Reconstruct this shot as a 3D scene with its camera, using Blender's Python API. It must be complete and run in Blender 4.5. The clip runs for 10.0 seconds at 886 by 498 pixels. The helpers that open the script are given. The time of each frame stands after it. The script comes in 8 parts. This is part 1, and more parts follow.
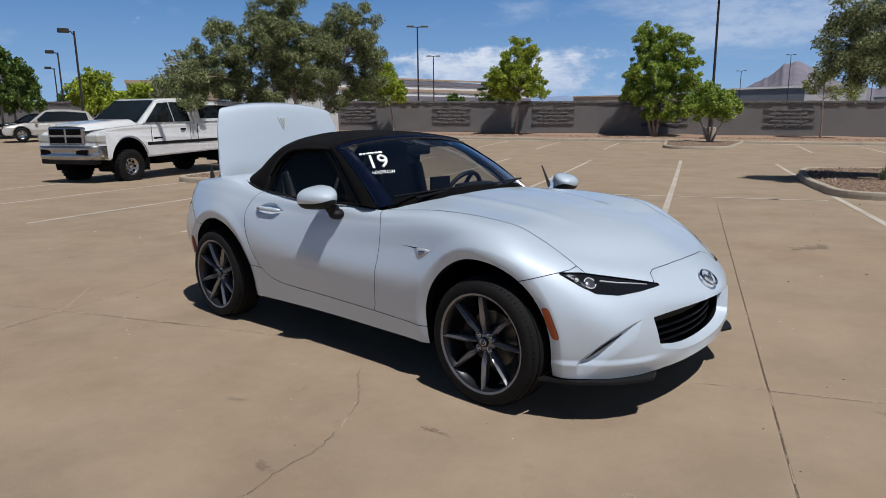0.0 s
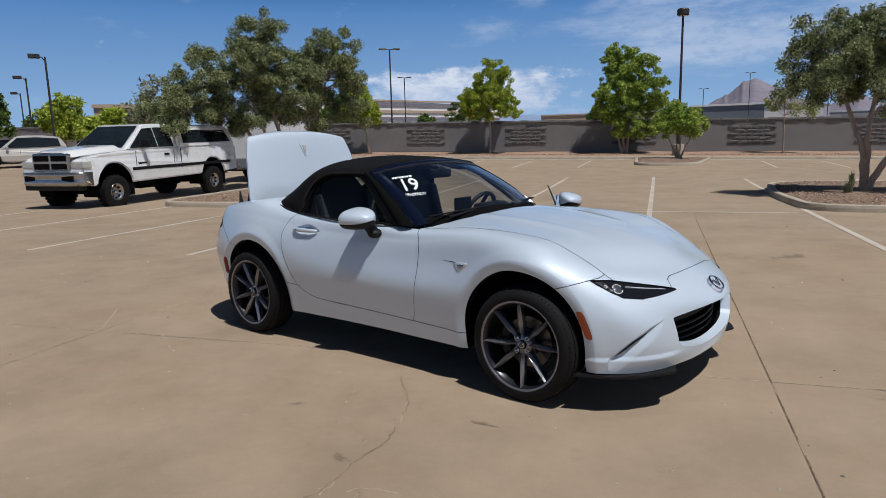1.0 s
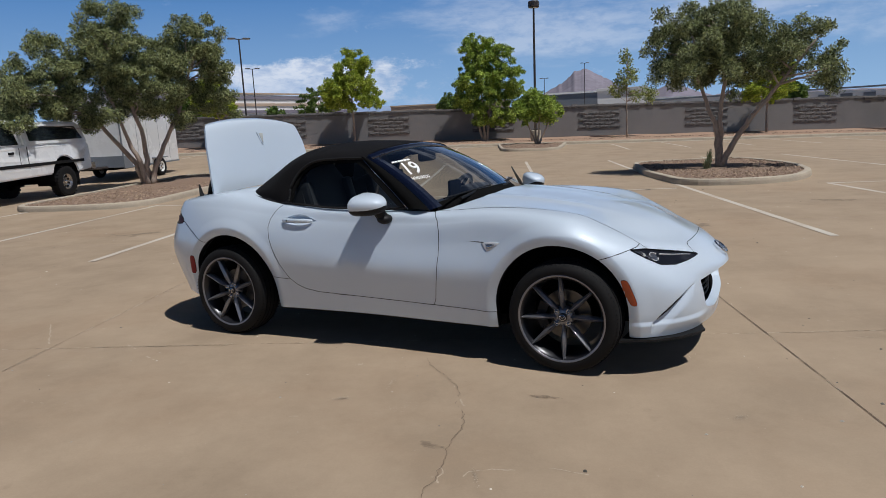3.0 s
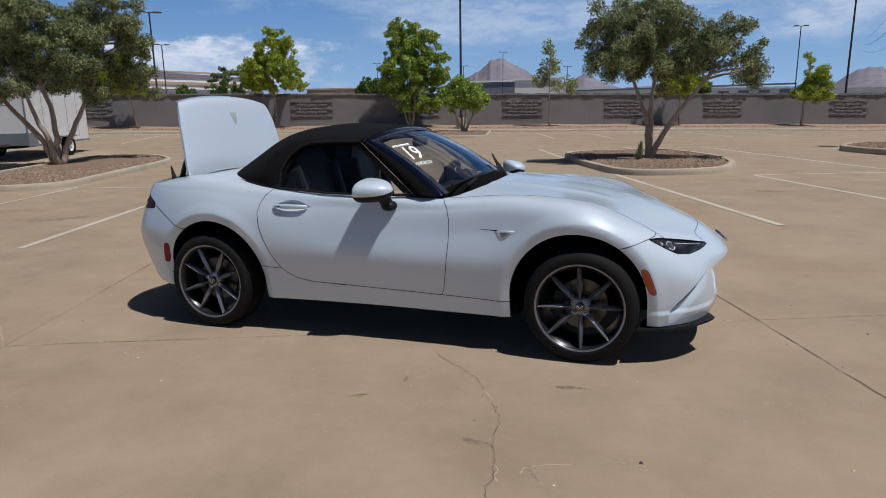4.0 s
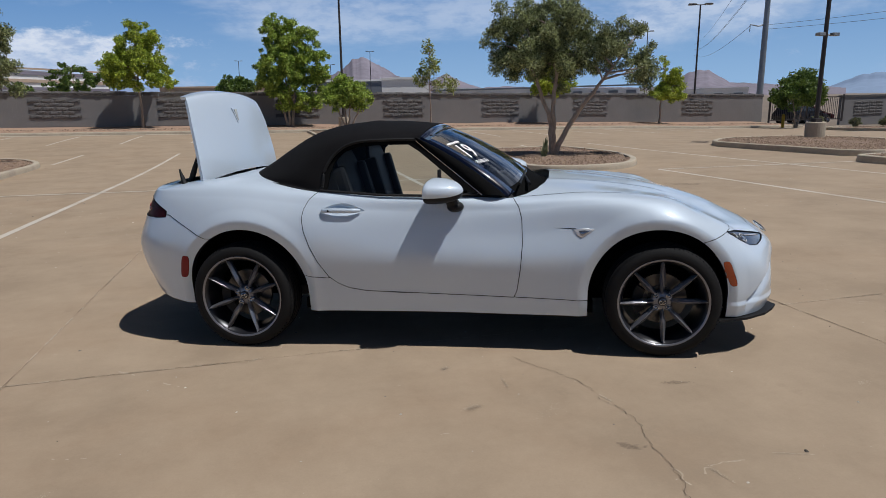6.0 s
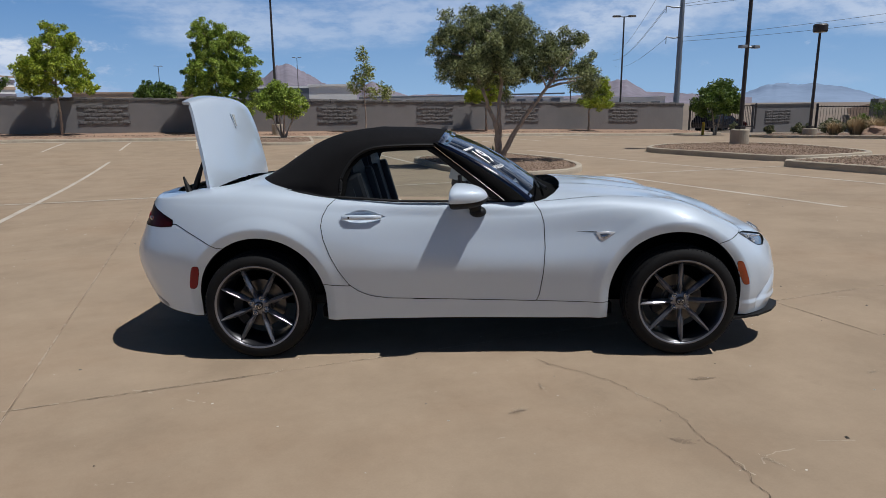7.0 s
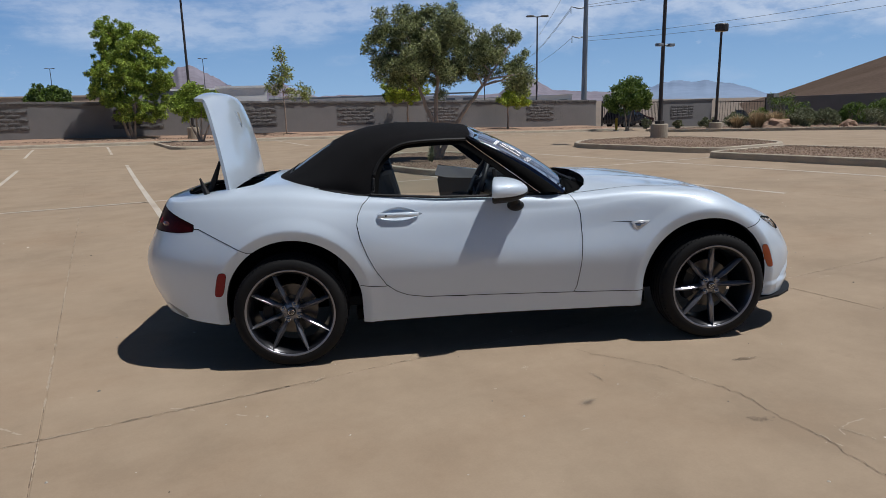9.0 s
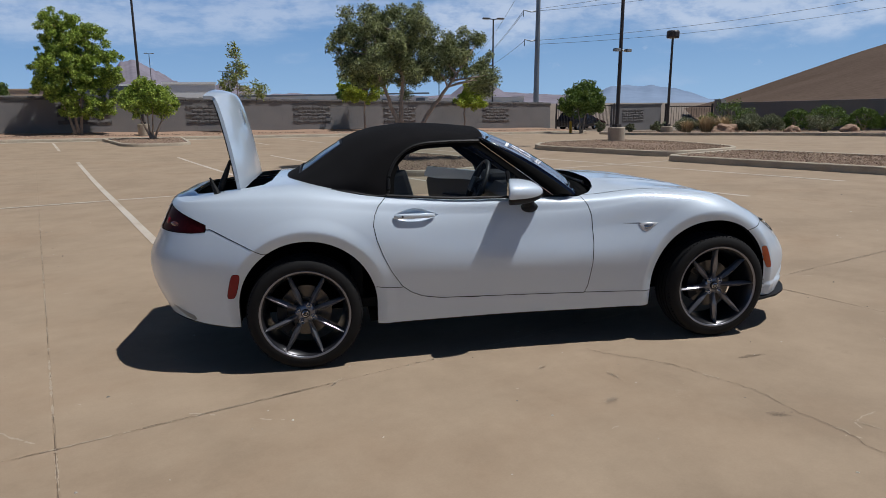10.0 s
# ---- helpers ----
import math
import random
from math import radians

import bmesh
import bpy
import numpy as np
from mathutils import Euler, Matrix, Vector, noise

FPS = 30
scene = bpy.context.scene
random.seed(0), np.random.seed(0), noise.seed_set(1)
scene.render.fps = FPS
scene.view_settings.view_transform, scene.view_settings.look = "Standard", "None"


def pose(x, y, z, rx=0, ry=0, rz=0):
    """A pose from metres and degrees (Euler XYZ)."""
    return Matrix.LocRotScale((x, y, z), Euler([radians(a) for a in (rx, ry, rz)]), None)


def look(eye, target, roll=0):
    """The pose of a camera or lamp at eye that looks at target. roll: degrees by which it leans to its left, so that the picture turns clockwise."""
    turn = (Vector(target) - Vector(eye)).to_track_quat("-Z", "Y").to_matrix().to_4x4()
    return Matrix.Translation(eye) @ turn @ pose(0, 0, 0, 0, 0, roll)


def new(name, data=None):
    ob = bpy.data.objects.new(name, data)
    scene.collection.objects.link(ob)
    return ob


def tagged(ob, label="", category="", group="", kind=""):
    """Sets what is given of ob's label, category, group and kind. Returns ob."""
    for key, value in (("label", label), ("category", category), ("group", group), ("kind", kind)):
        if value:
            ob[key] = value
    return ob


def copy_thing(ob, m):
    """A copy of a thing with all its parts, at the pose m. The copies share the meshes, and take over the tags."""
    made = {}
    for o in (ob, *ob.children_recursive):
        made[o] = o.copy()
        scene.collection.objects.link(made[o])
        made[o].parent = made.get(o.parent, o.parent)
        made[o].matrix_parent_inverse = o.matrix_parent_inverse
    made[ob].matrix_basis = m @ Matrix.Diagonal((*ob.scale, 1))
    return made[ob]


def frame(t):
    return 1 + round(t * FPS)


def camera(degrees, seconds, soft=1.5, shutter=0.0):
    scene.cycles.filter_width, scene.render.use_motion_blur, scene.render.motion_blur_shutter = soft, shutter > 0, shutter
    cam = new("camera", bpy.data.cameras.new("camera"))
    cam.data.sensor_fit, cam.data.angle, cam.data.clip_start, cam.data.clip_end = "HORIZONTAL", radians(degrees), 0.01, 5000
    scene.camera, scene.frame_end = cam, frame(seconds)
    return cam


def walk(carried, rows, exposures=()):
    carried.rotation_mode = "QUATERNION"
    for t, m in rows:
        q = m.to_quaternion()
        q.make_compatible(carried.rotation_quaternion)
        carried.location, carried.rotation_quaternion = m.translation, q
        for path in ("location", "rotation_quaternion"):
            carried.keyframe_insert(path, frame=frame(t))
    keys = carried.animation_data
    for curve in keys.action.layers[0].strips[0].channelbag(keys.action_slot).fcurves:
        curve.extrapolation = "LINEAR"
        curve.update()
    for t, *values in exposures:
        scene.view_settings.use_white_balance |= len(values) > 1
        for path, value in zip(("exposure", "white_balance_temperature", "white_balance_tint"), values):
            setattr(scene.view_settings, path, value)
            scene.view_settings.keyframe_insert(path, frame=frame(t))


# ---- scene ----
cam = camera(67.2, 10.0, 0.5)
PATH = [
    (0, (2.697, -4.404, 1.274), (2.01, -2.561, 0.91), -0.7),
    (0.5, (2.635, -4.622, 1.308), (1.971, -2.768, 0.963), -1.7),
    (1, (2.49, -4.858, 1.319), (1.881, -2.978, 1.01), -1.5),
    (1.5, (2.304, -5.012, 1.316), (1.778, -3.107, 1.011), -1.4),
    (2, (2.076, -5.032, 1.305), (1.617, -3.113, 0.98), -1.7),
    (2.5, (1.829, -5.03, 1.307), (1.502, -3.09, 0.948), -0.9),
    (2.7, (1.725, -5.032, 1.294), (1.454, -3.082, 0.944), -1.7),
    (3.8, (1.137, -4.939, 1.301), (1.157, -2.975, 0.924), -2.5),
    (4, (1.037, -4.918, 1.303), (1.099, -2.959, 0.904), -1.4),
    (4.5, (0.72, -4.883, 1.298), (0.904, -2.93, 0.908), -2.5),
    (5, (0.475, -4.785, 1.285), (0.748, -2.842, 0.895), -1.6),
    (5.5, (0.231, -4.685, 1.306), (0.589, -2.76, 0.897), -1.2),
    (7, (-0.515, -4.46, 1.314), (0.137, -2.611, 0.92), -1.3),
    (7.5, (-0.7, -4.379, 1.314), (0.052, -2.568, 0.92), -0.4),
    (8, (-0.841, -4.322, 1.311), (-0.053, -2.525, 0.918), -0.5),
    (8.5, (-0.959, -4.268, 1.306), (-0.137, -2.488, 0.91), -0.8),
    (9, (-1.095, -4.148, 1.299), (-0.215, -2.397, 0.898), -2.2),
    (9.5, (-1.243, -4.053, 1.31), (-0.301, -2.337, 0.901), -1.3),
    (10, (-1.394, -3.99, 1.314), (-0.388, -2.309, 0.91), -1.3),
]
walk(cam, [(t, look(eye, target, roll)) for t, eye, target, roll in PATH], [(0, -0.42, 6000, 10), (10, -0.42, 6000, 10)])

# ---------------------------------------------------------------- light
SUN_WAY = Vector((-0.381, 0.260, -1.0)).normalized()
sun = new("sun", bpy.data.lights.new("sun", "SUN"))
sun.data.energy, sun.data.angle, sun.data.color = 4.9, radians(0.53), (1.0, 0.955, 0.89)
sun.matrix_world = look(-SUN_WAY * 60.0, (0, 0, 0))
world = bpy.data.worlds.new("daylight")
scene.world = world
world.use_nodes = True
sky = world.node_tree.nodes.new("ShaderNodeTexSky")
sky.sky_type, sky.sun_disc = "NISHITA", False
sky.sun_elevation = math.asin(-SUN_WAY.z)
sky.sun_rotation = math.atan2(-SUN_WAY.x, -SUN_WAY.y)
sky.air_density, sky.dust_density, sky.ozone_density, sky.altitude = 0.5, 0.0, 1.5, 3000.0
world.node_tree.links.new(sky.outputs[0], world.node_tree.nodes["Background"].inputs[0])
world.node_tree.nodes["Background"].inputs[1].default_value = 0.050


# ---------------------------------------------------------------- materials
def nodes_of(name):
    m = bpy.data.materials.new(name)
    m.use_nodes = True
    nt = m.node_tree
    return m, nt, nt.nodes["Principled BSDF"]


def add(nt, kind, **values):
    n = nt.nodes.new(kind)
    for key, value in values.items():
        n.inputs[key.replace("_", " ")].default_value = value
    return n


def stuff_mat(name, color, rough=0.5, metal=0.0, vary=0.12, scale=3.0, fine=70.0, bump=0.0, coat=0.0, spec=0.5,
              second=None, amount=0.0, random_vary=0.0, stretch=(1, 1, 1)):
    """A surface with broad blotches, fine grain, an optional second colour in patches, and relief."""
    m, nt, b = nodes_of(name)
    L = nt.links.new
    tc = nt.nodes.new("ShaderNodeTexCoord")
    mp = nt.nodes.new("ShaderNodeMapping")
    mp.inputs["Scale"].default_value = stretch
    L(tc.outputs["Object"], mp.inputs[0])
    big = add(nt, "ShaderNodeTexNoise", Scale=scale, Detail=5.0, Roughness=0.6)
    small = add(nt, "ShaderNodeTexNoise", Scale=fine, Detail=3.0)
    L(mp.outputs[0], big.inputs["Vector"])
    L(mp.outputs[0], small.inputs["Vector"])
    mix = nt.nodes.new("ShaderNodeMath")
    mix.operation = "ADD"
    L(big.outputs[0], mix.inputs[0])
    L(small.outputs[0], mix.inputs[1])
    last = mix.outputs[0]
    if random_vary:
        info = nt.nodes.new("ShaderNodeObjectInfo")
        r = nt.nodes.new("ShaderNodeMath")
        r.operation = "MULTIPLY_ADD"
        r.inputs[1].default_value = random_vary
        L(info.outputs["Random"], r.inputs[0])
        L(last, r.inputs[2])
        last = r.outputs[0]
    rng = nt.nodes.new("ShaderNodeMapRange")
    rng.inputs[1].default_value, rng.inputs[2].default_value = 0.6, 1.4 + random_vary
    rng.inputs[3].default_value, rng.inputs[4].default_value = 1.0 - vary, 1.0 + vary
    L(last, rng.inputs[0])
    col = nt.nodes.new("ShaderNodeVectorMath")
    col.operation = "SCALE"
    if second:
        blend = nt.nodes.new("ShaderNodeMix")
        blend.data_type = "RGBA"
        patch = add(nt, "ShaderNodeTexNoise", Scale=scale * 0.45, Detail=8.0, Roughness=0.65)
        L(mp.outputs[0], patch.inputs["Vector"])
        pr = nt.nodes.new("ShaderNodeMapRange")
        pr.inputs[1].default_value, pr.inputs[2].default_value = 0.62 - amount * 0.3, 0.72
        L(patch.outputs[0], pr.inputs[0])
        L(pr.outputs[0], blend.inputs[0])
        blend.inputs[6].default_value, blend.inputs[7].default_value = (*color, 1), (*second, 1)
        L(blend.outputs[2], col.inputs[0])
    else:
        col.inputs[0].default_value = color
    L(rng.outputs[0], col.inputs["Scale"])
    L(col.outputs[0], b.inputs["Base Color"])
    b.inputs["Roughness"].default_value, b.inputs["Metallic"].default_value = rough, metal
    b.inputs["Specular IOR Level"].default_value = spec
    b.inputs["Coat Weight"].default_value, b.inputs["Coat Roughness"].default_value = coat, 0.04
    if bump:
        bp = add(nt, "ShaderNodeBump", Strength=0.6, Distance=bump)
        L(last, bp.inputs["Height"])
        L(bp.outputs[0], b.inputs["Normal"])
    return m


def glass_mat(name, tint, gloss_at_rest, steep=5.0):
    """Thin sheet glass: a clear, tinted pane with mirror-like gloss that grows towards grazing views."""
    m, nt, b = nodes_of(name)
    L = nt.links.new
    clear = nt.nodes.new("ShaderNodeBsdfTransparent")
    clear.inputs[0].default_value = (*tint, 1)
    gloss = nt.nodes.new("ShaderNodeBsdfGlossy")
    gloss.inputs["Roughness"].default_value = 0.01
    lw = add(nt, "ShaderNodeLayerWeight", Blend=0.5)
    power = nt.nodes.new("ShaderNodeMath")
    power.operation = "POWER"
    power.inputs[1].default_value = steep
    L(lw.outputs["Facing"], power.inputs[0])
    r = nt.nodes.new("ShaderNodeMapRange")
    r.inputs[3].default_value, r.inputs[4].default_value = gloss_at_rest, 0.9
    L(power.outputs[0], r.inputs[0])
    mx = nt.nodes.new("ShaderNodeMixShader")
    L(r.outputs[0], mx.inputs[0])
    L(clear.outputs[0], mx.inputs[1])
    L(gloss.outputs[0], mx.inputs[2])
    L(mx.outputs[0], nt.nodes["Material Output"].inputs[0])
    return m


def leaf_mat(name, dark, light):
    m, nt, b = nodes_of(name)
    L = nt.links.new
    geo = nt.nodes.new("ShaderNodeNewGeometry")
    ramp = nt.nodes.new("ShaderNodeValToRGB")
    ramp.color_ramp.elements[0].color, ramp.color_ramp.elements[1].color = (*dark, 1), (*light, 1)
    L(geo.outputs["Random Per Island"], ramp.inputs[0])
    L(ramp.outputs[0], b.inputs["Base Color"])
    b.inputs["Roughness"].default_value = 0.55
    tr = nt.nodes.new("ShaderNodeBsdfTranslucent")
    L(ramp.outputs[0], tr.inputs[0])
    mx = nt.nodes.new("ShaderNodeMixShader")
    mx.inputs[0].default_value = 0.24
    L(b.outputs[0], mx.inputs[1])
    L(tr.outputs[0], mx.inputs[2])
    L(mx.outputs[0], nt.nodes["Material Output"].inputs[0])
    return m


def paint_mat(name, color, flake=0.25, rough=0.32):
    """Clear-coated car paint with a fine pearl flake."""
    m, nt, b = nodes_of(name)
    L = nt.links.new
    tc = nt.nodes.new("ShaderNodeTexCoord")
    fl = add(nt, "ShaderNodeTexNoise", Scale=900.0, Detail=2.0)
    L(tc.outputs["Object"], fl.inputs["Vector"])
    dust = add(nt, "ShaderNodeTexNoise", Scale=2.2, Detail=6.0, Roughness=0.65)
    L(tc.outputs["Object"], dust.inputs["Vector"])
    rng = nt.nodes.new("ShaderNodeMapRange")
    rng.inputs[1].default_value, rng.inputs[2].default_value = 0.3, 0.7
    rng.inputs[3].default_value, rng.inputs[4].default_value = 0.96, 1.04
    L(fl.outputs[0], rng.inputs[0])
    rd = nt.nodes.new("ShaderNodeMapRange")
    rd.inputs[1].default_value, rd.inputs[2].default_value = 0.3, 0.75
    rd.inputs[3].default_value, rd.inputs[4].default_value = rough - 0.04, rough + 0.08
    L(dust.outputs[0], rd.inputs[0])
    L(rd.outputs[0], b.inputs["Roughness"])
    col = nt.nodes.new("ShaderNodeVectorMath")
    col.operation = "SCALE"
    col.inputs[0].default_value = color
    L(rng.outputs[0], col.inputs["Scale"])
    L(col.outputs[0], b.inputs["Base Color"])
    b.inputs["Metallic"].default_value = flake
    b.inputs["Coat Weight"].default_value, b.inputs["Coat Roughness"].default_value = 1.0, 0.10
    return m


def ground_mat(name, base, stain, pale):
    """Sun-bleached broom-finished concrete: broad tone shifts, oil spots, pale scuffs, fine sand grain."""
    m, nt, b = nodes_of(name)
    L = nt.links.new
    tc = nt.nodes.new("ShaderNodeTexCoord")

    def noise_at(scale, detail, rough=0.6, off=0.0):
        mp = nt.nodes.new("ShaderNodeMapping")
        mp.inputs["Location"].default_value = (off, off * 0.7, 0)
        n = add(nt, "ShaderNodeTexNoise", Scale=scale, Detail=detail, Roughness=rough)
        L(tc.outputs["Object"], mp.inputs[0])
        L(mp.outputs[0], n.inputs["Vector"])
        return n.outputs[0]

    def remap(src, a, c, lo, hi):
        r = nt.nodes.new("ShaderNodeMapRange")
        r.inputs[1].default_value, r.inputs[2].default_value = a, c
        r.inputs[3].default_value, r.inputs[4].default_value = lo, hi
        L(src, r.inputs[0])
        return r.outputs[0]

    def mixed(fac, a, c):
        x = nt.nodes.new("ShaderNodeMix")
        x.data_type = "RGBA"
        L(fac, x.inputs[0])
        for k, v in ((6, a), (7, c)):
            if isinstance(v, tuple):
                x.inputs[k].default_value = (*v, 1)
            else:
                L(v, x.inputs[k])
        return x.outputs[2]

    broad = noise_at(0.16, 6.0, 0.6)
    mid = noise_at(1.1, 9.0, 0.72, 3.0)
    spot = noise_at(2.3, 6.0, 0.6, 9.0)
    scuff = noise_at(3.1, 9.0, 0.72, 21.0)
    rust = noise_at(0.55, 8.0, 0.66, 33.0)
    fleck = noise_at(17.0, 4.0, 0.6, 5.0)
    sand = noise_at(95.0, 6.0, 0.75)
    c = mixed(remap(broad, 0.3, 0.7, 0.0, 1.0), tuple(v * 1.05 for v in base), tuple(v * 0.86 for v in base))
    c = mixed(remap(rust, 0.50, 0.70, 0.0, 0.34), c, (base[0] * 1.04, base[1] * .90, base[2] * .80))
    c = mixed(remap(mid, 0.40, 0.66, 0.0, 0.80), c, pale)
    c = mixed(remap(mid, 0.46, 0.30, 0.0, 0.30), c, tuple(v * 0.74 for v in base))
    c = mixed(remap(spot, 0.66, 0.76, 0.0, 0.40), c, stain)
    c = mixed(remap(scuff, 0.68, 0.78, 0.0, 0.6), c, pale)
    c = mixed(remap(fleck, 0.72, 0.76, 0.0, 0.5), c, stain)
    c = mixed(remap(fleck, 0.27, 0.23, 0.0, 0.7), c, (0.62, 0.55, 0.45))
    g = nt.nodes.new("ShaderNodeVectorMath")
    g.operation = "SCALE"
    L(c, g.inputs[0])
    L(remap(sand, 0.25, 0.75, 0.94, 1.06), g.inputs["Scale"])
    L(g.outputs[0], b.inputs["Base Color"])
    b.inputs["Roughness"].default_value = 0.82
    b.inputs["Specular IOR Level"].default_value = 0.3
    h = nt.nodes.new("ShaderNodeMath")
    h.operation = "MULTIPLY_ADD"
    h.inputs[1].default_value = 0.35
    L(sand, h.inputs[0])
    L(mid, h.inputs[2])
    bp = add(nt, "ShaderNodeBump", Strength=0.13, Distance=0.004)
    L(h.outputs[0], bp.inputs["Height"])
    L(bp.outputs[0], b.inputs["Normal"])
    return m


def pebble_mat(name, dark, light):
    """Loose stones, each with a tone of its own."""
    m, nt, b = nodes_of(name)
    geo = nt.nodes.new("ShaderNodeNewGeometry")
    ramp = nt.nodes.new("ShaderNodeValToRGB")
    ramp.color_ramp.elements[0].color, ramp.color_ramp.elements[1].color = (*dark, 1), (*light, 1)
    nt.links.new(geo.outputs["Random Per Island"], ramp.inputs[0])
    nt.links.new(ramp.outputs[0], b.inputs["Base Color"])
    b.inputs["Roughness"].default_value = 0.9
    return m


GRIT = pebble_mat("grit", (0.02, 0.016, 0.013), (0.75, 0.68, 0.58))
PEBBLE = pebble_mat("pebbles", (0.13, 0.078, 0.052), (0.40, 0.29, 0.20))
CONCRETE = ground_mat("lot_concrete", (0.335, 0.252, 0.171), (0.175, 0.125, 0.086), (0.405, 0.308, 0.212))
LINE_PAINT = stuff_mat("line_paint", (0.56, 0.50, 0.42), 0.75, vary=0.1, scale=2.0, fine=40, second=(0.42, 0.33, 0.24), amount=0.55)
SCRATCH = stuff_mat("chalky_scuff", (0.42, 0.335, 0.245), 0.9, vary=0.2, scale=20)
SMEARED = stuff_mat("rubber_smear", (0.25, 0.185, 0.125), 0.9, vary=0.2, scale=15)
GUTTER = stuff_mat("gutter_concrete", (0.47, 0.40, 0.31), 0.85, vary=0.12, scale=1.5, fine=50)
CRACK = stuff_mat("crack_dirt", (0.16, 0.116, 0.078), 0.95, vary=0.3, scale=9)
KERB = stuff_mat("kerb_concrete", (0.44, 0.375, 0.285), 0.85, vary=0.16, scale=2.5, fine=60, bump=0.004, second=(0.33, 0.27, 0.21), amount=0.3)
DIRT = stuff_mat("desert_soil", (0.36, 0.235, 0.16), 0.95, vary=0.3, scale=3, fine=30, bump=0.03)
GRAVEL = stuff_mat("gravel", (0.22, 0.145, 0.098), 0.9, vary=0.4, scale=14, fine=60, bump=0.01)
DESERT = stuff_mat("far_ground", (0.20, 0.155, 0.115), 0.95, vary=0.25, scale=0.02, fine=0.3)
BLOCK = stuff_mat("grey_block", (0.205, 0.195, 0.19), 0.9, vary=0.13, scale=0.9, fine=45, bump=0.004, random_vary=0.15)
SPLIT = stuff_mat("split_face_block", (0.125, 0.117, 0.112), 0.95, vary=0.35, scale=7, fine=45, bump=0.03, random_vary=0.2)
POLE = stuff_mat("dark_bronze_paint", (0.035, 0.028, 0.025), 0.5, vary=0.15)
GALV = stuff_mat("galvanised_steel", (0.28, 0.30, 0.32), 0.55, 0.6, vary=0.12)
WIRE = stuff_mat("power_line", (0.10, 0.10, 0.11), 0.6)
LENS = stuff_mat("lamp_lens", (0.5, 0.5, 0.48), 0.3)
WHITE_PAINT = paint_mat("fleet_white", (0.80, 0.80, 0.79), 0.0, 0.25)
PEARL = paint_mat("pearl_white", (0.565, 0.640, 0.722), 0.08, 0.50)
SILVER_PAINT = paint_mat("silver_paint", (0.60, 0.57, 0.52), 0.35)
GAP = stuff_mat("panel_gap", (0.010, 0.010, 0.011), 0.9, vary=0.1, spec=0.05)
BLACK_TRIM = stuff_mat("black_plastic", (0.009, 0.009, 0.0095), 0.55, vary=0.2, fine=200, spec=0.25)
GLOSS_BLACK = stuff_mat("gloss_black", (0.006, 0.006, 0.008), 0.14, vary=0.1)
GRILLE = stuff_mat("grille_mesh", (0.020, 0.017, 0.015), 0.8, vary=0.5, fine=220)
SATIN = stuff_mat("satin_silver", (0.62, 0.62, 0.63), 0.4, 0.3, vary=0.1)
FABRIC = stuff_mat("black_canvas", (0.0095, 0.0092, 0.0100), 0.95, vary=0.3, scale=5, fine=420, bump=0.001, spec=0.10)
RUBBER = stuff_mat("tyre_rubber", (0.0085, 0.0082, 0.0082), 0.80, vary=0.25, scale=8, fine=120, bump=0.001, spec=0.25)
RIM_DARK = stuff_mat("dark_barrel", (0.018, 0.018, 0.021), 0.30, 0.3, vary=0.2)
RIM = stuff_mat("gunmetal_alloy", (0.24, 0.24, 0.26), 0.28, 0.70, vary=0.12)
RIM_BRIGHT = stuff_mat("bright_alloy", (0.45, 0.45, 0.46), 0.2, 0.95, vary=0.08)
DISC = stuff_mat("brake_disc", (0.10, 0.095, 0.09), 0.3, 0.9, vary=0.15)
WELL = stuff_mat("arch_liner", (0.006, 0.006, 0.006), 0.95, vary=0.2, spec=0.05)
CHROME = stuff_mat("chrome", (0.62, 0.62, 0.62), 0.10, 1.0, vary=0.04)
# Darker, rougher base stands for the ground this chrome would mirror.
DULL_CHROME = stuff_mat("dull_chrome", (0.42, 0.40, 0.38), 0.26, 0.9, vary=0.15, scale=6)
LAMP_GLASS = stuff_mat("headlamp_lens", (0.55, 0.55, 0.50), 0.25, 0.2, vary=0.25, fine=30)
AMBER = stuff_mat("amber_lens", (0.44, 0.065, 0.008), 0.25, vary=0.25, fine=140, coat=0.4)
TAIL_BULB = stuff_mat("tail_lamp_lens", (0.13, 0.045, 0.035), 0.2, vary=0.3, fine=90, coat=0.6)
RED_LENS = stuff_mat("red_lens", (0.035, 0.003, 0.004), 0.35, vary=0.5, fine=60, spec=0.06)
RED_BRIGHT = stuff_mat("red_marker_lens", (0.20, 0.008, 0.012), 0.3, vary=0.2, fine=120, spec=0.3)
SMOKE_LENS = stuff_mat("dark_lens", (0.012, 0.012, 0.014), 0.06, vary=0.1, coat=1.0)
CLEAR_LENS = stuff_mat("clear_lens", (0.30, 0.31, 0.33), 0.12, 0.8, vary=0.15, fine=160, coat=1.0)
SEAT = stuff_mat("black_leather", (0.022, 0.022, 0.024), 0.5, vary=0.2, scale=6, fine=260, bump=0.001)
CARPET = stuff_mat("dark_carpet", (0.012, 0.012, 0.012), 0.98, vary=0.25, fine=300)
DECAL = stuff_mat("window_chalk_white", (0.85, 0.85, 0.84), 0.7, vary=0.04)
# Blue in this black stands for the sky mirrored in the gloss.
PILLAR = stuff_mat("black_with_sky_blue", (0.004, 0.006, 0.018), 0.12, vary=0.05, coat=1.0)
GLASS = glass_mat("clear_glass", (0.72, 0.78, 0.78), 0.05)
SCREEN = glass_mat("windscreen_glass", (0.66, 0.71, 0.72), 0.08, 1.9)
DARK_GLASS = glass_mat("tinted_glass", (0.42, 0.46, 0.47), 0.12)
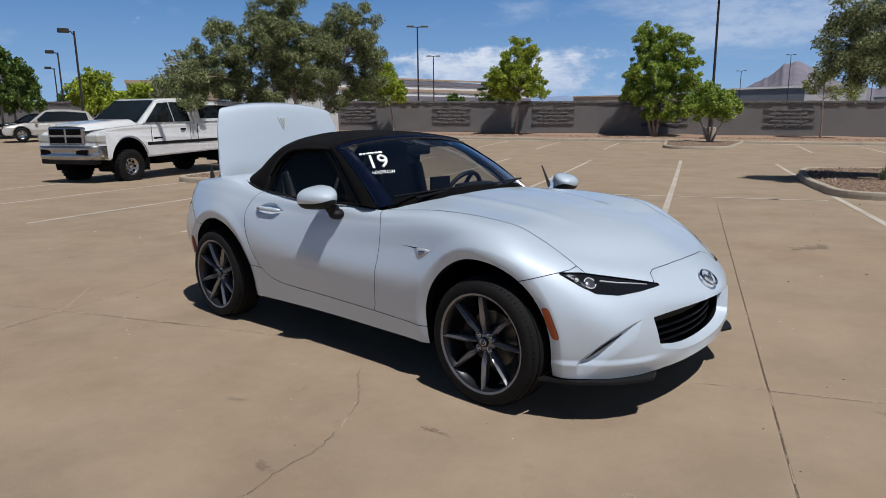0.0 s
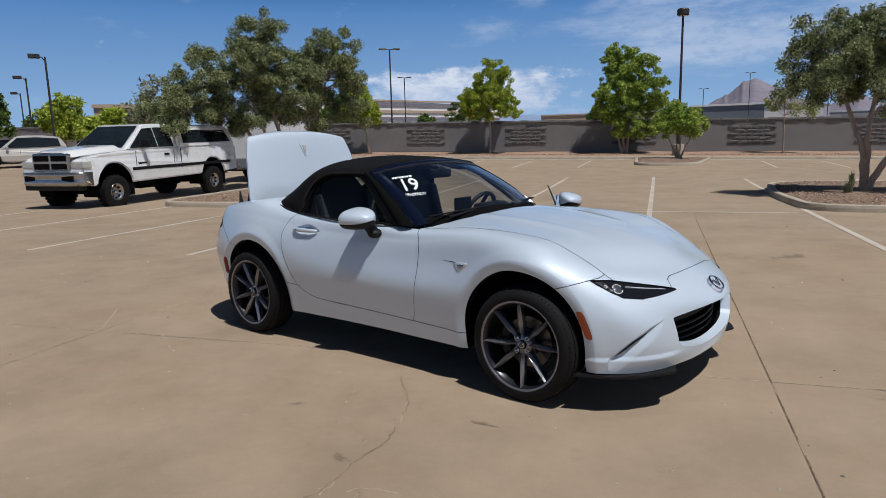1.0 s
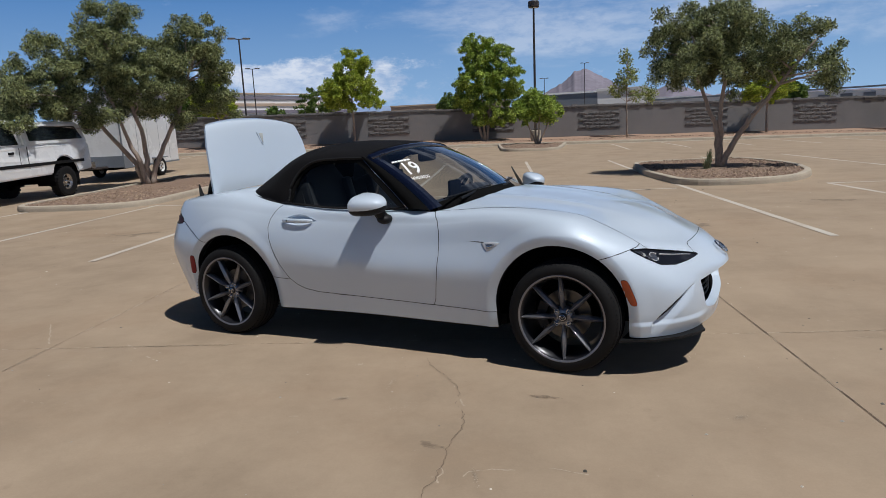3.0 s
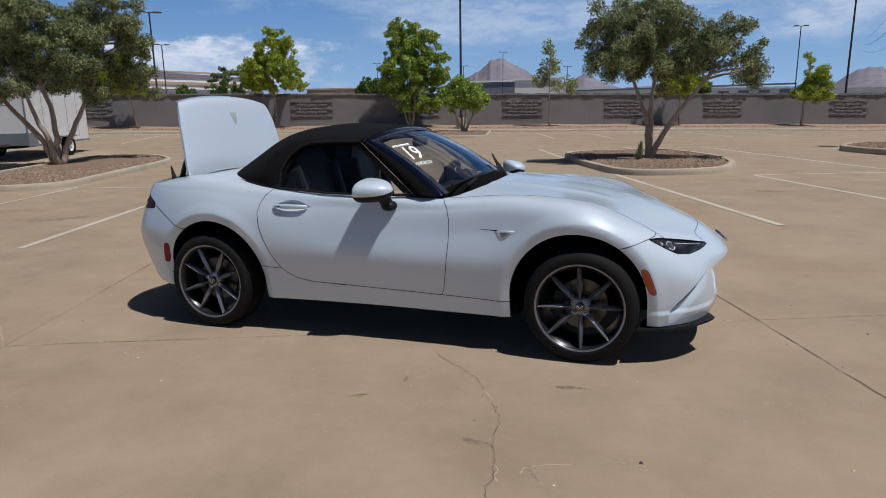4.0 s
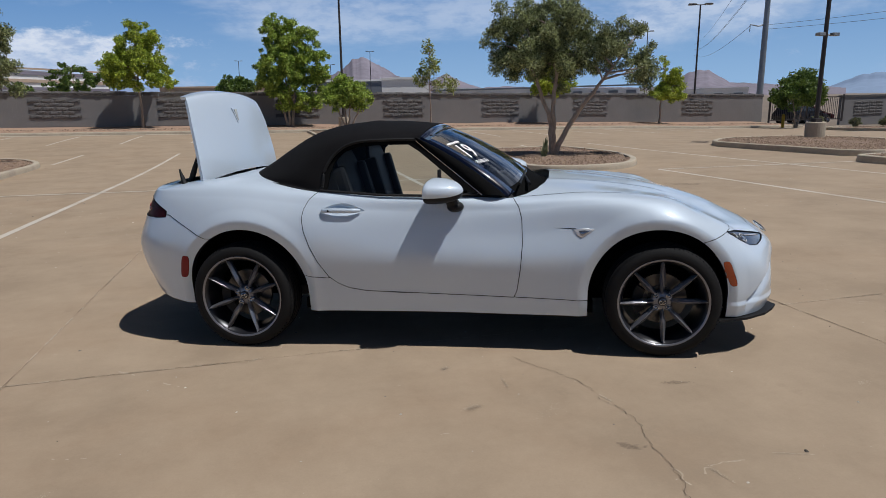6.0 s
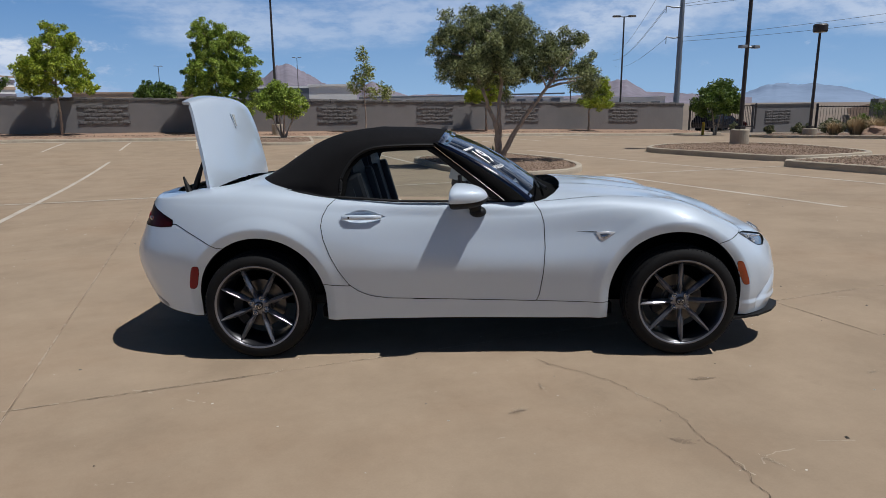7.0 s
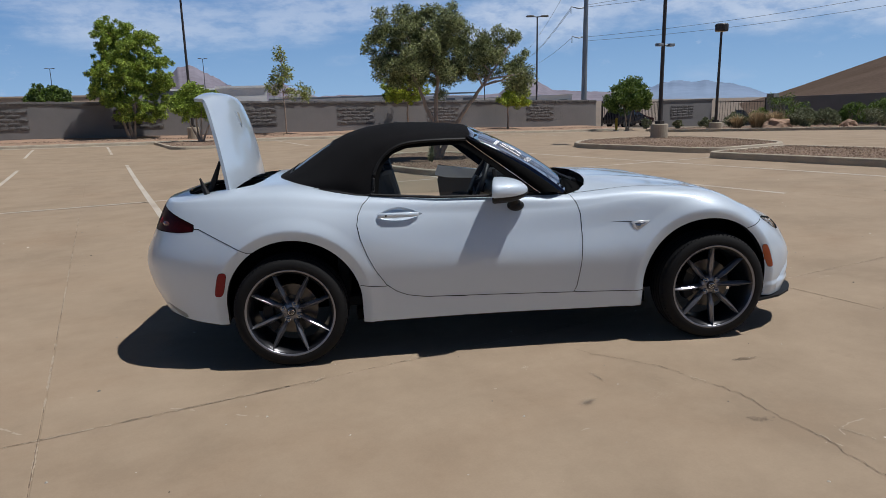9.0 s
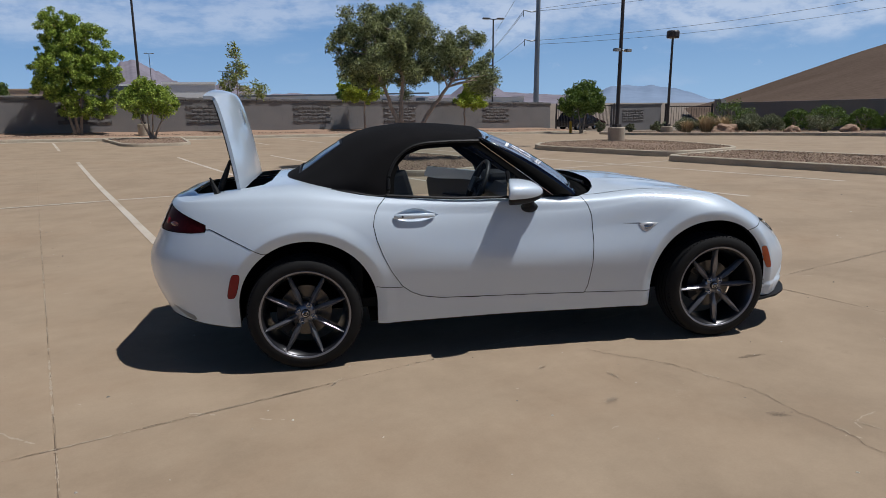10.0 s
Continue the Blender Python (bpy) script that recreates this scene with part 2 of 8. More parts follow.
# Base lifted to blue-grey in place of the reflection on the panes.
CAB_GLASS = stuff_mat("vehicle_glass_sky_tint", (0.028, 0.038, 0.046), 0.05, vary=0.05, coat=1.0)
BARK = stuff_mat("olive_bark", (0.36, 0.285, 0.225), 0.9, vary=0.35, scale=6, fine=50, bump=0.02, stretch=(1, 1, 0.3))
OLIVE_LEAF = leaf_mat("olive_leaf", (0.024, 0.036, 0.012), (0.44, 0.48, 0.20))
LIME_LEAF = leaf_mat("bright_leaf", (0.1, 0.16, 0.01), (0.6, 0.68, 0.07))
GREEN_LEAF = leaf_mat("mid_leaf", (0.08, 0.14, 0.014), (0.52, 0.64, 0.1))
DARK_LEAF = leaf_mat("shrub_leaf", (0.030, 0.062, 0.010), (0.20, 0.29, 0.045))
TWIG_LEAF = leaf_mat("young_leaf", (0.13, 0.15, 0.03), (0.46, 0.50, 0.14))
SAGE_LEAF = leaf_mat("sage_leaf", (0.11, 0.125, 0.06), (0.29, 0.3, 0.17))
DRY_GRASS = leaf_mat("dry_grass", (0.26, 0.18, 0.09), (0.60, 0.46, 0.27))
YELLOW = stuff_mat("safety_yellow", (0.62, 0.42, 0.03), 0.5, vary=0.12)
STUCCO = stuff_mat("tan_stucco", (0.46, 0.345, 0.255), 0.9, vary=0.08, scale=0.08, fine=2)
PALE_WALL = stuff_mat("pale_tilt_up", (0.80, 0.78, 0.75), 0.9, vary=0.06, scale=0.08, fine=2)
GREY_ROOF = stuff_mat("blue_grey_metal", (0.17, 0.185, 0.21), 0.6, vary=0.08, scale=0.1, fine=2)
# Distance haze is put into both mountain base colours, mauve and blue.
ROCK_HAZE_MAUVE = stuff_mat("hazed_far_rock", (0.225, 0.205, 0.24), 1.0, vary=0.22, scale=0.012, fine=0.06, spec=0.0)
ROCK_HAZE_BLUE = stuff_mat("haze_tinted_rock", (0.235, 0.30, 0.41), 1.0, vary=0.10, scale=0.006, fine=0.03, spec=0.0)
HILL = stuff_mat("gravel_hill", (0.125, 0.092, 0.073), 1.0, vary=0.22, scale=0.05, fine=1.3, spec=0.0, second=(0.095, 0.066, 0.05), amount=0.25)


# ---------------------------------------------------------------- mesh helpers
def link_mesh(name, bm, material, smooth=False):
    me = bpy.data.meshes.new(name)
    bm.to_mesh(me)
    bm.free()
    if smooth:
        for p in me.polygons:
            p.use_smooth = True
    me.materials.append(material)
    return new(name, me)


def data_mesh(name, verts, faces, material, smooth=False, normals=None):
    me = bpy.data.meshes.new(name)
    me.from_pydata([tuple(v) for v in verts], [], [tuple(int(i) for i in f) for f in faces])
    if smooth or normals is not None:
        me.polygons.foreach_set("use_smooth", [True] * len(me.polygons))
    if normals is not None:
        me.normals_split_custom_set_from_vertices([tuple(n) for n in normals])
    me.materials.append(material)
    return new(name, me)


def under(ob, parent, label=""):
    ob.parent = parent
    return tagged(ob, label) if label else ob


def part(name, bm, material, parent, label="", smooth=False):
    return under(link_mesh(name, bm, material, smooth), parent, label)


def thing(name, m, label, category, group="", kind=""):
    e = new(name)
    e.empty_display_size = 0.2
    e.matrix_world = m
    return tagged(e, label, category, group, kind)


def box(bm, cx, cy, cz, sx, sy, sz, m=None, bevel=0.0, taper=1.0):
    """A box by centre and size; taper shrinks its top."""
    vs = bmesh.ops.create_cube(bm, size=1.0)["verts"]
    for v in vs:
        k = taper if v.co.z > 0 else 1.0
        v.co = Vector((v.co.x * sx * k + cx, v.co.y * sy * k + cy, v.co.z * sz + cz))
    if m is not None:
        bmesh.ops.transform(bm, matrix=m, verts=vs)
    if bevel:
        es = {e for v in vs for e in v.link_edges}
        bmesh.ops.bevel(bm, geom=list(es), offset=bevel, segments=2, affect="EDGES", profile=0.6)
    return bm


def boxed(cx, cy, cz, sx, sy, sz, m=None, bevel=0.0, taper=1.0):
    return box(bmesh.new(), cx, cy, cz, sx, sy, sz, m, bevel, taper)


def tube(bm, pts, radii, sides=8, cap=True):
    """A round tube through points, with a radius at each."""
    pts = [Vector(p) for p in pts]
    if not isinstance(radii, (list, tuple)):
        radii = [radii] * len(pts)
    rings = []
    up = Vector((0.13, 0.27, 1)).normalized()
    for i, p in enumerate(pts):
        d = (pts[min(i + 1, len(pts) - 1)] - pts[max(i - 1, 0)])
        d = d.normalized() if d.length > 1e-9 else Vector((0, 0, 1))
        a = d.cross(up)
        if a.length < 1e-3:
            a = d.cross(Vector((1, 0, 0)))
        a.normalize()
        c = d.cross(a).normalized()
        rings.append([bm.verts.new(p + (a * math.cos(2 * math.pi * k / sides) + c * math.sin(2 * math.pi * k / sides)) * radii[i])
                      for k in range(sides)])
    for r, s in zip(rings, rings[1:]):
        for k in range(sides):
            bm.faces.new((r[k], r[(k + 1) % sides], s[(k + 1) % sides], s[k]))
    if cap:
        bm.faces.new(rings[0][::-1])
        bm.faces.new(rings[-1])
    return bm


def tubed(pts, radii, sides=8):
    return tube(bmesh.new(), pts, radii, sides)


def lathe(bm, profile, sides=32, axis="y", m=None):
    """Turn (radius, offset) pairs round an axis."""
    rings = []
    for r, o in profile:
        ring = []
        for k in range(sides):
            a = 2 * math.pi * k / sides
            p = Vector((r * math.cos(a), o, r * math.sin(a))) if axis == "y" else Vector((r * math.cos(a), r * math.sin(a), o))
            ring.append(bm.verts.new(m @ p if m else p))
        rings.append(ring)
    for r, s in zip(rings, rings[1:]):
        for k in range(sides):
            bm.faces.new((r[k], r[(k + 1) % sides], s[(k + 1) % sides], s[k]))
    return bm


def prism(bm, outline, lo, hi, axis="z", m=None):
    """Extrude a 2D outline between two heights."""
    def at(p, h):
        q = Vector((p[0], p[1], h)) if axis == "z" else (Vector((p[0], h, p[1])) if axis == "y" else Vector((h, p[0], p[1])))
        return m @ q if m else q
    a = [bm.verts.new(at(p, lo)) for p in outline]
    c = [bm.verts.new(at(p, hi)) for p in outline]
    n = len(outline)
    for k in range(n):
        bm.faces.new((a[k], a[(k + 1) % n], c[(k + 1) % n], c[k]))
    bm.faces.new(a[::-1])
    bm.faces.new(c)
    bmesh.ops.recalc_face_normals(bm, faces=bm.faces)
    return bm


def smoothstep(a, c, x):
    t = np.clip((x - a) / (c - a), 0.0, 1.0)
    return t * t * (3 - 2 * t)


# ---------------------------------------------------------------- ground heights
# A camera position midway; the east side is spread from it to fit the view.
EYE_POINT = Vector((0.5, -4.6, 1.3))
EAST = 1.10


def height(x, y):
    """The lot is a flat fan at the car; it climbs gently towards the boundary wall. Its east side is scaled about a
    camera point to fit the view.
    """
    s = 1 + (EAST - 1) * smoothstep(20.0, 27.5, x)
    return EYE_POINT.z + s * (rise(EYE_POINT.x + (x - EYE_POINT.x) / s, EYE_POINT.y + (y - EYE_POINT.y) / s) - EYE_POINT.z)


def rise(x, y):
    xc = np.clip(x, -45.0, 45.0)
    g = (0.30 - 0.02 * xc) * smoothstep(10.0, 31.0, y)
    g = g + (1 - smoothstep(10.0, 31.0, y)) * 0.014 * np.clip(-x - 14.0, 0.0, 60.0)
    return g + 0.02 * np.clip(y - 40.0, 0.0, None) - 0.009 * (x - xc) * smoothstep(10.0, 31.0, y)


def H(x, y):
    return float(height(np.float64(x), np.float64(y)))


def upright(x, y, z=None, rz=0.0):
    """A plumb pose on the lot; the lot itself lies a degree out of level."""
    return pose(x, y, H(x, y) if z is None else z) @ pose(0, 0, 0, 1.15, 0.5, 0) @ pose(0, 0, 0, 0, 0, rz)


def set_back(ob):
    """Scales a thing of the east side out from a camera point, so that it keeps its place in the view."""
    ob.matrix_world = Matrix.Translation(EYE_POINT) @ Matrix.Scale(EAST, 4) @ Matrix.Translation(-EYE_POINT) @ ob.matrix_world
    return ob


def plain_upright(x, y, z=None, rz=0.0):
    """As upright(), before set_back()."""
    return upright(x, y, float(rise(np.float64(x), np.float64(y))) if z is None else z, rz)


# the boundary wall's own axes: x along it, y = 35.2 on its face
WALL = pose(0, 37.47, 0, 0, 0, 2.58) @ pose(0, -35.2, 0)

# ---------------------------------------------------------------- ground: one sheet with sawn joints
JOINT_X = [3.10 + 4.58 * k for k in range(-7, 9)]
JOINT_Y = [-1.02 + 4.58 * k for k in range(-3, 8)]


def steps(near, joints, far):
    vals = list(far) + list(near)
    for j in joints:
        vals += [j - .007, j - .003, j + .003, j + .007]
    return np.array(sorted(set(round(v, 4) for v in vals)))


gx = steps(np.arange(-34, 42, 2.0), JOINT_X, [-4000, -2000, -900, -400, -200, -120, -80, -60, -45, 45, 60, 80, 120, 200, 400, 900, 2000, 4000])
gy = steps(np.arange(-16, 42.1, 2.0), JOINT_Y, [-4000, -1500, -500, -200, -100, -60, -40, -25, 50, 70, 100, 200, 400, 900, 2000, 4000])
GX, GY = np.meshgrid(gx, gy)
GZ = height(GX, GY)
in_lot = (GX > -34) & (GX < 42) & (GY > -16) & (GY < 32)
near_x = np.min(np.abs(GX[..., None] - np.array(JOINT_X)), -1) < .004
near_y = np.min(np.abs(GY[..., None] - np.array(JOINT_Y)), -1) < .004
GZ = np.where(in_lot & (near_x | near_y), GZ - .0018, GZ)
nx = len(gx)
gv = np.stack([GX.ravel(), GY.ravel(), GZ.ravel()], 1)
ga = (np.arange(len(gy) - 1)[:, None] * nx + np.arange(nx - 1)[None]).ravel()
ground = data_mesh("ground", gv, np.stack([ga, ga + 1, ga + 1 + nx, ga + nx], 1), CONCRETE)
ground.data.materials.append(DESERT)
for f in ground.data.polygons:
    if f.center.y > 40.0 or f.center.x > 37 or f.center.x < -60:
        f.material_index = 1
tagged(ground, "tan sun-bleached concrete parking lot with sawn joints", "ground", kind="structure")


def ribbon(name, pts, width, lift, material, label, category, jag=0.0, seed=0, kind="structure", thin=-.04):
    """A flat strip on the lot along points, following its rise."""
    rnd = random.Random(seed)
    dense = []
    for (ax, ay), (bx, by) in zip(pts, pts[1:]):
        n = max(2, int(math.hypot(bx - ax, by - ay) / (0.014 if jag else 0.8)))
        dense += [(ax + (bx - ax) * k / n, ay + (by - ay) * k / n) for k in range(n)]
    dense.append(pts[-1])
    verts, faces = [], []
    off = 0.0
    for k, (x, y) in enumerate(dense):
        (ax, ay), (bx, by) = dense[max(k - 1, 0)], dense[min(k + 1, len(dense) - 1)]
        d = Vector((bx - ax, by - ay)).normalized()
        off = off * .86 + rnd.uniform(-jag, jag) * .45
        bump_ = rnd.uniform(-jag, jag) * .22
        w = width * (max(.18, .75 + .8 * noise.noise(Vector((k * .37, seed, 2))) + rnd.uniform(-.35, .45)) if jag else 1.0) / 2
        cx, cy = x - d.y * (off + bump_), y + d.x * (off + bump_)
        for s in (-1, 1):
            px, py = cx - d.y * w * s, cy + d.x * w * s
            verts.append((px, py, H(px, py) + lift))
    for k in range(len(dense) - 1):
        if not jag or noise.noise(Vector((k * .05, seed * 3.7, 0))) + .5 * noise.noise(Vector((k * .35, seed * 1.3, 4))) > thin:
            faces.append((2 * k, 2 * k + 2, 2 * k + 3, 2 * k + 1))
    return tagged(data_mesh(name, verts, faces, material), label, category, kind=kind)


MARK = ("faded white painted parking stall line", "road marking")
for x, y0, y1 in ((-11.6, 3.2, 9.2), (-8.75, 2.6, 8.6), (-5.95, 2.2, 8.9), (-3.24, 2.2, 18.4), (-.42, 2.3, 18.1), (2.36, 2.3, 18.3), (5.0, 2.2, 17.3), (7.42, 2.0, 7.6), (7.9, 13.9, 17.2), (10.3, 2.2, 17.0), (-6.2, 15.8, 18.9)):
    ribbon("road_line", [(x, y0), (x, y1)], .092, .004, LINE_PAINT, *MARK)
ribbon("road_line", [(-6.1, 8.75), (-2.5, 8.28), (3.3, 7.92), (4.8, 7.85)], .085, .005, LINE_PAINT, *MARK)
ribbon("road_line", [(7.4, 7.65), (11.9, 7.25)], .085, .005, LINE_PAINT, *MARK)
for k, x in enumerate((-17.6, -14.8, -11.9, -9.1, -6.4, -3.65, -.75, 7.2, 9.8, 12.5, 15.3, 18.1, 20.9)):
    ribbon("road_line", [(x - .05 * x, 23.6), (x, 30.4 + .045 * x)], .092, .004, LINE_PAINT, *MARK)
CRK = ("dark jagged hairline crack in the concrete", "crack")
ribbon("floor_crack", [(1.09, -1.36), (1.18, -1.60), (1.27, -1.76), (1.31, -1.90), (1.31, -2.03), (1.36, -2.14), (1.34, -2.28), (1.31, -2.42), (1.30, -2.57), (1.26, -2.74), (1.22, -2.88), (1.12, -3.3), (1.05, -3.7)], .0031, .003, CRACK, *CRK, jag=.016, seed=3, thin=-.26)
ribbon("crack_edge", [(1.27, -1.76), (1.32, -1.90), (1.32, -2.03), (1.37, -2.14), (1.35, -2.28), (1.32, -2.42), (1.31, -2.57), (1.27, -2.74)], .008, .0015, SCRATCH, "pale crumbled edge along the crack", "crack", jag=.016, seed=3, thin=.12)
for x in (-1.48, 3.10):
    ribbon("joint_edge", [(x, -5.0), (x, -1.0), (x, 2.0), (x, 6.8)], .012 if x < 0 else .004, .0012, SCRATCH, "pale worn edge of a sawn joint", "joint", jag=.001, seed=int(x * 10))
    ribbon("floor_crack", [(x, -5.0), (x, -1.0), (x, 2.0), (x, 6.8)], 0.0036 if x < 0 else .0065, .003, CRACK, *CRK, jag=.0016, seed=9 + int(x), thin=-.04 if x < 0 else -.45)
ribbon("joint_edge", [(-3.4, -1.02), (-.4, -1.02), (3.1, -1.02), (6.0, -1.02)], .009, .0012, SCRATCH, "pale worn edge of a sawn joint", "joint", jag=.0015, seed=12)
ribbon("floor_crack", [(-3.4, -1.02), (-.9, -1.02), (.25, -1.02)], .0036, .003, CRACK, *CRK, jag=.003, seed=7, thin=-.02)
ribbon("floor_crack", [(3.1, -1.02), (6.5, -1.02)], .0030, .003, CRACK, *CRK, jag=.002, seed=8)
SCR = ("pale chalky scratch on the concrete", "scratch")
for k, pts in enumerate(([(1.34, -2.73), (1.39, -2.65), (1.48, -2.64), (1.57, -2.65)], [(1.70, -2.63), (1.84, -2.69)], [(3.57, -1.10), (3.66, -1.15)], [(.30, -1.55), (.52, -1.60)],
                         [(-1.0, -1.9), (-.86, -1.93)], [(-.55, -1.35), (-.95, -.98)], [(.42, -2.15), (.60, -2.12)], [(3.55, -.80), (3.68, -.83)], [(-2.1, -.1), (-1.48, -1.02)])):
    ribbon("scratch", pts, .007 if k not in (5, 8) else .010, .0012, SCRATCH, *SCR, jag=.009, seed=40 + k, thin=.05)
# chalky scuffs and dark rubber smears on the slab, each a cluster of flecks
def fleck_patch(x, y, rx, ry, turn, count, size, material, label, seed):
    r = np.random.RandomState(seed)
    v, f = [], []
    for k in range(count):
        a, b = r.normal(0, .45, 2)
        px = x + a * rx * math.cos(turn) - b * ry * math.sin(turn)
        py = y + a * rx * math.sin(turn) + b * ry * math.cos(turn)
        n0, g = len(v), size * r.uniform(.4, 1.5)
        a0 = r.uniform(0, 6.28)
        for q in range(6):
            w = g * r.uniform(.5, 1.2)
            v.append((px + w * 1.5 * math.cos(a0 + q * 1.047), py + w * math.sin(a0 + q * 1.047), H(px, py) + .0015 + .00002 * k))
        f.append(tuple(range(n0, n0 + 6)))
    return tagged(data_mesh("scuff", v, f, material), label, "scuff", kind="structure")


CHALK = "pale chalky scuff worn into the concrete"
SMEAR = "faint dark smear on the concrete"
for k, (x, y, rx, ry, turn, n) in enumerate(((.72, -1.93, .05, .025, .3, 60), (.71, -1.44, .025, .018, .8, 24), (.94, -1.72, .012, .09, -.1, 26), (3.56, -1.15, .06, .012, -.4, 18), (-1.33, 1.79, .05, .02, .2, 14),
                                             (1.05, -2.05, .11, .05, .5, 26), (1.42, -2.70, .012, .07, .2, 22), (-.25, -1.02, .06, .012, .6, 30), (-.95, -2.2, .05, .02, 1.1, 18), (2.55, -2.2, .05, .02, .4, 20))):
    fleck_patch(x, y, rx, ry, turn, n * 4, .0017, SCRATCH, CHALK, 300 + k)
for k, (x, y, rx, ry, turn, n) in enumerate(((1.74, -1.95, .07, .02, -.4, 40), (1.20, -2.42, .06, .025, 2.3, 40), (3.9, 3.2, .25, .10, .6, 40), (-3.9, 4.4, .4, .15, .3, 40), (6.4, 5.2, .4, .16, -.3, 40))):
    fleck_patch(x, y, rx, ry, turn, n, .006 if abs(y) < 3 else .03, SMEARED, SMEAR, 340 + k)
# scattered grit, past counting
rnd = np.random.RandomState(77)
gvv, gff = [], []
for k in range(900):
    gx_, gy_ = rnd.uniform(-6, 9), rnd.uniform(-6.0, 8)
    r_ = rnd.uniform(.003, .008) * (1 if rnd.rand() > .12 else 1.8)
    n0, a0 = len(gvv), rnd.uniform(0, 6.28)
    for q in range(5):
        rr_ = r_ * rnd.uniform(.6, 1.2)
        gvv.append((gx_ + rr_ * math.cos(a0 + q * 1.2566), gy_ + rr_ * math.sin(a0 + q * 1.2566), H(gx_, gy_) + .001))
    gvv.append((gx_, gy_, H(gx_, gy_) + .001 + r_ * .6))
    gff += [(n0 + q, n0 + (q + 1) % 5, n0 + 5) for q in range(5)]
tagged(data_mesh("grit", gvv, gff, GRIT), "scattered dark and pale grit on the concrete", "grit", kind="stuff")


# ---------------------------------------------------------------- planted islands
def polygon_distance(px, pz, outline):
    """Signed distance to a closed outline, negative inside."""
    o = np.array(outline, float)
    best, inside = np.full(px.shape, 9.0), np.zeros(px.shape, bool)
    for (ax, az), (bx, bz) in zip(o, np.roll(o, -1, 0)):
        ex, ez = bx - ax, bz - az
        t = np.clip(((px - ax) * ex + (pz - az) * ez) / (ex * ex + ez * ez + 1e-12), 0, 1)
        best = np.minimum(best, np.hypot(px - ax - t * ex, pz - az - t * ez))
        cross = ((az > pz) != (bz > pz)) & (px < ex * (pz - az) / (ez if abs(ez) > 1e-9 else 1e-9) + ax)
        inside ^= cross
    return np.where(inside, -best, best)


def rounded(points, r, seg=7):
    """Round the corners of an outline."""
    out = []
    n = len(points)
    for k in range(n):
        p, a, c = Vector(points[k]), Vector(points[k - 1]), Vector(points[(k + 1) % n])
        ra = min(r, (a - p).length * .48, (c - p).length * .48)
        s, e = p + (a - p).normalized() * ra, p + (c - p).normalized() * ra
        for i in range(seg + 1):
            t = i / seg
            out.append(tuple(s.lerp(p, t).lerp(p.lerp(e, t), t)))
    return out


def stones(outline, count, size, seed, z_at, material, name, parent, lie=height):
    rnd = np.random.RandomState(seed)
    o = np.array(outline)
    lo, hi = o.min(0), o.max(0)
    px, py = rnd.uniform(lo[0], hi[0], count * 2), rnd.uniform(lo[1], hi[1], count * 2)
    keep = polygon_distance(px, py, outline) < -.02
    px, py = px[keep][:count], py[keep][:count]
    s = size * rnd.uniform(.5, 1.5, len(px))
    base = np.array([(1, 0, 0), (0, 1, 0), (-1, 0, 0), (0, -1, 0), (0, 0, .8), (0, 0, -.5)])
    tri = np.array([(0, 1, 4), (1, 2, 4), (2, 3, 4), (3, 0, 4)])
    ang = rnd.uniform(0, 6.28, len(px))
    c, sn = np.cos(ang)[:, None], np.sin(ang)[:, None]
    jig = base[None] * s[:, None, None] * rnd.uniform(.6, 1.3, (len(px), 6, 3))
    x = jig[..., 0] * c - jig[..., 1] * sn + px[:, None]
    y = jig[..., 0] * sn + jig[..., 1] * c + py[:, None]
    z = jig[..., 2] + (lie(px, py) + z_at)[:, None]
    v = np.stack([x, y, z], -1).reshape(-1, 3)
    f = (np.arange(len(px))[:, None, None] * 6 + tri[None]).reshape(-1, 3)
    ob = data_mesh(name, v, f, material)
    return tagged(under(ob, parent), "loose tan gravel", kind="stuff")


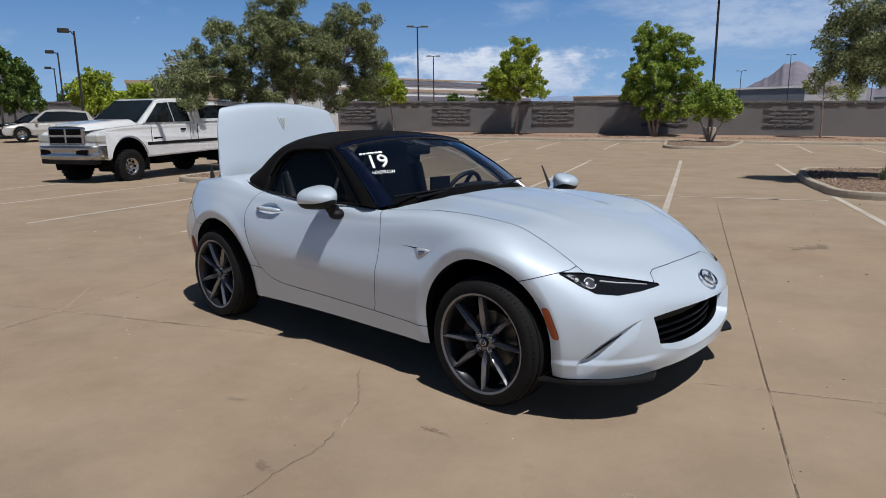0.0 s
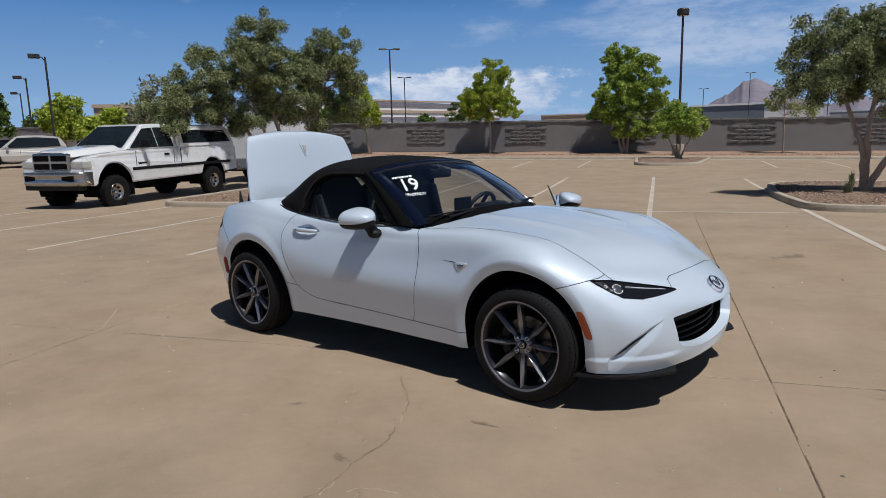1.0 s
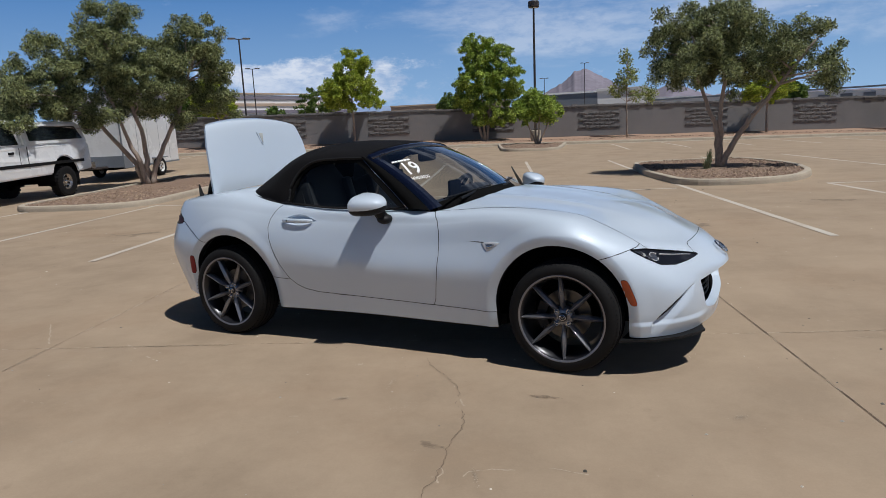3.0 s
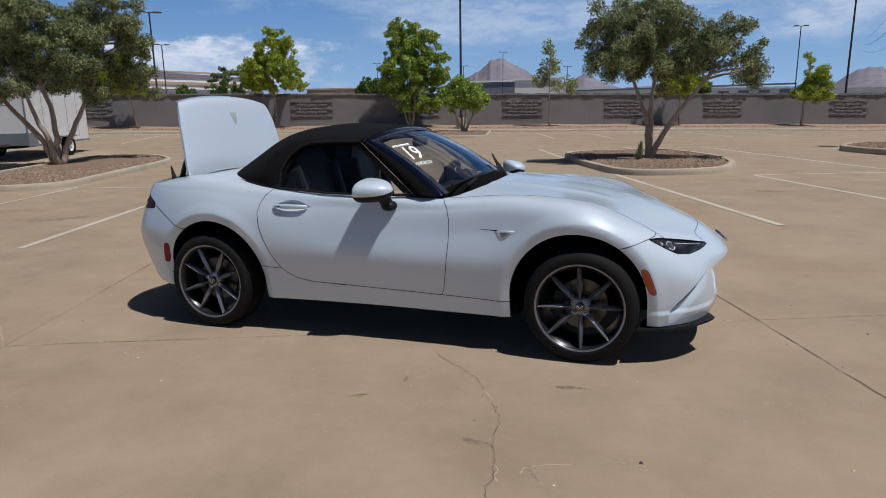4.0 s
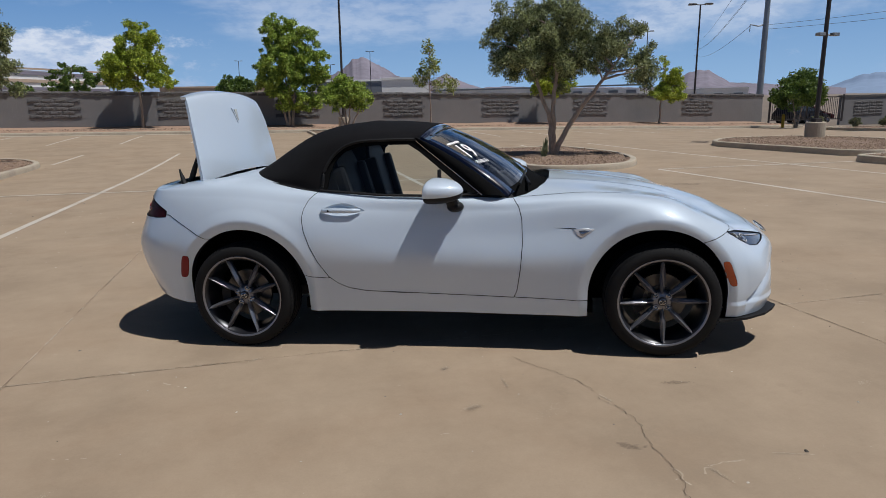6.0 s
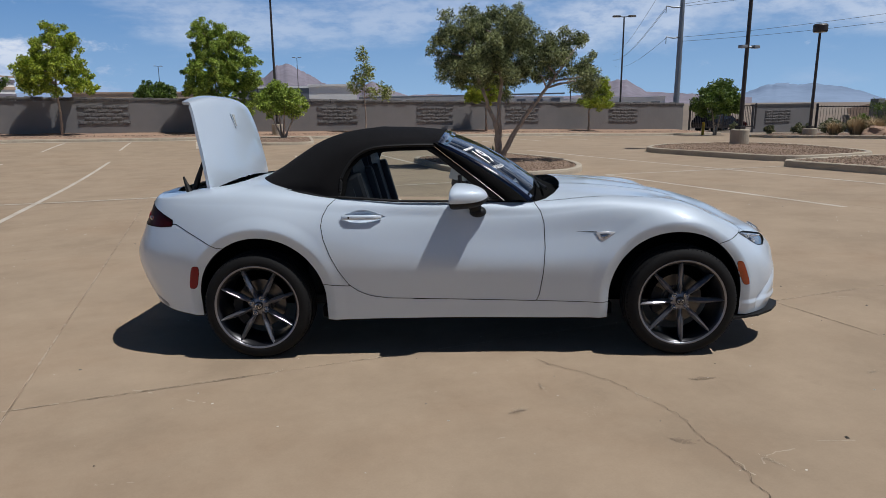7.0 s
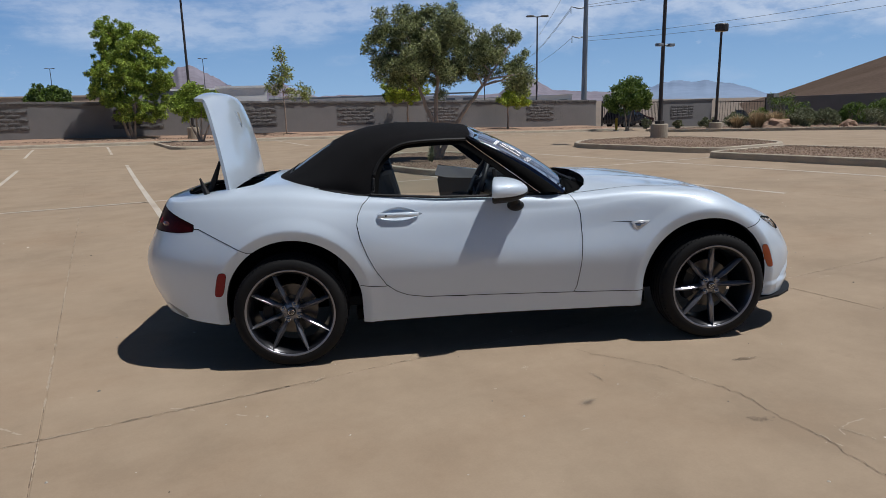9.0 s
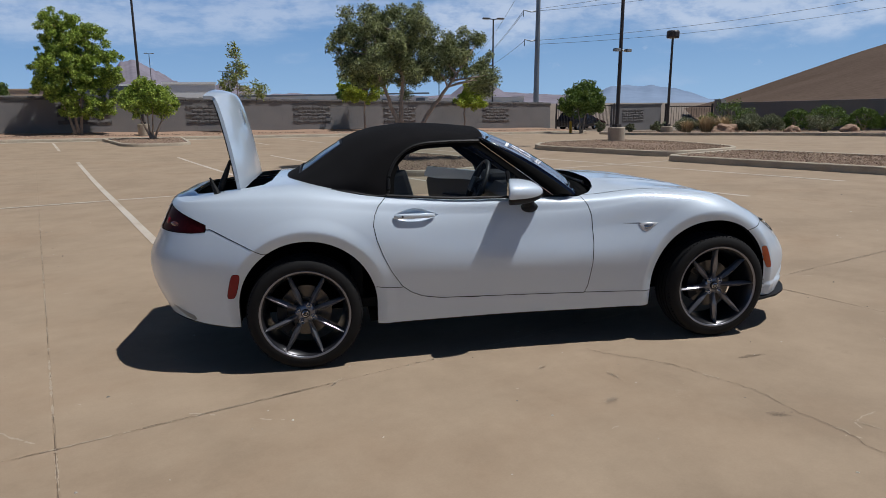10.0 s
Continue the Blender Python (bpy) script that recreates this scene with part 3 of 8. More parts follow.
def island(corners, r, label, count, seed, soil=GRAVEL, kerb_h=.125, mound=.03, lie=height):
    def level(x, y):
        return float(lie(np.float64(x), np.float64(y)))

    outline = rounded(corners, r)
    isl = thing("planting_island", pose(0, 0, 0), label, "planter", kind="structure")
    o = [Vector(p) for p in outline]
    area = sum(a.x * b.y - b.x * a.y for a, b in zip(o, o[1:] + o[:1]))
    if area < 0:
        o.reverse()
    n = len(o)
    inner = []
    for k in range(n):
        d = (o[(k + 1) % n] - o[k - 1]).normalized()
        inner.append(o[k] + Vector((-d.y, d.x)) * .15)
    # kerb: a rounded upstand, cut into cast lengths
    length, run = 0.0, []
    for k in range(n + 1):
        run.append(k % n)
        if k and k < n:
            length += (o[k % n] - o[k - 1]).length
        if k == n or length > 2.9:
            bm = bmesh.new()
            rings = []
            for m_ in run:
                a, c = o[m_], inner[m_]
                z = level(a.x, a.y)
                w = (c - a)
                rings.append([bm.verts.new((*(a + w * f), z + h)) for f, h in ((0, -.03), (.04, kerb_h * .55), (.12, kerb_h * .9), (.26, kerb_h), (.9, kerb_h), (1.0, kerb_h * .93), (1.0, -.03))])
            for r0, r1 in zip(rings, rings[1:]):
                for j in range(6):
                    bm.faces.new((r0[j], r1[j], r1[j + 1], r0[j + 1]))
            bm.faces.new(rings[0])
            bm.faces.new(rings[-1][::-1])
            bmesh.ops.recalc_face_normals(bm, faces=bm.faces)
            part("kerb", bm, KERB, isl, "cast concrete kerb")
            run, length = [k % n], 0.0
    bm = bmesh.new()
    c = sum(inner, Vector((0, 0))) / n
    loops = []
    for f in (1.0, .8, .55, .3):
        loops.append([bm.verts.new((*(c + (p - c) * f), level(p.x, p.y) + kerb_h * .72 + mound * (1 - f) + random.Random(k * 7 + seed).uniform(-.012, .012))) for k, p in enumerate(inner)])
    for a, b in zip(loops, loops[1:]):
        for k in range(n):
            bm.faces.new((a[k], a[(k + 1) % n], b[(k + 1) % n], b[k]))
    bm.faces.new(loops[-1])
    part("soil", bm, soil, isl, "bare tan gravelly soil", True)
    stones([(p.x, p.y) for p in inner], count, .026, seed, kerb_h * .72 + mound * .5, PEBBLE, "gravel", isl, lie)
    return isl


ISL = "kerbed planting island with tan gravel on the parking lot"
island([(-9.5, 8.5), (-6.1, 8.3), (-6.25, 15.6), (-7.6, 17.3), (-9.5, 17.3)], 1.3, ISL, 2600, 11)
island([(5.0, 8.05), (6.9, 7.9), (8.0, 9.4), (8.6, 11.8), (8.3, 14.8), (5.2, 14.6), (4.85, 11.2)], .9, ISL, 2600, 12)
island([(1.5, 25.0), (4.1, 25.0), (5.2, 33.2), (1.3, 33.0)], 1.1, ISL, 900, 13)
island([(12.8, 7.95), (15.9, 7.95), (17.0, 10.2), (17.75, 12.7), (17.5, 15.1), (14.5, 15.4), (12.7, 13.7)], 1.0, ISL, 5000, 14, GRAVEL, .15, .05)
island([(11.7, -8.0), (14.8, -8.0), (14.9, 7.45), (11.75, 7.4)], .5, ISL, 6000, 15, GRAVEL, .15, .05)

ribbon("gutter", [(-45, 30.04), (-20, 31.17), (0, 32.07), (1.1, 32.12)], .85, .004, GUTTER, "pale concrete gutter along the kerb", "gutter")
ribbon("gutter", [(4.9, 32.29), (20, 32.97), (33, 33.55)], .85, .004, GUTTER, "pale concrete gutter along the kerb", "gutter")
# planted strip along the wall: kerb, soil, gravel
strip = thing("wall_planting_strip", WALL, "tan gravel planting strip with a kerb along the wall", "planter", kind="structure")
xs = np.arange(-62, 34.1, 2.0)
for k, (a, c) in enumerate(zip(xs, xs[1:])):
    bm = bmesh.new()
    rings = []
    for x in (a, c - .008):
        z = H(x, 32.5)
        rings.append([bm.verts.new((x, 30.25 + f, z + h)) for f, h in ((0, -.08), (.01, .10), (.03, .14), (.15, .15), (.16, -.03))])
    for j in range(4):
        bm.faces.new((rings[0][j], rings[1][j], rings[1][j + 1], rings[0][j + 1]))
    part("kerb", bm, KERB, strip)
sv2, sf2 = [], []
ys = (30.40, 31.9, 33.6, 35.4)
for i, y in enumerate(ys):
    for x in xs:
        sv2.append((x, y, H(x, 32.5) + .12 + .075 * i + random.Random(int(x * 10) + i).uniform(-.025, .025)))
nxs = len(xs)
for i in range(3):
    for j in range(nxs - 1):
        sf2.append((i * nxs + j, i * nxs + j + 1, (i + 1) * nxs + j + 1, (i + 1) * nxs + j))
under(data_mesh("soil", sv2, sf2, DIRT, True), strip, "bare reddish soil")
stones([(-45, 30.5), (33, 30.5), (33, 35), (-45, 35)], 7000, .045, 21, .22, PEBBLE, "gravel", strip)


# ---------------------------------------------------------------- the roadster
# Car axes: x forward from the rear axle, y outward to either side, z up from the ground.
CAR_POSE = pose(0, 0, 0, 0, 0, -21.7)
car = thing("roadster", CAR_POSE, "pearl white roadster, soft top up, boot and driver door open", "car")

# Lengthwise lines of the half body, from the tail's middle round the side to the nose's middle.
LINES = [
    # lower edge
    [(-.735, 0, .27), (-.73, .35, .265), (-.61, .60, .252), (-.40, .74, .236), (0, .79, .205), (.38, .775, .205), (.75, .760, .205),
     (1.15, .755, .205), (1.55, .758, .20), (1.93, .775, .20), (2.31, .80, .195), (2.64, .765, .205), (2.89, .605, .200), (3.022, .34, .205), (3.055, 0, .205)],
    # lower flank
    [(-.775, 0, .42), (-.765, .36, .42), (-.65, .635, .42), (-.40, .768, .40), (0, .835, .38), (.38, .805, .35), (.75, .787, .335),
     (1.15, .780, .33), (1.55, .782, .325), (1.93, .802, .33), (2.31, .85, .35), (2.64, .795, .34), (2.915, .625, .31), (3.036, .36, .280), (3.058, 0, .268)],
    # middle
    [(-.79, 0, .56), (-.78, .36, .56), (-.675, .645, .56), (-.42, .788, .55), (0, .855, .56), (.38, .834, .53), (.75, .815, .51),
     (1.15, .808, .50), (1.55, .804, .50), (1.93, .815, .52), (2.31, .866, .55), (2.62, .800, .51), (2.90, .640, .45), (3.034, .36, .415), (3.098, 0, .400)],
    # upper flank
    [(-.765, 0, .69), (-.755, .36, .69), (-.65, .635, .69), (-.40, .768, .70), (0, .842, .715), (.38, .825, .685), (.75, .795, .66),
     (1.15, .782, .65), (1.55, .772, .65), (1.93, .780, .68), (2.31, .842, .71), (2.58, .775, .64), (2.825, .625, .565), (3.022, .345, .515), (3.102, 0, .495)],
    # shoulder
    [(-.70, 0, .865), (-.69, .36, .865), (-.60, .595, .86), (-.38, .712, .855), (0, .775, .85), (.38, .775, .81), (.75, .758, .775),
     (1.15, .750, .765), (1.55, .745, .77), (1.93, .748, .805), (2.31, .765, .80), (2.55, .705, .715), (2.75, .56, .65), (2.935, .325, .605), (2.995, 0, .595)],
    # belt and bonnet edge
    [(-.66, 0, .90), (-.65, .34, .90), (-.57, .56, .89), (-.36, .645, .915), (0, .685, .93), (.38, .700, .885), (.75, .702, .855),
     (1.15, .700, .845), (1.55, .685, .835), (1.93, .665, .855), (2.31, .645, .825), (2.50, .595, .755), (2.66, .475, .695), (2.80, .29, .665), (2.86, 0, .665)],
    # inner deck and bonnet
    [(-.60, 0, .912), (-.59, .28, .912), (-.50, .40, .912), (-.34, .43, .935), (0, .46, .955), (.38, .48, .90), (.75, .48, .87),
     (1.15, .48, .87), (1.55, .44, .885), (1.93, .43, .872), (2.29, .41, .825), (2.44, .38, .785), (2.54, .31, .765), (2.64, .19, .745), (2.68, 0, .74)],
    # middle line
    [(-.50, 0, .92), (-.49, 0, .92), (-.43, 0, .92), (-.30, 0, .945), (0, 0, .965), (.38, 0, .92), (.75, 0, .89),
     (1.15, 0, .89), (1.50, 0, .915), (1.90, 0, .892), (2.20, 0, .853), (2.33, 0, .830), (2.40, 0, .815), (2.44, 0, .806), (2.47, 0, .80)],
]
NET = np.array(LINES, float)
NET[..., 0] -= 0.055 * smoothstep(2.45, 2.95, NET[..., 0])
TAIL_OUT = np.array([.045, .070, .070, .040, .015, 0, 0, 0])
NET[..., 0] -= TAIL_OUT[:, None] * smoothstep(.38, .62, -NET[..., 0]) * (1 - .72 * smoothstep(.36, .62, NET[..., 1]))
MIRROR = np.array([1.0, -1.0, 1.0])
NET = np.concatenate([(NET[:, 1] * MIRROR)[:, None], NET, (NET[:, -2] * MIRROR)[:, None]], 1)
NET = np.concatenate([(2 * NET[0] - NET[1])[None], NET, (NET[-2] * MIRROR)[None]], 0)


def weights(f):
    return np.stack([(-f + 2 * f * f - f ** 3) / 2, (2 - 5 * f * f + 3 * f ** 3) / 2,
                     (f + 4 * f * f - 3 * f ** 3) / 2, (-f * f + f ** 3) / 2], -1)


def spline_surface(net, u, v):
    """A smooth sheet through a net that carries one extra line on each border."""
    nv, nu = net.shape[0] - 3, net.shape[1] - 3
    i, j = np.clip(np.floor(v).astype(int), 0, nv - 1), np.clip(np.floor(u).astype(int), 0, nu - 1)
    wv, wu = weights(v - i), weights(u - j)
    out = 0
    for a in range(4):
        for c in range(4):
            out = out + (wv[..., a] * wu[..., c])[..., None] * net[i + a, j + c]
    return out


ARCH_F, ARCH_R, ARCH_RADIUS = (2.285, 0.325), (0.02, 0.325), 0.358


def body(u, v):
    p = spline_surface(NET, u, v)
    x, z = p[..., 0].copy(), p[..., 2].copy()
    side = smoothstep(0.5, 0.66, p[..., 1])
    for cx, cz in (ARCH_F, ARCH_R):
        # a flat flange round each arch, turned under
        r = np.hypot(x - cx, np.maximum(z - cz, -0.08))
        t = np.clip((0.412 - r) / 0.054, 0, 1)
        p[..., 1] += (0.007 * (1 - smoothstep(0.405, 0.480, r)) - 0.024 * t ** 1.35) * side
    # a shelf low on the front corners and a hollow beside each duct
    corner = smoothstep(2.50, 2.66, x) * smoothstep(.34, .50, p[..., 1])
    t = (x - 2.745) / .150
    under_slit = .272 + .148 * t - z
    hollow = np.sin(np.pi * np.clip((t + .05) / 1.25, 0, 1)) ** .8 * smoothstep(-.006, .006, under_slit) * (1 - smoothstep(.004, .085, under_slit))
    push = (0.009 * (1 - smoothstep(.262, .292, z)) - 0.026 * hollow) * corner
    p[..., 0] += push
    p[..., 1] += push * .7
    # a raised spine either side of the bonnet's middle
    x, y = p[..., 0], np.abs(p[..., 1])
    ridge = np.exp(-((y - 0.36 + 0.10 * (x - 1.6)) / 0.055) ** 2) * smoothstep(1.5, 1.8, x) * (1 - smoothstep(2.2, 2.6, x))
    p[..., 2] += 0.010 * ridge * smoothstep(6.0, 6.6, v)
    return p


def normals_of(f, u, v, n_u, n_v):
    h = 1e-3
    du = f(np.clip(u + h, 0, n_u), v) - f(np.clip(u - h, 0, n_u), v)
    dv = f(u, np.clip(v + h, 0, n_v)) - f(u, np.clip(v - h, 0, n_v))
    n = np.cross(du, dv)
    n /= np.maximum(np.linalg.norm(n, axis=-1, keepdims=True), 1e-12)
    return n


DOOR = [(.50, .96), (.455, .885), (.405, .84), (.38, .79), (.372, .74), (.385, .67), (.415, .585), (.455, .50), (.51, .415), (.56, .375), (.62, .348),
        (.72, .33), (1.06, .318), (1.535, .302), (1.552, .34), (1.572, .47), (1.582, .60), (1.578, .73), (1.562, .79), (1.53, .835), (1.47, .875), (1.45, .96)]
BONNET = [(1.44, 0), (1.50, .55), (1.56, .675), (1.93, .655), (2.31, .622), (2.50, .602), (2.66, .612), (2.732, .602), (2.768, .55), (2.812, .50), (2.850, .45), (2.886, .40), (2.908, .365), (2.898, .345), (2.868, .318), (2.858, .272), (2.872, .15), (2.880, 0), (2.880, -.2), (1.44, -.2)]
COCKPIT = [(-.01, -.2), (-.005, .30), (.05, .48), (.14, .585), (.30, .655), (.45, .683), (.75, .695), (1.15, .695), (1.35, .692), (1.52, .690), (1.60, .645), (1.655, .56), (1.70, .42), (1.725, .25), (1.735, -.2)]
BOOT = [(-.60, -.2), (-.595, .30), (-.55, .44), (-.44, .52), (-.26, .545), (-.19, .50), (-.16, .35), (-.15, -.2)]


def f_arch(c):
    return lambda p: np.where(p[..., 1] > .45, np.hypot(p[..., 0] - c[0], np.maximum(p[..., 2] - c[1], 0)) - ARCH_RADIUS, 9)


def f_grille(p):
    x, y, z = p[..., 0], np.abs(p[..., 1]), p[..., 2]
    top, low = .482 - .025 * (y / .4) ** 2, .250 + .055 * (y / .4) ** 2
    w = np.interp(z, [.26, .32, .46], [.34, .405, .442])
    return np.where(x > 2.75, np.maximum(np.maximum(z - top, low - z), y - w), 9)


def f_headlight(p):
    x, y, z = p[..., 0], np.abs(p[..., 1]), p[..., 2]
    top = np.interp(y, [.33, .45, .62, .70, .75], [.577, .606, .644, .651, .650])
    low = np.interp(y, [.33, .45, .55, .63, .67, .71], [.572, .560, .553, .566, .600, .650])
    return np.where((x > 2.4) & (y > .30) & (y < .83), np.maximum(np.maximum(z - top, low - z), np.maximum(.335 - y, y - .705)), 9)


def squircle(a, c, ra, rc):
    """Signed measure of a rounded oblong of half sizes ra and rc."""
    return (((np.abs(a) / ra) ** 4 + (np.abs(c) / rc) ** 4) ** .25 - 1) * ra


def f_amber(p):
    x, z = p[..., 0], p[..., 2]
    return np.where((x > 2.5) & (p[..., 1] > .6), squircle(x - 2.623 - (.507 - z) * .38, z - .444, .019, .066), 9)


def f_red(p):
    x, z = p[..., 0], p[..., 2]
    return np.where((x < -.2) & (p[..., 1] > .6), squircle(x + .335 + (.524 - z) * .28, z - .461, .022, .066), 9)


def f_tail(p):
    x, y, z = p[..., 0], p[..., 1], p[..., 2]
    return np.where((x < -.3) & (y > .4), np.maximum(np.maximum(.732 - z + .10 * np.clip(x + .55, 0, 1), z - (.825 - (x + .60) * .42)), np.maximum(x + .475, .44 - y)), 9)


DISH = [(.478, .781), (.500, .796), (.54, .811), (.585, .818), (.63, .813), (.672, .798), (.722, .778), (.68, .761), (.62, .750), (.55, .750), (.505, .762)]


def f_handle(p):
    return np.where(p[..., 1] > .5, polygon_distance(p[..., 0], p[..., 2], DISH), 9)


def f_door(p):
    return np.where(p[..., 1] > .5, polygon_distance(p[..., 0], p[..., 2], DOOR), 9)


def f_plan(outline, zmin):
    return lambda p: np.where(p[..., 2] > zmin, polygon_distance(p[..., 0], np.abs(p[..., 1]), outline), 9)


def f_sill(p):
    x, z = p[..., 0], p[..., 2]
    return np.where((x > .1) & (x < 2.2), z - np.interp(x, [.3, .52, .62, .75, 1.9], [.425, .405, .345, .326, .292]), 9)


def f_rear_bumper(p):
    x, z = p[..., 0], p[..., 2]
    return np.where(x < .0, z - np.interp(x, [-.6, -.45, -.20], [.742, .752, .628]), 9)


def f_front_bumper(p):
    x, z = p[..., 0], p[..., 2]
    return np.where(x > 2.4, z - np.interp(x, [2.45, 2.50, 2.66, 2.75, 3.1], [.585, .612, .658, .80, .95]), 9)


REGIONS = [("void_arch_front", f_arch(ARCH_F)), ("void_arch_rear", f_arch(ARCH_R)), ("void_grille", f_grille), ("void_cockpit", f_plan(COCKPIT, .80)),
           ("void_boot", f_plan(BOOT, .84)), ("void_handle", f_handle), ("headlight", f_headlight), ("side_marker", f_amber), ("rear_marker", f_red),
           ("tail_light", f_tail), ("door", f_door), ("bonnet", f_plan(BONNET, .57)), ("rear_bumper", f_rear_bumper),
           ("front_bumper", f_front_bumper), ("sill", f_sill)]


def cut_sheet(f, n_u, n_v, u_steps, v_steps, regions, rest):
    """Split a smooth sheet into named pieces whose borders lie on the regions' outlines."""
    us, vs = np.meshgrid(np.linspace(0, n_u, u_steps + 1), np.linspace(0, n_v, v_steps + 1))
    us, vs = us.ravel(), vs.ravel()
    du, dv = n_u / u_steps, n_v / v_steps
    w = u_steps + 1
    a = (np.arange(v_steps)[:, None] * w + np.arange(u_steps)[None]).ravel()
    quads = np.stack([a, a + 1, a + 1 + w, a + w], 1)
    p = f(us, vs)
    mid = f(us[quads].mean(1), vs[quads].mean(1))
    kind = np.full(len(quads), len(regions))
    for k in range(len(regions) - 1, -1, -1):
        kind[regions[k][1](mid) < 0] = k
    lo, hi = np.full(len(us), 99), np.full(len(us), -1)
    for c in range(4):
        np.minimum.at(lo, quads[:, c], kind)
        np.maximum.at(hi, quads[:, c], kind)
    fixed_u, fixed_v = (us < 1e-9) | (us > n_u - 1e-9), (vs < 1e-9) | (vs > n_v - 1e-9)
    u0, v0 = us.copy(), vs.copy()
    for k, (_, g) in enumerate(regions):
        sel = np.where((lo == k) & (hi > k))[0]
        if not len(sel):
            continue
        for _ in range(6):
            u, v = us[sel], vs[sel]
            val = g(f(u, v))
            gu = (g(f(u + du * .05, v)) - g(f(u - du * .05, v))) / .1
            gv = (g(f(u, v + dv * .05)) - g(f(u, v - dv * .05))) / .1
            gu, gv = np.where(fixed_u[sel], 0, gu), np.where(fixed_v[sel], 0, gv)
            bad = (np.abs(gu) > 1) | (np.abs(gv) > 1) | (np.abs(val) > 1)
            k2 = np.where(bad, 0, -val / np.maximum(gu * gu + gv * gv, 1e-10))
            us[sel] = np.clip(u + np.clip(k2 * gu, -.6, .6) * du, u0[sel] - .75 * du, u0[sel] + .75 * du)
            vs[sel] = np.clip(v + np.clip(k2 * gv, -.6, .6) * dv, v0[sel] - .75 * dv, v0[sel] + .75 * dv)
    us, vs = np.clip(us, 0, n_u), np.clip(vs, 0, n_v)
    p, nrm = f(us, vs), normals_of(f, us, vs, n_u, n_v)
    names = [n for n, _ in regions] + [rest]
    # borders between two different pieces
    edges = {}
    for q, k in zip(quads, kind):
        for c in range(4):
            e = (min(q[c], q[(c + 1) % 4]), max(q[c], q[(c + 1) % 4]))
            edges.setdefault(e, set()).add(int(k))
    borders = [(e, tuple(sorted(s))) for e, s in edges.items() if len(s) == 2]
    return p, nrm, quads, kind, names, borders


def piece_data(p, nrm, quads, side):
    """Vertices, faces and normals of some quads, mirrored for the other side."""
    ids, inv = np.unique(quads, return_inverse=True)
    q = inv.reshape(quads.shape)
    s = np.array([1, side, 1.0])
    return p[ids] * s, (q if side > 0 else q[:, ::-1]), nrm[ids] * s


def gap_strip(p, nrm, pairs, width, lift, sides):
    """A narrow dark shut line laid along borders."""
    verts, faces = [], []
    for i, j in pairs:
        for s in sides:
            m = np.array([1, s, 1.0])
            a, c, na, nc = p[i] * m, p[j] * m, nrm[i] * m, nrm[j] * m
            d = c - a
            ln = np.linalg.norm(d)
            if ln < 1e-5:
                continue
            d = d / ln
            sa, sc = np.cross(na, d), np.cross(nc, d)
            k = len(verts)
            e = d * width * .35
            verts += [a - e + sa * width / 2 + na * lift, a - e - sa * width / 2 + na * lift, c + e - sc * width / 2 + nc * lift, c + e + sc * width / 2 + nc * lift]
            faces.append((k, k + 1, k + 2, k + 3))
    return verts, faces


BP, BN, BQ, BK, BNAMES, BBORD = cut_sheet(body, 14, 7, 504, 154, REGIONS, "wing")
out_sign = np.sign((BN * (BP - np.array([1.1, 0, .4])))[:, :].sum(1).mean())
BN = BN * out_sign
PANEL_MAT = {"headlight": SMOKE_LENS, "side_marker": AMBER, "rear_marker": RED_BRIGHT, "tail_light": RED_LENS}
PANEL_LABEL = {"headlight": "slim dark headlight", "side_marker": "amber side marker lens",
               "rear_marker": "dark red side marker lens", "tail_light": "dark red tail light", "bonnet": "pearl white bonnet", "door": "pearl white door"}


def panel(name, side, parent, quads):
    v, q, n = piece_data(BP, BN, quads, side)
    if out_sign < 0:
        q = q[:, ::-1]
    if name in ("headlight", "tail_light"):
        v = v - n * 0.004
    if name in ("side_marker", "rear_marker"):
        v = v + n * 0.002
    return under(data_mesh(name, v, q, PANEL_MAT.get(name, PEARL), normals=n), parent, PANEL_LABEL.get(name, ""))


def whole_panel(name, parent, quads):
    """Both halves of a panel that crosses the car's middle, as one mesh."""
    v1, q1, n1 = piece_data(BP, BN, quads, 1)
    v2, q2, n2 = piece_data(BP, BN, quads, -1)
    q = np.concatenate([q1, q2 + len(v1)])
    if out_sign < 0:
        q = q[:, ::-1]
    return under(data_mesh(name, np.concatenate([v1, v2]), q, PEARL, normals=np.concatenate([n1, n2])), parent, PANEL_LABEL.get(name, ""))


OPEN = Matrix.Translation((1.483, 1.193, -.040)) @ Matrix.Rotation(radians(-60), 4, "Z") @ Matrix.Translation((-1.18, -.815, 0))
for number, pname in enumerate(BNAMES):
    if pname.startswith("void"):
        continue
    quads = BQ[BK == number]
    if pname in ("bonnet", "rear_bumper", "front_bumper"):
        whole_panel(pname, car, quads)
        continue
    if pname == "wing":
        mx = BP[quads].mean(1)[:, 0]
        for zone, keep in (("front_wing", mx > 1.0), ("rear_quarter", mx <= 1.0)):
            for side in (-1, 1):
                panel(zone, side, car, quads[keep])
        continue
    for side in (-1, 1):
        if pname == "door" and side > 0:
            open_door = panel("door", side, car, quads)
            open_door["label"] = "open pearl white driver door"
            open_door.matrix_basis = OPEN
        else:
            made = panel(pname, side, car, quads)
            if pname == "door":
                near_door = made

shut = []
for (i, j), (a, c) in BBORD:
    na, nc = BNAMES[a], BNAMES[c]
    if na.startswith("void"):
        continue
    shut.append((i, j))
sv, sf = gap_strip(BP, BN, shut, 0.0036, 0.0009, (-1, 1))
under(data_mesh("panel_gap", sv, sf, GAP), car)


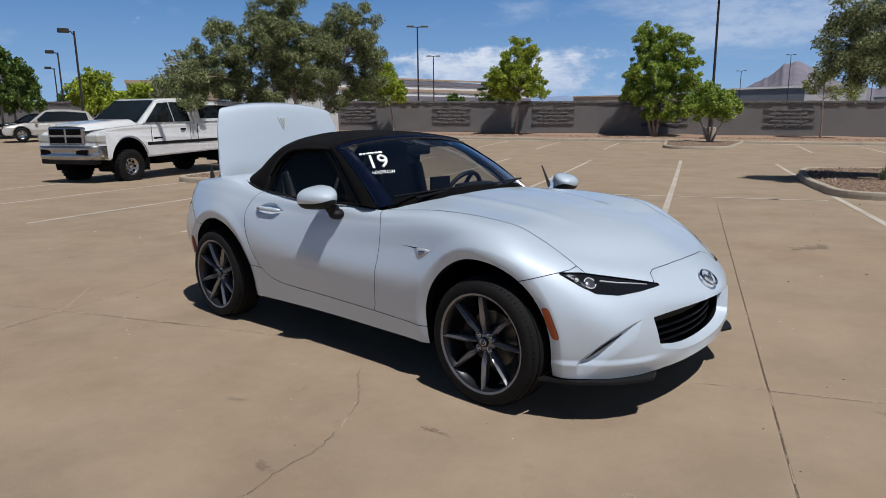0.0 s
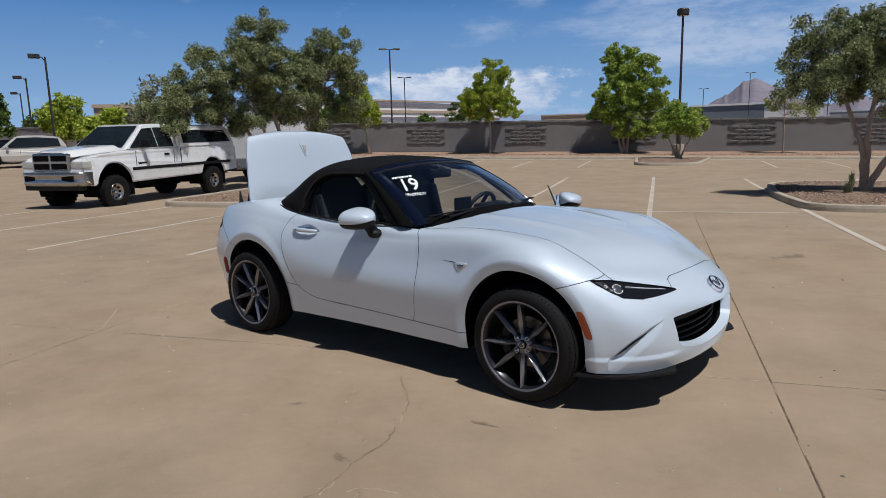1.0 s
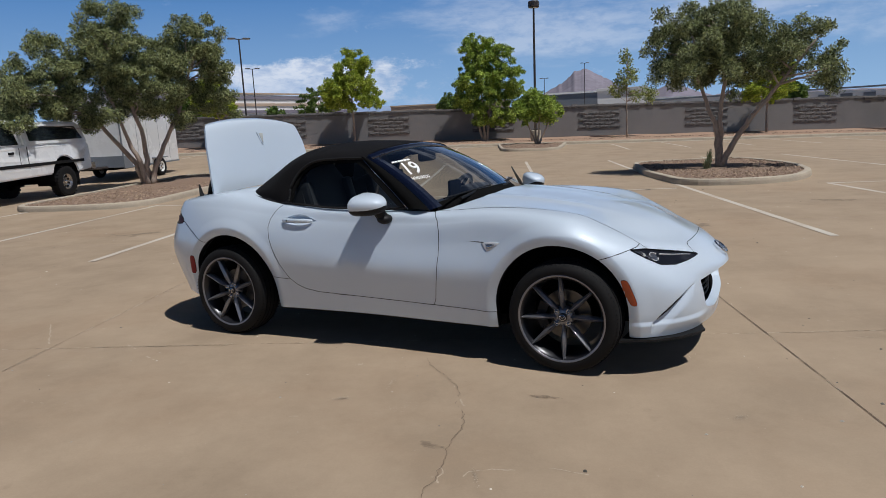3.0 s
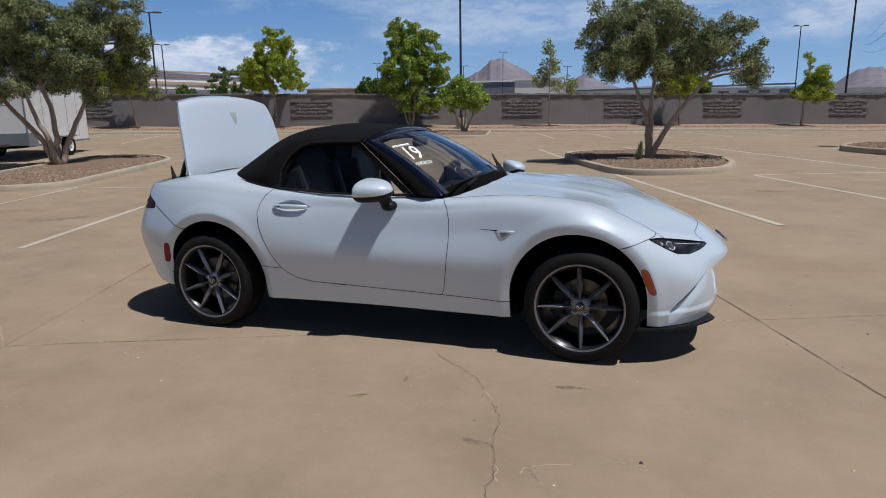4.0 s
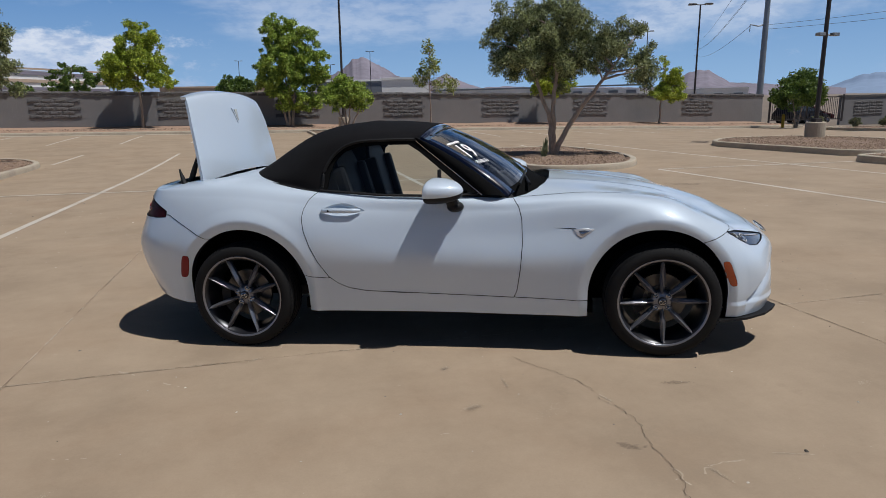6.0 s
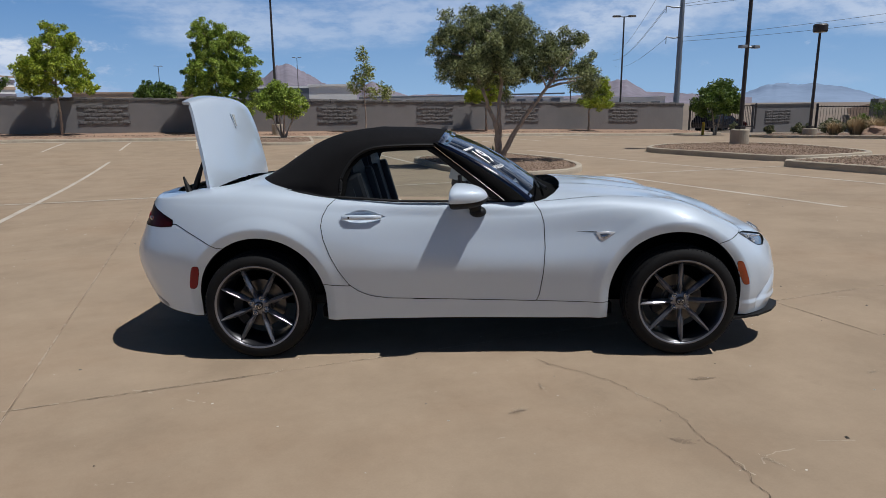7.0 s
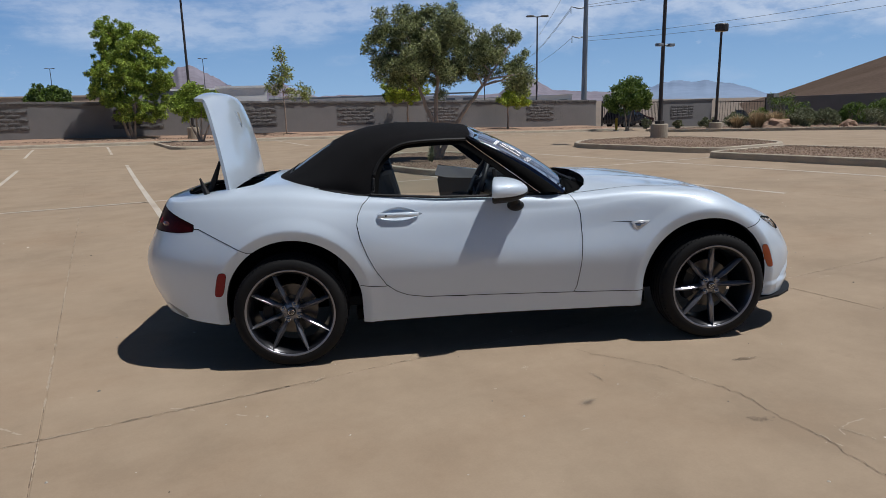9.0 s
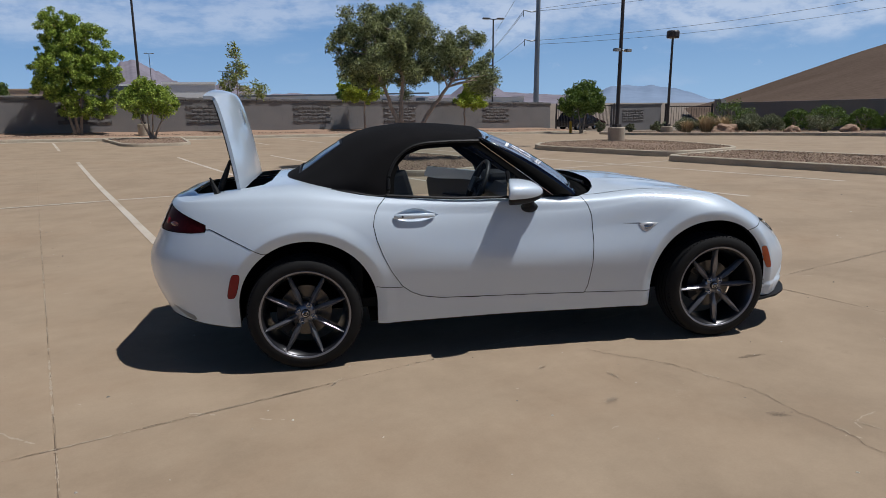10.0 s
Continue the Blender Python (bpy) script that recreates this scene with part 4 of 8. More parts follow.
def inward_lip(pairs, depth, material, name, parent, side):
    """Turn a panel's free border inwards, so that sheet metal shows its edge."""
    verts, faces = [], []
    m, din = np.array([1, side, 1.0]), np.array([0, -side * depth, 0])
    for i, j in pairs:
        k = len(verts)
        verts += [BP[i] * m, BP[j] * m, BP[j] * m + din, BP[i] * m + din]
        faces.append((k, k + 1, k + 2, k + 3))
    return under(data_mesh(name, verts, faces, material), parent)


for arch in ("void_arch_front", "void_arch_rear"):
    for side in (-1, 1):
        inward_lip([e for e, (a, c) in BBORD if BNAMES[a] == arch], 0.045, BLACK_TRIM, "arch_lip", car, side)

# underbody, wheel wells, grille insert
bm = bmesh.new()
box(bm, 1.15, 0, .235, 1.62, 1.44, .06)
box(bm, 2.68, 0, .21, .42, .80, .05)
box(bm, -.42, 0, .31, .36, .80, .05)
box(bm, 1.15, 0, .30, 3.3, .95, .12)
rim = [BP[k] for k in range(0, 505, 6)]
pan = []
for q in rim:
    near_arch = any(abs(q[0] - c[0]) < .42 for c in (ARCH_F, ARCH_R))
    pan.append((q[0] - .02 * np.sign(q[0] - 1.1), min(q[1] * .97, .52 if near_arch else 9)))
vs = [bm.verts.new((x, y, .232)) for x, y in pan] + [bm.verts.new((x, -y, .232)) for x, y in pan[-2:0:-1]]
bm.faces.new(vs)
part("underbody", bm, WELL, car)
for cx, cz in (ARCH_F, ARCH_R):
    for side in (-1, 1):
        bm = bmesh.new()
        ring = []
        for k in range(25):
            a = math.radians(-14 + 208 * k / 24)
            ring.append((cx + .375 * math.cos(a), cz + .375 * math.sin(a)))
        outer = [bm.verts.new((x, side * .735, z)) for x, z in ring]
        inner = [bm.verts.new((x, side * .47, z)) for x, z in ring]
        for k in range(24):
            bm.faces.new((outer[k], outer[k + 1], inner[k + 1], inner[k]))
        bm.faces.new(inner)
        part("wheel_well", bm, WELL, car)
grille = part("grille", boxed(2.82, 0, .375, .03, .80, .25), WELL, car, "dark mesh grille in the nose")
for k in range(3):
    z = .296 + .034 * k
    pts = [(2.940 - .42 * y * y, y, z) for y in np.linspace(-.40 - .012 * k, .40 + .012 * k, 13)]
    part("slat", tubed(pts, .0065, 6), BLACK_TRIM, grille)
bm = bmesh.new()
for k in range(13):
    y0, y1 = -.44 + .88 * k / 13, -.44 + .88 * (k + 1) / 13
    vs = [bm.verts.new((2.925 - .42 * y * y, y, z)) for y, z in ((y0, .388), (y1, .388), (y1, .478), (y0, .478))]
    bm.faces.new(vs)
part("grille_mesh", bm, GRILLE, grille, "fine dark mesh")
pairs = [e for e, (a, c) in BBORD if BNAMES[a] == "void_grille"]


def grille_ring(q, step):
    """A point of the opening's border, moved back and in towards its middle."""
    back, shrink = ((0, 1.0), (.018, .965), (.045, .925), (.16, .90))[step]
    return np.array([q[0] - back, q[1] * shrink, .372 + (q[2] - .372) * (shrink - (.06 if step > 1 else 0))])


for name, first, last, mat_ in (("grille_frame", 0, 2, PEARL), ("grille_surround", 2, 3, WELL)):
    verts, faces = [], []
    for i, j in pairs:
        for side in (-1, 1):
            m = np.array([1, side, 1.0])
            for step in range(first, last):
                k = len(verts)
                verts += [grille_ring(BP[i] * m, step), grille_ring(BP[j] * m, step), grille_ring(BP[j] * m, step + 1), grille_ring(BP[i] * m, step + 1)]
                faces.append((k, k + 1, k + 2, k + 3))
    bm = bmesh.new()
    vs = [bm.verts.new(v) for v in verts]
    for f in faces:
        bm.faces.new([vs[k] for k in f])
    bmesh.ops.remove_doubles(bm, verts=bm.verts[:], dist=.0008)
    bmesh.ops.recalc_face_normals(bm, faces=bm.faces[:])
    part(name, bm, mat_, grille, "pearl white lip round the grille" if mat_ is PEARL else "", True)
# badge: a plain winged ring
bm = bmesh.new()
ring_m = pose(3.012, 0, .560, 0, -48, 0)
tube(bm, [ring_m @ Vector((0, .055 * math.cos(a), .044 * math.sin(a))) for a in np.linspace(0, 2 * math.pi, 33)], .0055, 6, False)
tube(bm, [ring_m @ Vector((.002, y, z)) for y, z in ((-.048, .011), (-.025, .016), (0, -.020), (.025, .016), (.048, .011))], .0065, 6)
part("badge", bm, CHROME, car, "chrome oval winged badge")
# front splitter: a thin blade under each corner
for side in (-1, 1):
    bm = bmesh.new()
    prism(bm, [(2.60, side * .800), (2.76, side * .735), (2.875, side * .640), (2.945, side * .54), (2.978, side * .470), (2.955, side * .40), (2.86, side * .40), (2.70, side * .55), (2.62, side * .62)], .186, .198)
    part("splitter", bm, BLACK_TRIM, car, "black lower lip")

# lamps inside the headlights, set into the lens surface
NOSE = np.where((BP[:, 0] > 2.35) & (BP[:, 1] > .3))[0]


def nose_spot(y, z, lift):
    k = NOSE[np.argmin(np.hypot(BP[NOSE, 1] - y, BP[NOSE, 2] - z))]
    return Vector(BP[k] + BN[k] * (lift - .004)), Vector(BN[k])


for side in (-1, 1):
    flip = Matrix.Diagonal((1, side, 1, 1))
    for name, y, z, r, mat_, text in (("projector_lens", .622, .602, .022, CLEAR_LENS, "clear projector lens of the headlight"), ("turn_lamp", .662, .620, .010, LAMP_GLASS, "")):
        p, n = nose_spot(y, z, .004)
        m = flip @ Matrix.Translation(p) @ n.to_track_quat("Z", "Y").to_matrix().to_4x4()
        bm = bmesh.new()
        lathe(bm, [(r, -.006), (r, 0), (r * .8, .0015), (.0005, .002)], 20, "z", m)
        bmesh.ops.recalc_face_normals(bm, faces=bm.faces)
        part(name, bm, mat_, car, text, True)
        if r > .015:
            for k in range(2):
                arc = [m @ Vector((.026 * math.cos(a), .026 * math.sin(a), .001)) for a in np.linspace(.35 + math.pi * k, 2.75 + math.pi * k, 12)]
                part("projector_ring", tubed(arc, .0026, 6), SATIN, car, "bright ring round the headlight lens")
    for (y0, z0), (y1, z1), r in (((.688, .640), (.652, .606), .0040), ((.676, .645), (.648, .622), .0030), ((.664, .603), (.640, .585), .0032), ((.640, .575), (.655, .590), .0024)):
        part("side_reflector", tubed([flip @ nose_spot(y0, z0, .003)[0], flip @ nose_spot((y0 + y1) / 2, (z0 + z1) / 2, .0035)[0], flip @ nose_spot(y1, z1, .003)[0]], [r * .5, r, r * .4], 5), CLEAR_LENS, car)
    bm = bmesh.new()
    rim_ = [bm.verts.new(flip @ nose_spot(y, z, .0025)[0]) for y, z in ((.694, .643), (.676, .644), (.658, .641), (.650, .626), (.647, .606), (.652, .586), (.662, .596), (.674, .612), (.684, .628))]
    mid_ = bm.verts.new(flip @ nose_spot(.664, .620, -.004)[0])
    for k in range(9):
        bm.faces.new((rim_[k], rim_[(k + 1) % 9], mid_))
    bmesh.ops.recalc_face_normals(bm, faces=bm.faces)
    part("reflector_bowl", bm, CLEAR_LENS, car, "bright reflector beside the projector")
    bar = [flip @ nose_spot(y, z, .002)[0] for y, z in ((.575, .612), (.51, .601), (.44, .589), (.39, .580))]
    part("light_bar", tubed(bar, [.004, .0035, .003, .002], 6), SATIN, car)


TAIL = np.where((BP[:, 0] < -.40) & (BP[:, 1] > .38) & (BP[:, 2] > .7))[0]
for side in (-1, 1):
    flip = Matrix.Diagonal((1, side, 1, 1))
    for y, z, rx, rz, mat_, text in ((.595, .776, .040, .013, TAIL_BULB, "pale oval lamp inside the tail light"), (.515, .782, .022, .020, RED_BRIGHT, "round red lamp inside the tail light")):
        k = TAIL[np.argmin(np.hypot(BP[TAIL, 1] - y, BP[TAIL, 2] - z))]
        m = flip @ Matrix.Translation(Vector(BP[k] - BN[k] * .006)) @ Vector(BN[k]).to_track_quat("Z", "Y").to_matrix().to_4x4()
        bm = bmesh.new()
        lathe(bm, [(1.0, -.2), (.96, .25), (.75, .6), (.4, .9), (.001, 1.0)], 24, "z")
        for v in bm.verts:
            v.co = m @ Vector((v.co.x * rx, v.co.y * rz, v.co.z * .008))
        bmesh.ops.recalc_face_normals(bm, faces=bm.faces)
        part("tail_lamp", bm, mat_, car, text, True)
SIDE = BP[(BP[:, 1] > .32) & (BP[:, 2] > .15)]


def flank(x, z):
    """How far out the body's flank lies at a spot."""
    d = np.hypot(SIDE[:, 0] - x, SIDE[:, 2] - z)
    k = np.argsort(d)[:6]
    w = 1 / (d[k] + 1e-4)
    return float((SIDE[k, 1] * w).sum() / w.sum())


def patch(name, outline, side, lift, dome, material, parent, label=""):
    """A small fitting that follows the flank: an outline, slightly domed (or dished)."""
    bm = bmesh.new()
    cx, cz = sum(p[0] for p in outline) / len(outline), sum(p[1] for p in outline) / len(outline)
    loops = []
    for f, h in ((1.0, -.004), (1.0, lift), (.82, lift + dome * .55), (.5, lift + dome), (.15, lift + dome)):
        loops.append([bm.verts.new((cx + (x - cx) * f, side * (flank(cx + (x - cx) * f, cz + (z - cz) * f) + h), cz + (z - cz) * f)) for x, z in outline])
    n = len(outline)
    for p, q in zip(loops, loops[1:]):
        for k in range(n):
            bm.faces.new((p[k], p[(k + 1) % n], q[(k + 1) % n], q[k]))
    bm.faces.new(loops[-1])
    bmesh.ops.recalc_face_normals(bm, faces=bm.faces)
    return part(name, bm, material, parent, label, True)


for side in (-1, 1):
    wing = [(1.848, .676), (1.90, .682), (1.958, .680), (1.932, .660), (1.905, .641), (1.888, .634), (1.870, .642)]
    patch("side_repeater", wing, side, .003, .003, SATIN, car, "small chrome wing repeater")
    patch("repeater_lens", [(1.874, .670), (1.905, .673), (1.935, .671), (1.912, .655), (1.893, .646), (1.882, .652)], side, .006, .004, CLEAR_LENS, car)
    # Crease drawn as a dark sliver, its shade put into the colour.
    part("wing_crease", tubed([(x, side * (flank(x, z) - .001), z) for x, z in ((1.74, .683), (1.80, .681), (1.86, .679))], [.0008, .002, .0028], 5), GAP, car)
    for lift, low, r in ((0, .10, .0046), (-.012, .22, .0026)):
        line = []
        for t in np.linspace(low, .92, 14):
            x, z = 2.745 + .150 * t, .268 + .148 * t + lift
            line.append((x - .002, side * (flank(x, z) - .003), z))
        part("duct_slit", tubed(line, [r * max(.25, abs(math.sin(math.pi * k / 13)) ** .6) for k in range(14)], 6), RIM_DARK, car, "dark slit of the corner duct")
    # Raised steel-blue patch: a recess and its bluish shine, put into colour.
    patch("bumper_reflector", [(-.715, .322), (-.68, .292), (-.63, .264), (-.59, .252), (-.572, .262), (-.585, .282), (-.63, .296), (-.68, .315)], side, .001, .003, GALV, car)

# ---------------------------------------------------------------- hood, glass
HOOD = [
    [(1.005, .585, 1.150), (.82, .60, 1.152), (.64, .612, 1.140), (.535, .632, 1.085), (.475, .668, .99), (.447, .700, .882), (.26, .675, .905), (.10, .615, .925), (-.005, .50, .938)],
    [(1.015, .50, 1.188), (.82, .53, 1.198), (.63, .54, 1.192), (.475, .575, 1.150), (.365, .61, 1.07), (.27, .635, .985), (.13, .585, .960), (.02, .50, .95), (-.065, .38, .946)],
    [(1.03, .28, 1.214), (.82, .31, 1.232), (.61, .32, 1.234), (.425, .33, 1.21), (.28, .35, 1.155), (.15, .37, 1.075), (.04, .36, 1.01), (-.06, .30, .965), (-.11, .23, .952)],
    [(1.04, 0, 1.222), (.82, 0, 1.243), (.61, 0, 1.246), (.42, 0, 1.224), (.26, 0, 1.168), (.11, 0, 1.085), (.0, 0, 1.015), (-.09, 0, .965), (-.13, 0, .952)],
]
HN = np.array(HOOD, float)
HN = np.concatenate([(2 * HN[:, 0] - HN[:, 1])[:, None], HN, (2 * HN[:, -1] - HN[:, -2])[:, None]], 1)
HN = np.concatenate([(2 * HN[0] - HN[1])[None], HN, (HN[-2] * MIRROR)[None]], 0)


def hood(u, v):
    p = spline_surface(HN, u, v)
    for s in (0.62, 0.30):
        p[..., 2] += 0.004 * np.exp(-((p[..., 0] - s) / .035) ** 2) * smoothstep(1.15, 1.22, p[..., 2])
    return p


def f_rear_window(p):
    y = np.abs(p[..., 1])
    return np.where(p[..., 0] < .4, np.maximum(np.maximum(p[..., 0] - .235, -.005 - p[..., 0] + .0 * y), y - (.33 - .25 * np.clip(p[..., 0] - .1, 0, 1))), 9)


HP, HNR, HQ, HK, HNAMES, HB = cut_sheet(hood, 8, 3, 96, 60, [("rear_window", f_rear_window)], "soft_top")
h_sign = np.sign((HNR * (HP - np.array([.5, 0, .9]))).sum(1).mean())
HNR = HNR * h_sign


def both_halves(p, nrm, quads, sign):
    v1, q1, n1 = piece_data(p, nrm, quads, 1)
    v2, q2, n2 = piece_data(p, nrm, quads, -1)
    q = np.concatenate([q1, q2 + len(v1)])
    return np.concatenate([v1, v2]), (q[:, ::-1] if sign < 0 else q), np.concatenate([n1, n2])


v, q, n = both_halves(HP, HNR, HQ[HK == 1], h_sign)
soft_top = under(data_mesh("soft_top", v, q, FABRIC, normals=n), car, "black canvas soft top, raised")
sol = soft_top.modifiers.new("thickness", "SOLIDIFY")
sol.thickness, sol.offset = 0.012, -1.0
v, q, n = both_halves(HP - HNR * .003, HNR, HQ[HK == 0], h_sign)
rw = under(data_mesh("rear_window", v, q, DARK_GLASS, normals=n), car, "glass rear window in the soft top")
rw.visible_shadow = False
hv, hf = gap_strip(HP, HNR, [e for e, k in HB], .016, .0015, (-1, 1))
under(data_mesh("window_seal", hv, hf, BLACK_TRIM), car)
# piping along the hood's lower edge
edge = [Vector(hood(np.array([u]), np.array([0.0]))[0]) for u in np.linspace(0, 8, 60)]
for side in (-1, 1):
    part("hood_seal", tubed([(p.x, side * p.y, p.z) for p in edge], .009, 6), BLACK_TRIM, car)
part("rear_hood_seal", tubed([Vector(hood(np.array([8.0]), np.array([t]))[0]) * 1 for t in np.linspace(0, 3, 12)]
                             + [Vector(hood(np.array([8.0]), np.array([t]))[0] * MIRROR) for t in np.linspace(2.75, 0, 11)], .010, 6), BLACK_TRIM, car)

# deck panel round the hood's rear, cowl behind the bonnet
bm = bmesh.new()
outline = [(-.03, .52), (-.10, .40), (-.155, .2), (-.165, 0)]
outline = outline + [(x, -y) for x, y in outline[-2::-1]]
prism(bm, outline + [(.02, -.50), (.02, .50)], .915, .932)
part("tonneau_panel", bm, PEARL, car)

# windscreen: base line, top line
GLASS_BASE = [(1.495, .680, .853), (1.565, .48, .880), (1.600, .25, .895), (1.61, 0, .900)]
GLASS_TOP = [(1.010, .560, 1.158), (1.030, .42, 1.183), (1.045, .22, 1.203), (1.05, 0, 1.210)]


def bow(line, t):
    """A smooth half curve mirrored across the car's middle; t from -1 to 1."""
    a = np.array(line, float)
    a = np.concatenate([a, (a[-2::-1] * MIRROR)])
    a = np.concatenate([[2 * a[0] - a[1]], a, [2 * a[-1] - a[-2]]])
    f = (t + 1) * 3
    i = int(min(max(math.floor(f), 0), 5))
    w = weights(np.array(f - i))
    return Vector(sum(w[k] * a[i + k] for k in range(4)))


def screen_point(t, s, out=0.0):
    a, c = bow(GLASS_BASE, t), bow(GLASS_TOP, t)
    p = a.lerp(c, s)
    n = Vector((0.66, 0.20 * -t, 0.72)).normalized()
    return p + n * (0.030 * 4 * s * (1 - s) * (1 - .3 * t * t) + out)


def sheet(fn, ts, ss, material, name, label=""):
    v = [fn(t, s) for s in ss for t in ts]
    w = len(ts)
    f = [(i * w + j, i * w + j + 1, (i + 1) * w + j + 1, (i + 1) * w + j) for i in range(len(ss) - 1) for j in range(w - 1)]
    return under(data_mesh(name, v, f, material, True), car, label)


screen = sheet(screen_point, np.linspace(-.90, .90, 40), np.linspace(.02, .955, 16), SCREEN, "windscreen", "clear raked windscreen")
screen.visible_shadow = False
for side in (-1, 1):
    bm = bmesh.new()
    ring_a = [screen_point(-side * .88, s, .005) for s in np.linspace(-.02, 1.0, 14)]
    low = [(p + Vector((-.075, side * .030, -.030))) for p in ring_a]
    inn = [(p + Vector((-.045, -side * .01, -.045))) for p in ring_a]
    wide = [screen_point(-side * 1.0, s, .004) + Vector((-.006, side * .012, -.004)) for s in np.linspace(-.02, 1.0, 14)]
    cols = [ring_a, wide, low, inn]
    vs = [[bm.verts.new(p) for p in c] for c in cols]
    for a, c in zip(vs, vs[1:] + vs[:1]):
        for k in range(13):
            bm.faces.new((a[k], a[k + 1], c[k + 1], c[k]))
    bmesh.ops.recalc_face_normals(bm, faces=bm.faces)
    fill = bmesh.new()
    front = [p + Vector((-.004, side * .002, -.003)) for p in wide]
    back_line = [(1.365, .852), (1.205, .978), (1.05, 1.095), (.975, 1.154)]
    back = []
    for k in range(14):
        f = k / 13 * 3
        n = min(int(f), 2)
        x, z = (back_line[n][m] + (back_line[n + 1][m] - back_line[n][m]) * (f - n) for m in (0, 1))
        back.append(Vector((x, side * (.706 - (z - .87) * .44), z)))
    cols = []
    for f in (0, .25, .5, .75, 1.0):
        cols.append([a.lerp(c, f) + Vector((0, side * .022, .008)) * 4 * f * (1 - f) for a, c in zip(front, back)])
    fv = [[fill.verts.new(p) for p in c] for c in cols]
    for a, c in zip(fv, fv[1:]):
        for k in range(13):
            fill.faces.new((a[k], a[k + 1], c[k + 1], c[k]))
    part("pillar_trim", fill, WELL, car, "black pillar side", True)
    pillar = part("windscreen_pillar", bm, PILLAR, car, "gloss black windscreen pillar", True)
    if side < 0:
        part("pillar_moulding", tubed([p + Vector((0, side * .005, 0)) for p in back], .0026, 6), CHROME, pillar, "thin bright moulding")
bm = bmesh.new()
rows = [[screen_point(t, .925, .006) for t in np.linspace(-1, 1, 30)], [screen_point(t, 1.0, .010) + Vector((-.01, 0, .002)) for t in np.linspace(-1, 1, 30)],
        [screen_point(t, 1.0, .0) + Vector((-.055, 0, .012)) for t in np.linspace(-1, 1, 30)], [screen_point(t, 1.0, .0) + Vector((-.05, 0, -.025)) for t in np.linspace(-1, 1, 30)]]
vs = [[bm.verts.new(p) for p in r] for r in rows]
for a, c in zip(vs, vs[1:] + vs[:1]):
    for k in range(29):
        bm.faces.new((a[k], a[k + 1], c[k + 1], c[k]))
bmesh.ops.recalc_face_normals(bm, faces=bm.faces)
part("windscreen_header", bm, PILLAR, car, "gloss black windscreen header", True)
bm = bmesh.new()
rows = [[screen_point(t * .93, .04, .002) for t in np.linspace(-1, 1, 30)], [bow(GLASS_BASE, t * .95) + Vector((.06 - .02 * t ** 2, 0, -.026 - .012 * t * t)) for t in np.linspace(-1, 1, 30)],
        [bow(GLASS_BASE, t * .97) + Vector((.17 - .06 * t ** 2, 0, -.068 - .02 * t * t)) for t in np.linspace(-1, 1, 30)]]
vs = [[bm.verts.new(p) for p in r] for r in rows]
for a, c in zip(vs, vs[1:]):
    for k in range(29):
        bm.faces.new((a[k], a[k + 1], c[k + 1], c[k]))
part("cowl", bm, WELL, car, "black cowl under the windscreen")
for y0, y1 in ((-.52, .02), (.05, .58)):
    wiper = part("wiper_arm", tubed([(1.615, y0, .890), (1.585, (y0 + y1) / 2, .905), (1.550 - .1 * abs(y1), y1, .920)], [.010, .008, .006], 6), BLACK_TRIM, car)
    part("wiper_blade", tubed([(1.595 - .06 * abs(y0), y0 - .12, .905), (1.585 - .11 * abs(y1), y1, .922)], .006, 6), BLACK_TRIM, wiper)

# side windows and quarter frame; the glass leans in towards the hood
for side in (-1,):
    outline = [(.475, .885), (.482, .97), (.515, 1.055), (.57, 1.105), (.66, 1.133), (.80, 1.140), (.96, 1.138), (1.02, 1.09), (1.30, .872)]
    bm = bmesh.new()
    vs = [bm.verts.new((x, side * (.703 - (z - .87) * .44), z)) for x, z in outline]
    bm.faces.new(vs)
    pane = part("side_window", bm, GLASS, near_door, "clear side window, wound up")
    pane.visible_shadow = False
    part("window_rail", tubed([(.455, side * .708, .884), (.8, side * .722, .858), (1.15, side * .722, .850), (1.335, side * .700, .856)], .008, 6), BLACK_TRIM, near_door)
    part("quarter_bar", tubed([(1.13, side * .712, .855), (1.125, side * .655, .985)], .012, 6), BLACK_TRIM, near_door)
# rubber-edged frame round the window openings
for side in (-1, 1):
    outer = [(.462, .885), (.468, .975), (.503, 1.065), (.565, 1.120), (.66, 1.148), (.80, 1.156), (.975, 1.154), (1.05, 1.095), (1.36, .862)]
    inner = [(.492, .885), (.500, .965), (.530, 1.042), (.58, 1.090), (.66, 1.117), (.80, 1.124), (.945, 1.124), (1.005, 1.088), (1.290, .866)]
    bm = bmesh.new()
    for (a, c), (d, e) in zip(list(zip(outer, inner)), list(zip(outer, inner))[1:]):
        front = [bm.verts.new((x, side * (.709 - (z - .87) * .44), z)) for x, z in (a, d, e, c)]
        rear = [bm.verts.new((x, side * (.685 - (z - .87) * .44), z)) for x, z in (a, d, e, c)]
        bm.faces.new(front)
        for k in range(4):
            bm.faces.new((front[k], front[(k + 1) % 4], rear[(k + 1) % 4], rear[k]))
    part("window_frame", bm, WELL, car, "black rubber window frame")
# the sheet edges of the tub
for side in (-1, 1):
    part("inner_sill", boxed(1.0, side * .60, .34, 1.15, .14, .22, None, .02), CARPET, car)

# ---------------------------------------------------------------- boot lid, held open
PROFILE = [(-.279, .918), (-.290, 1.01), (-.304, 1.10), (-.320, 1.19), (-.338, 1.28), (-.356, 1.355), (-.376, 1.418), (-.398, 1.446), (-.458, 1.459)]


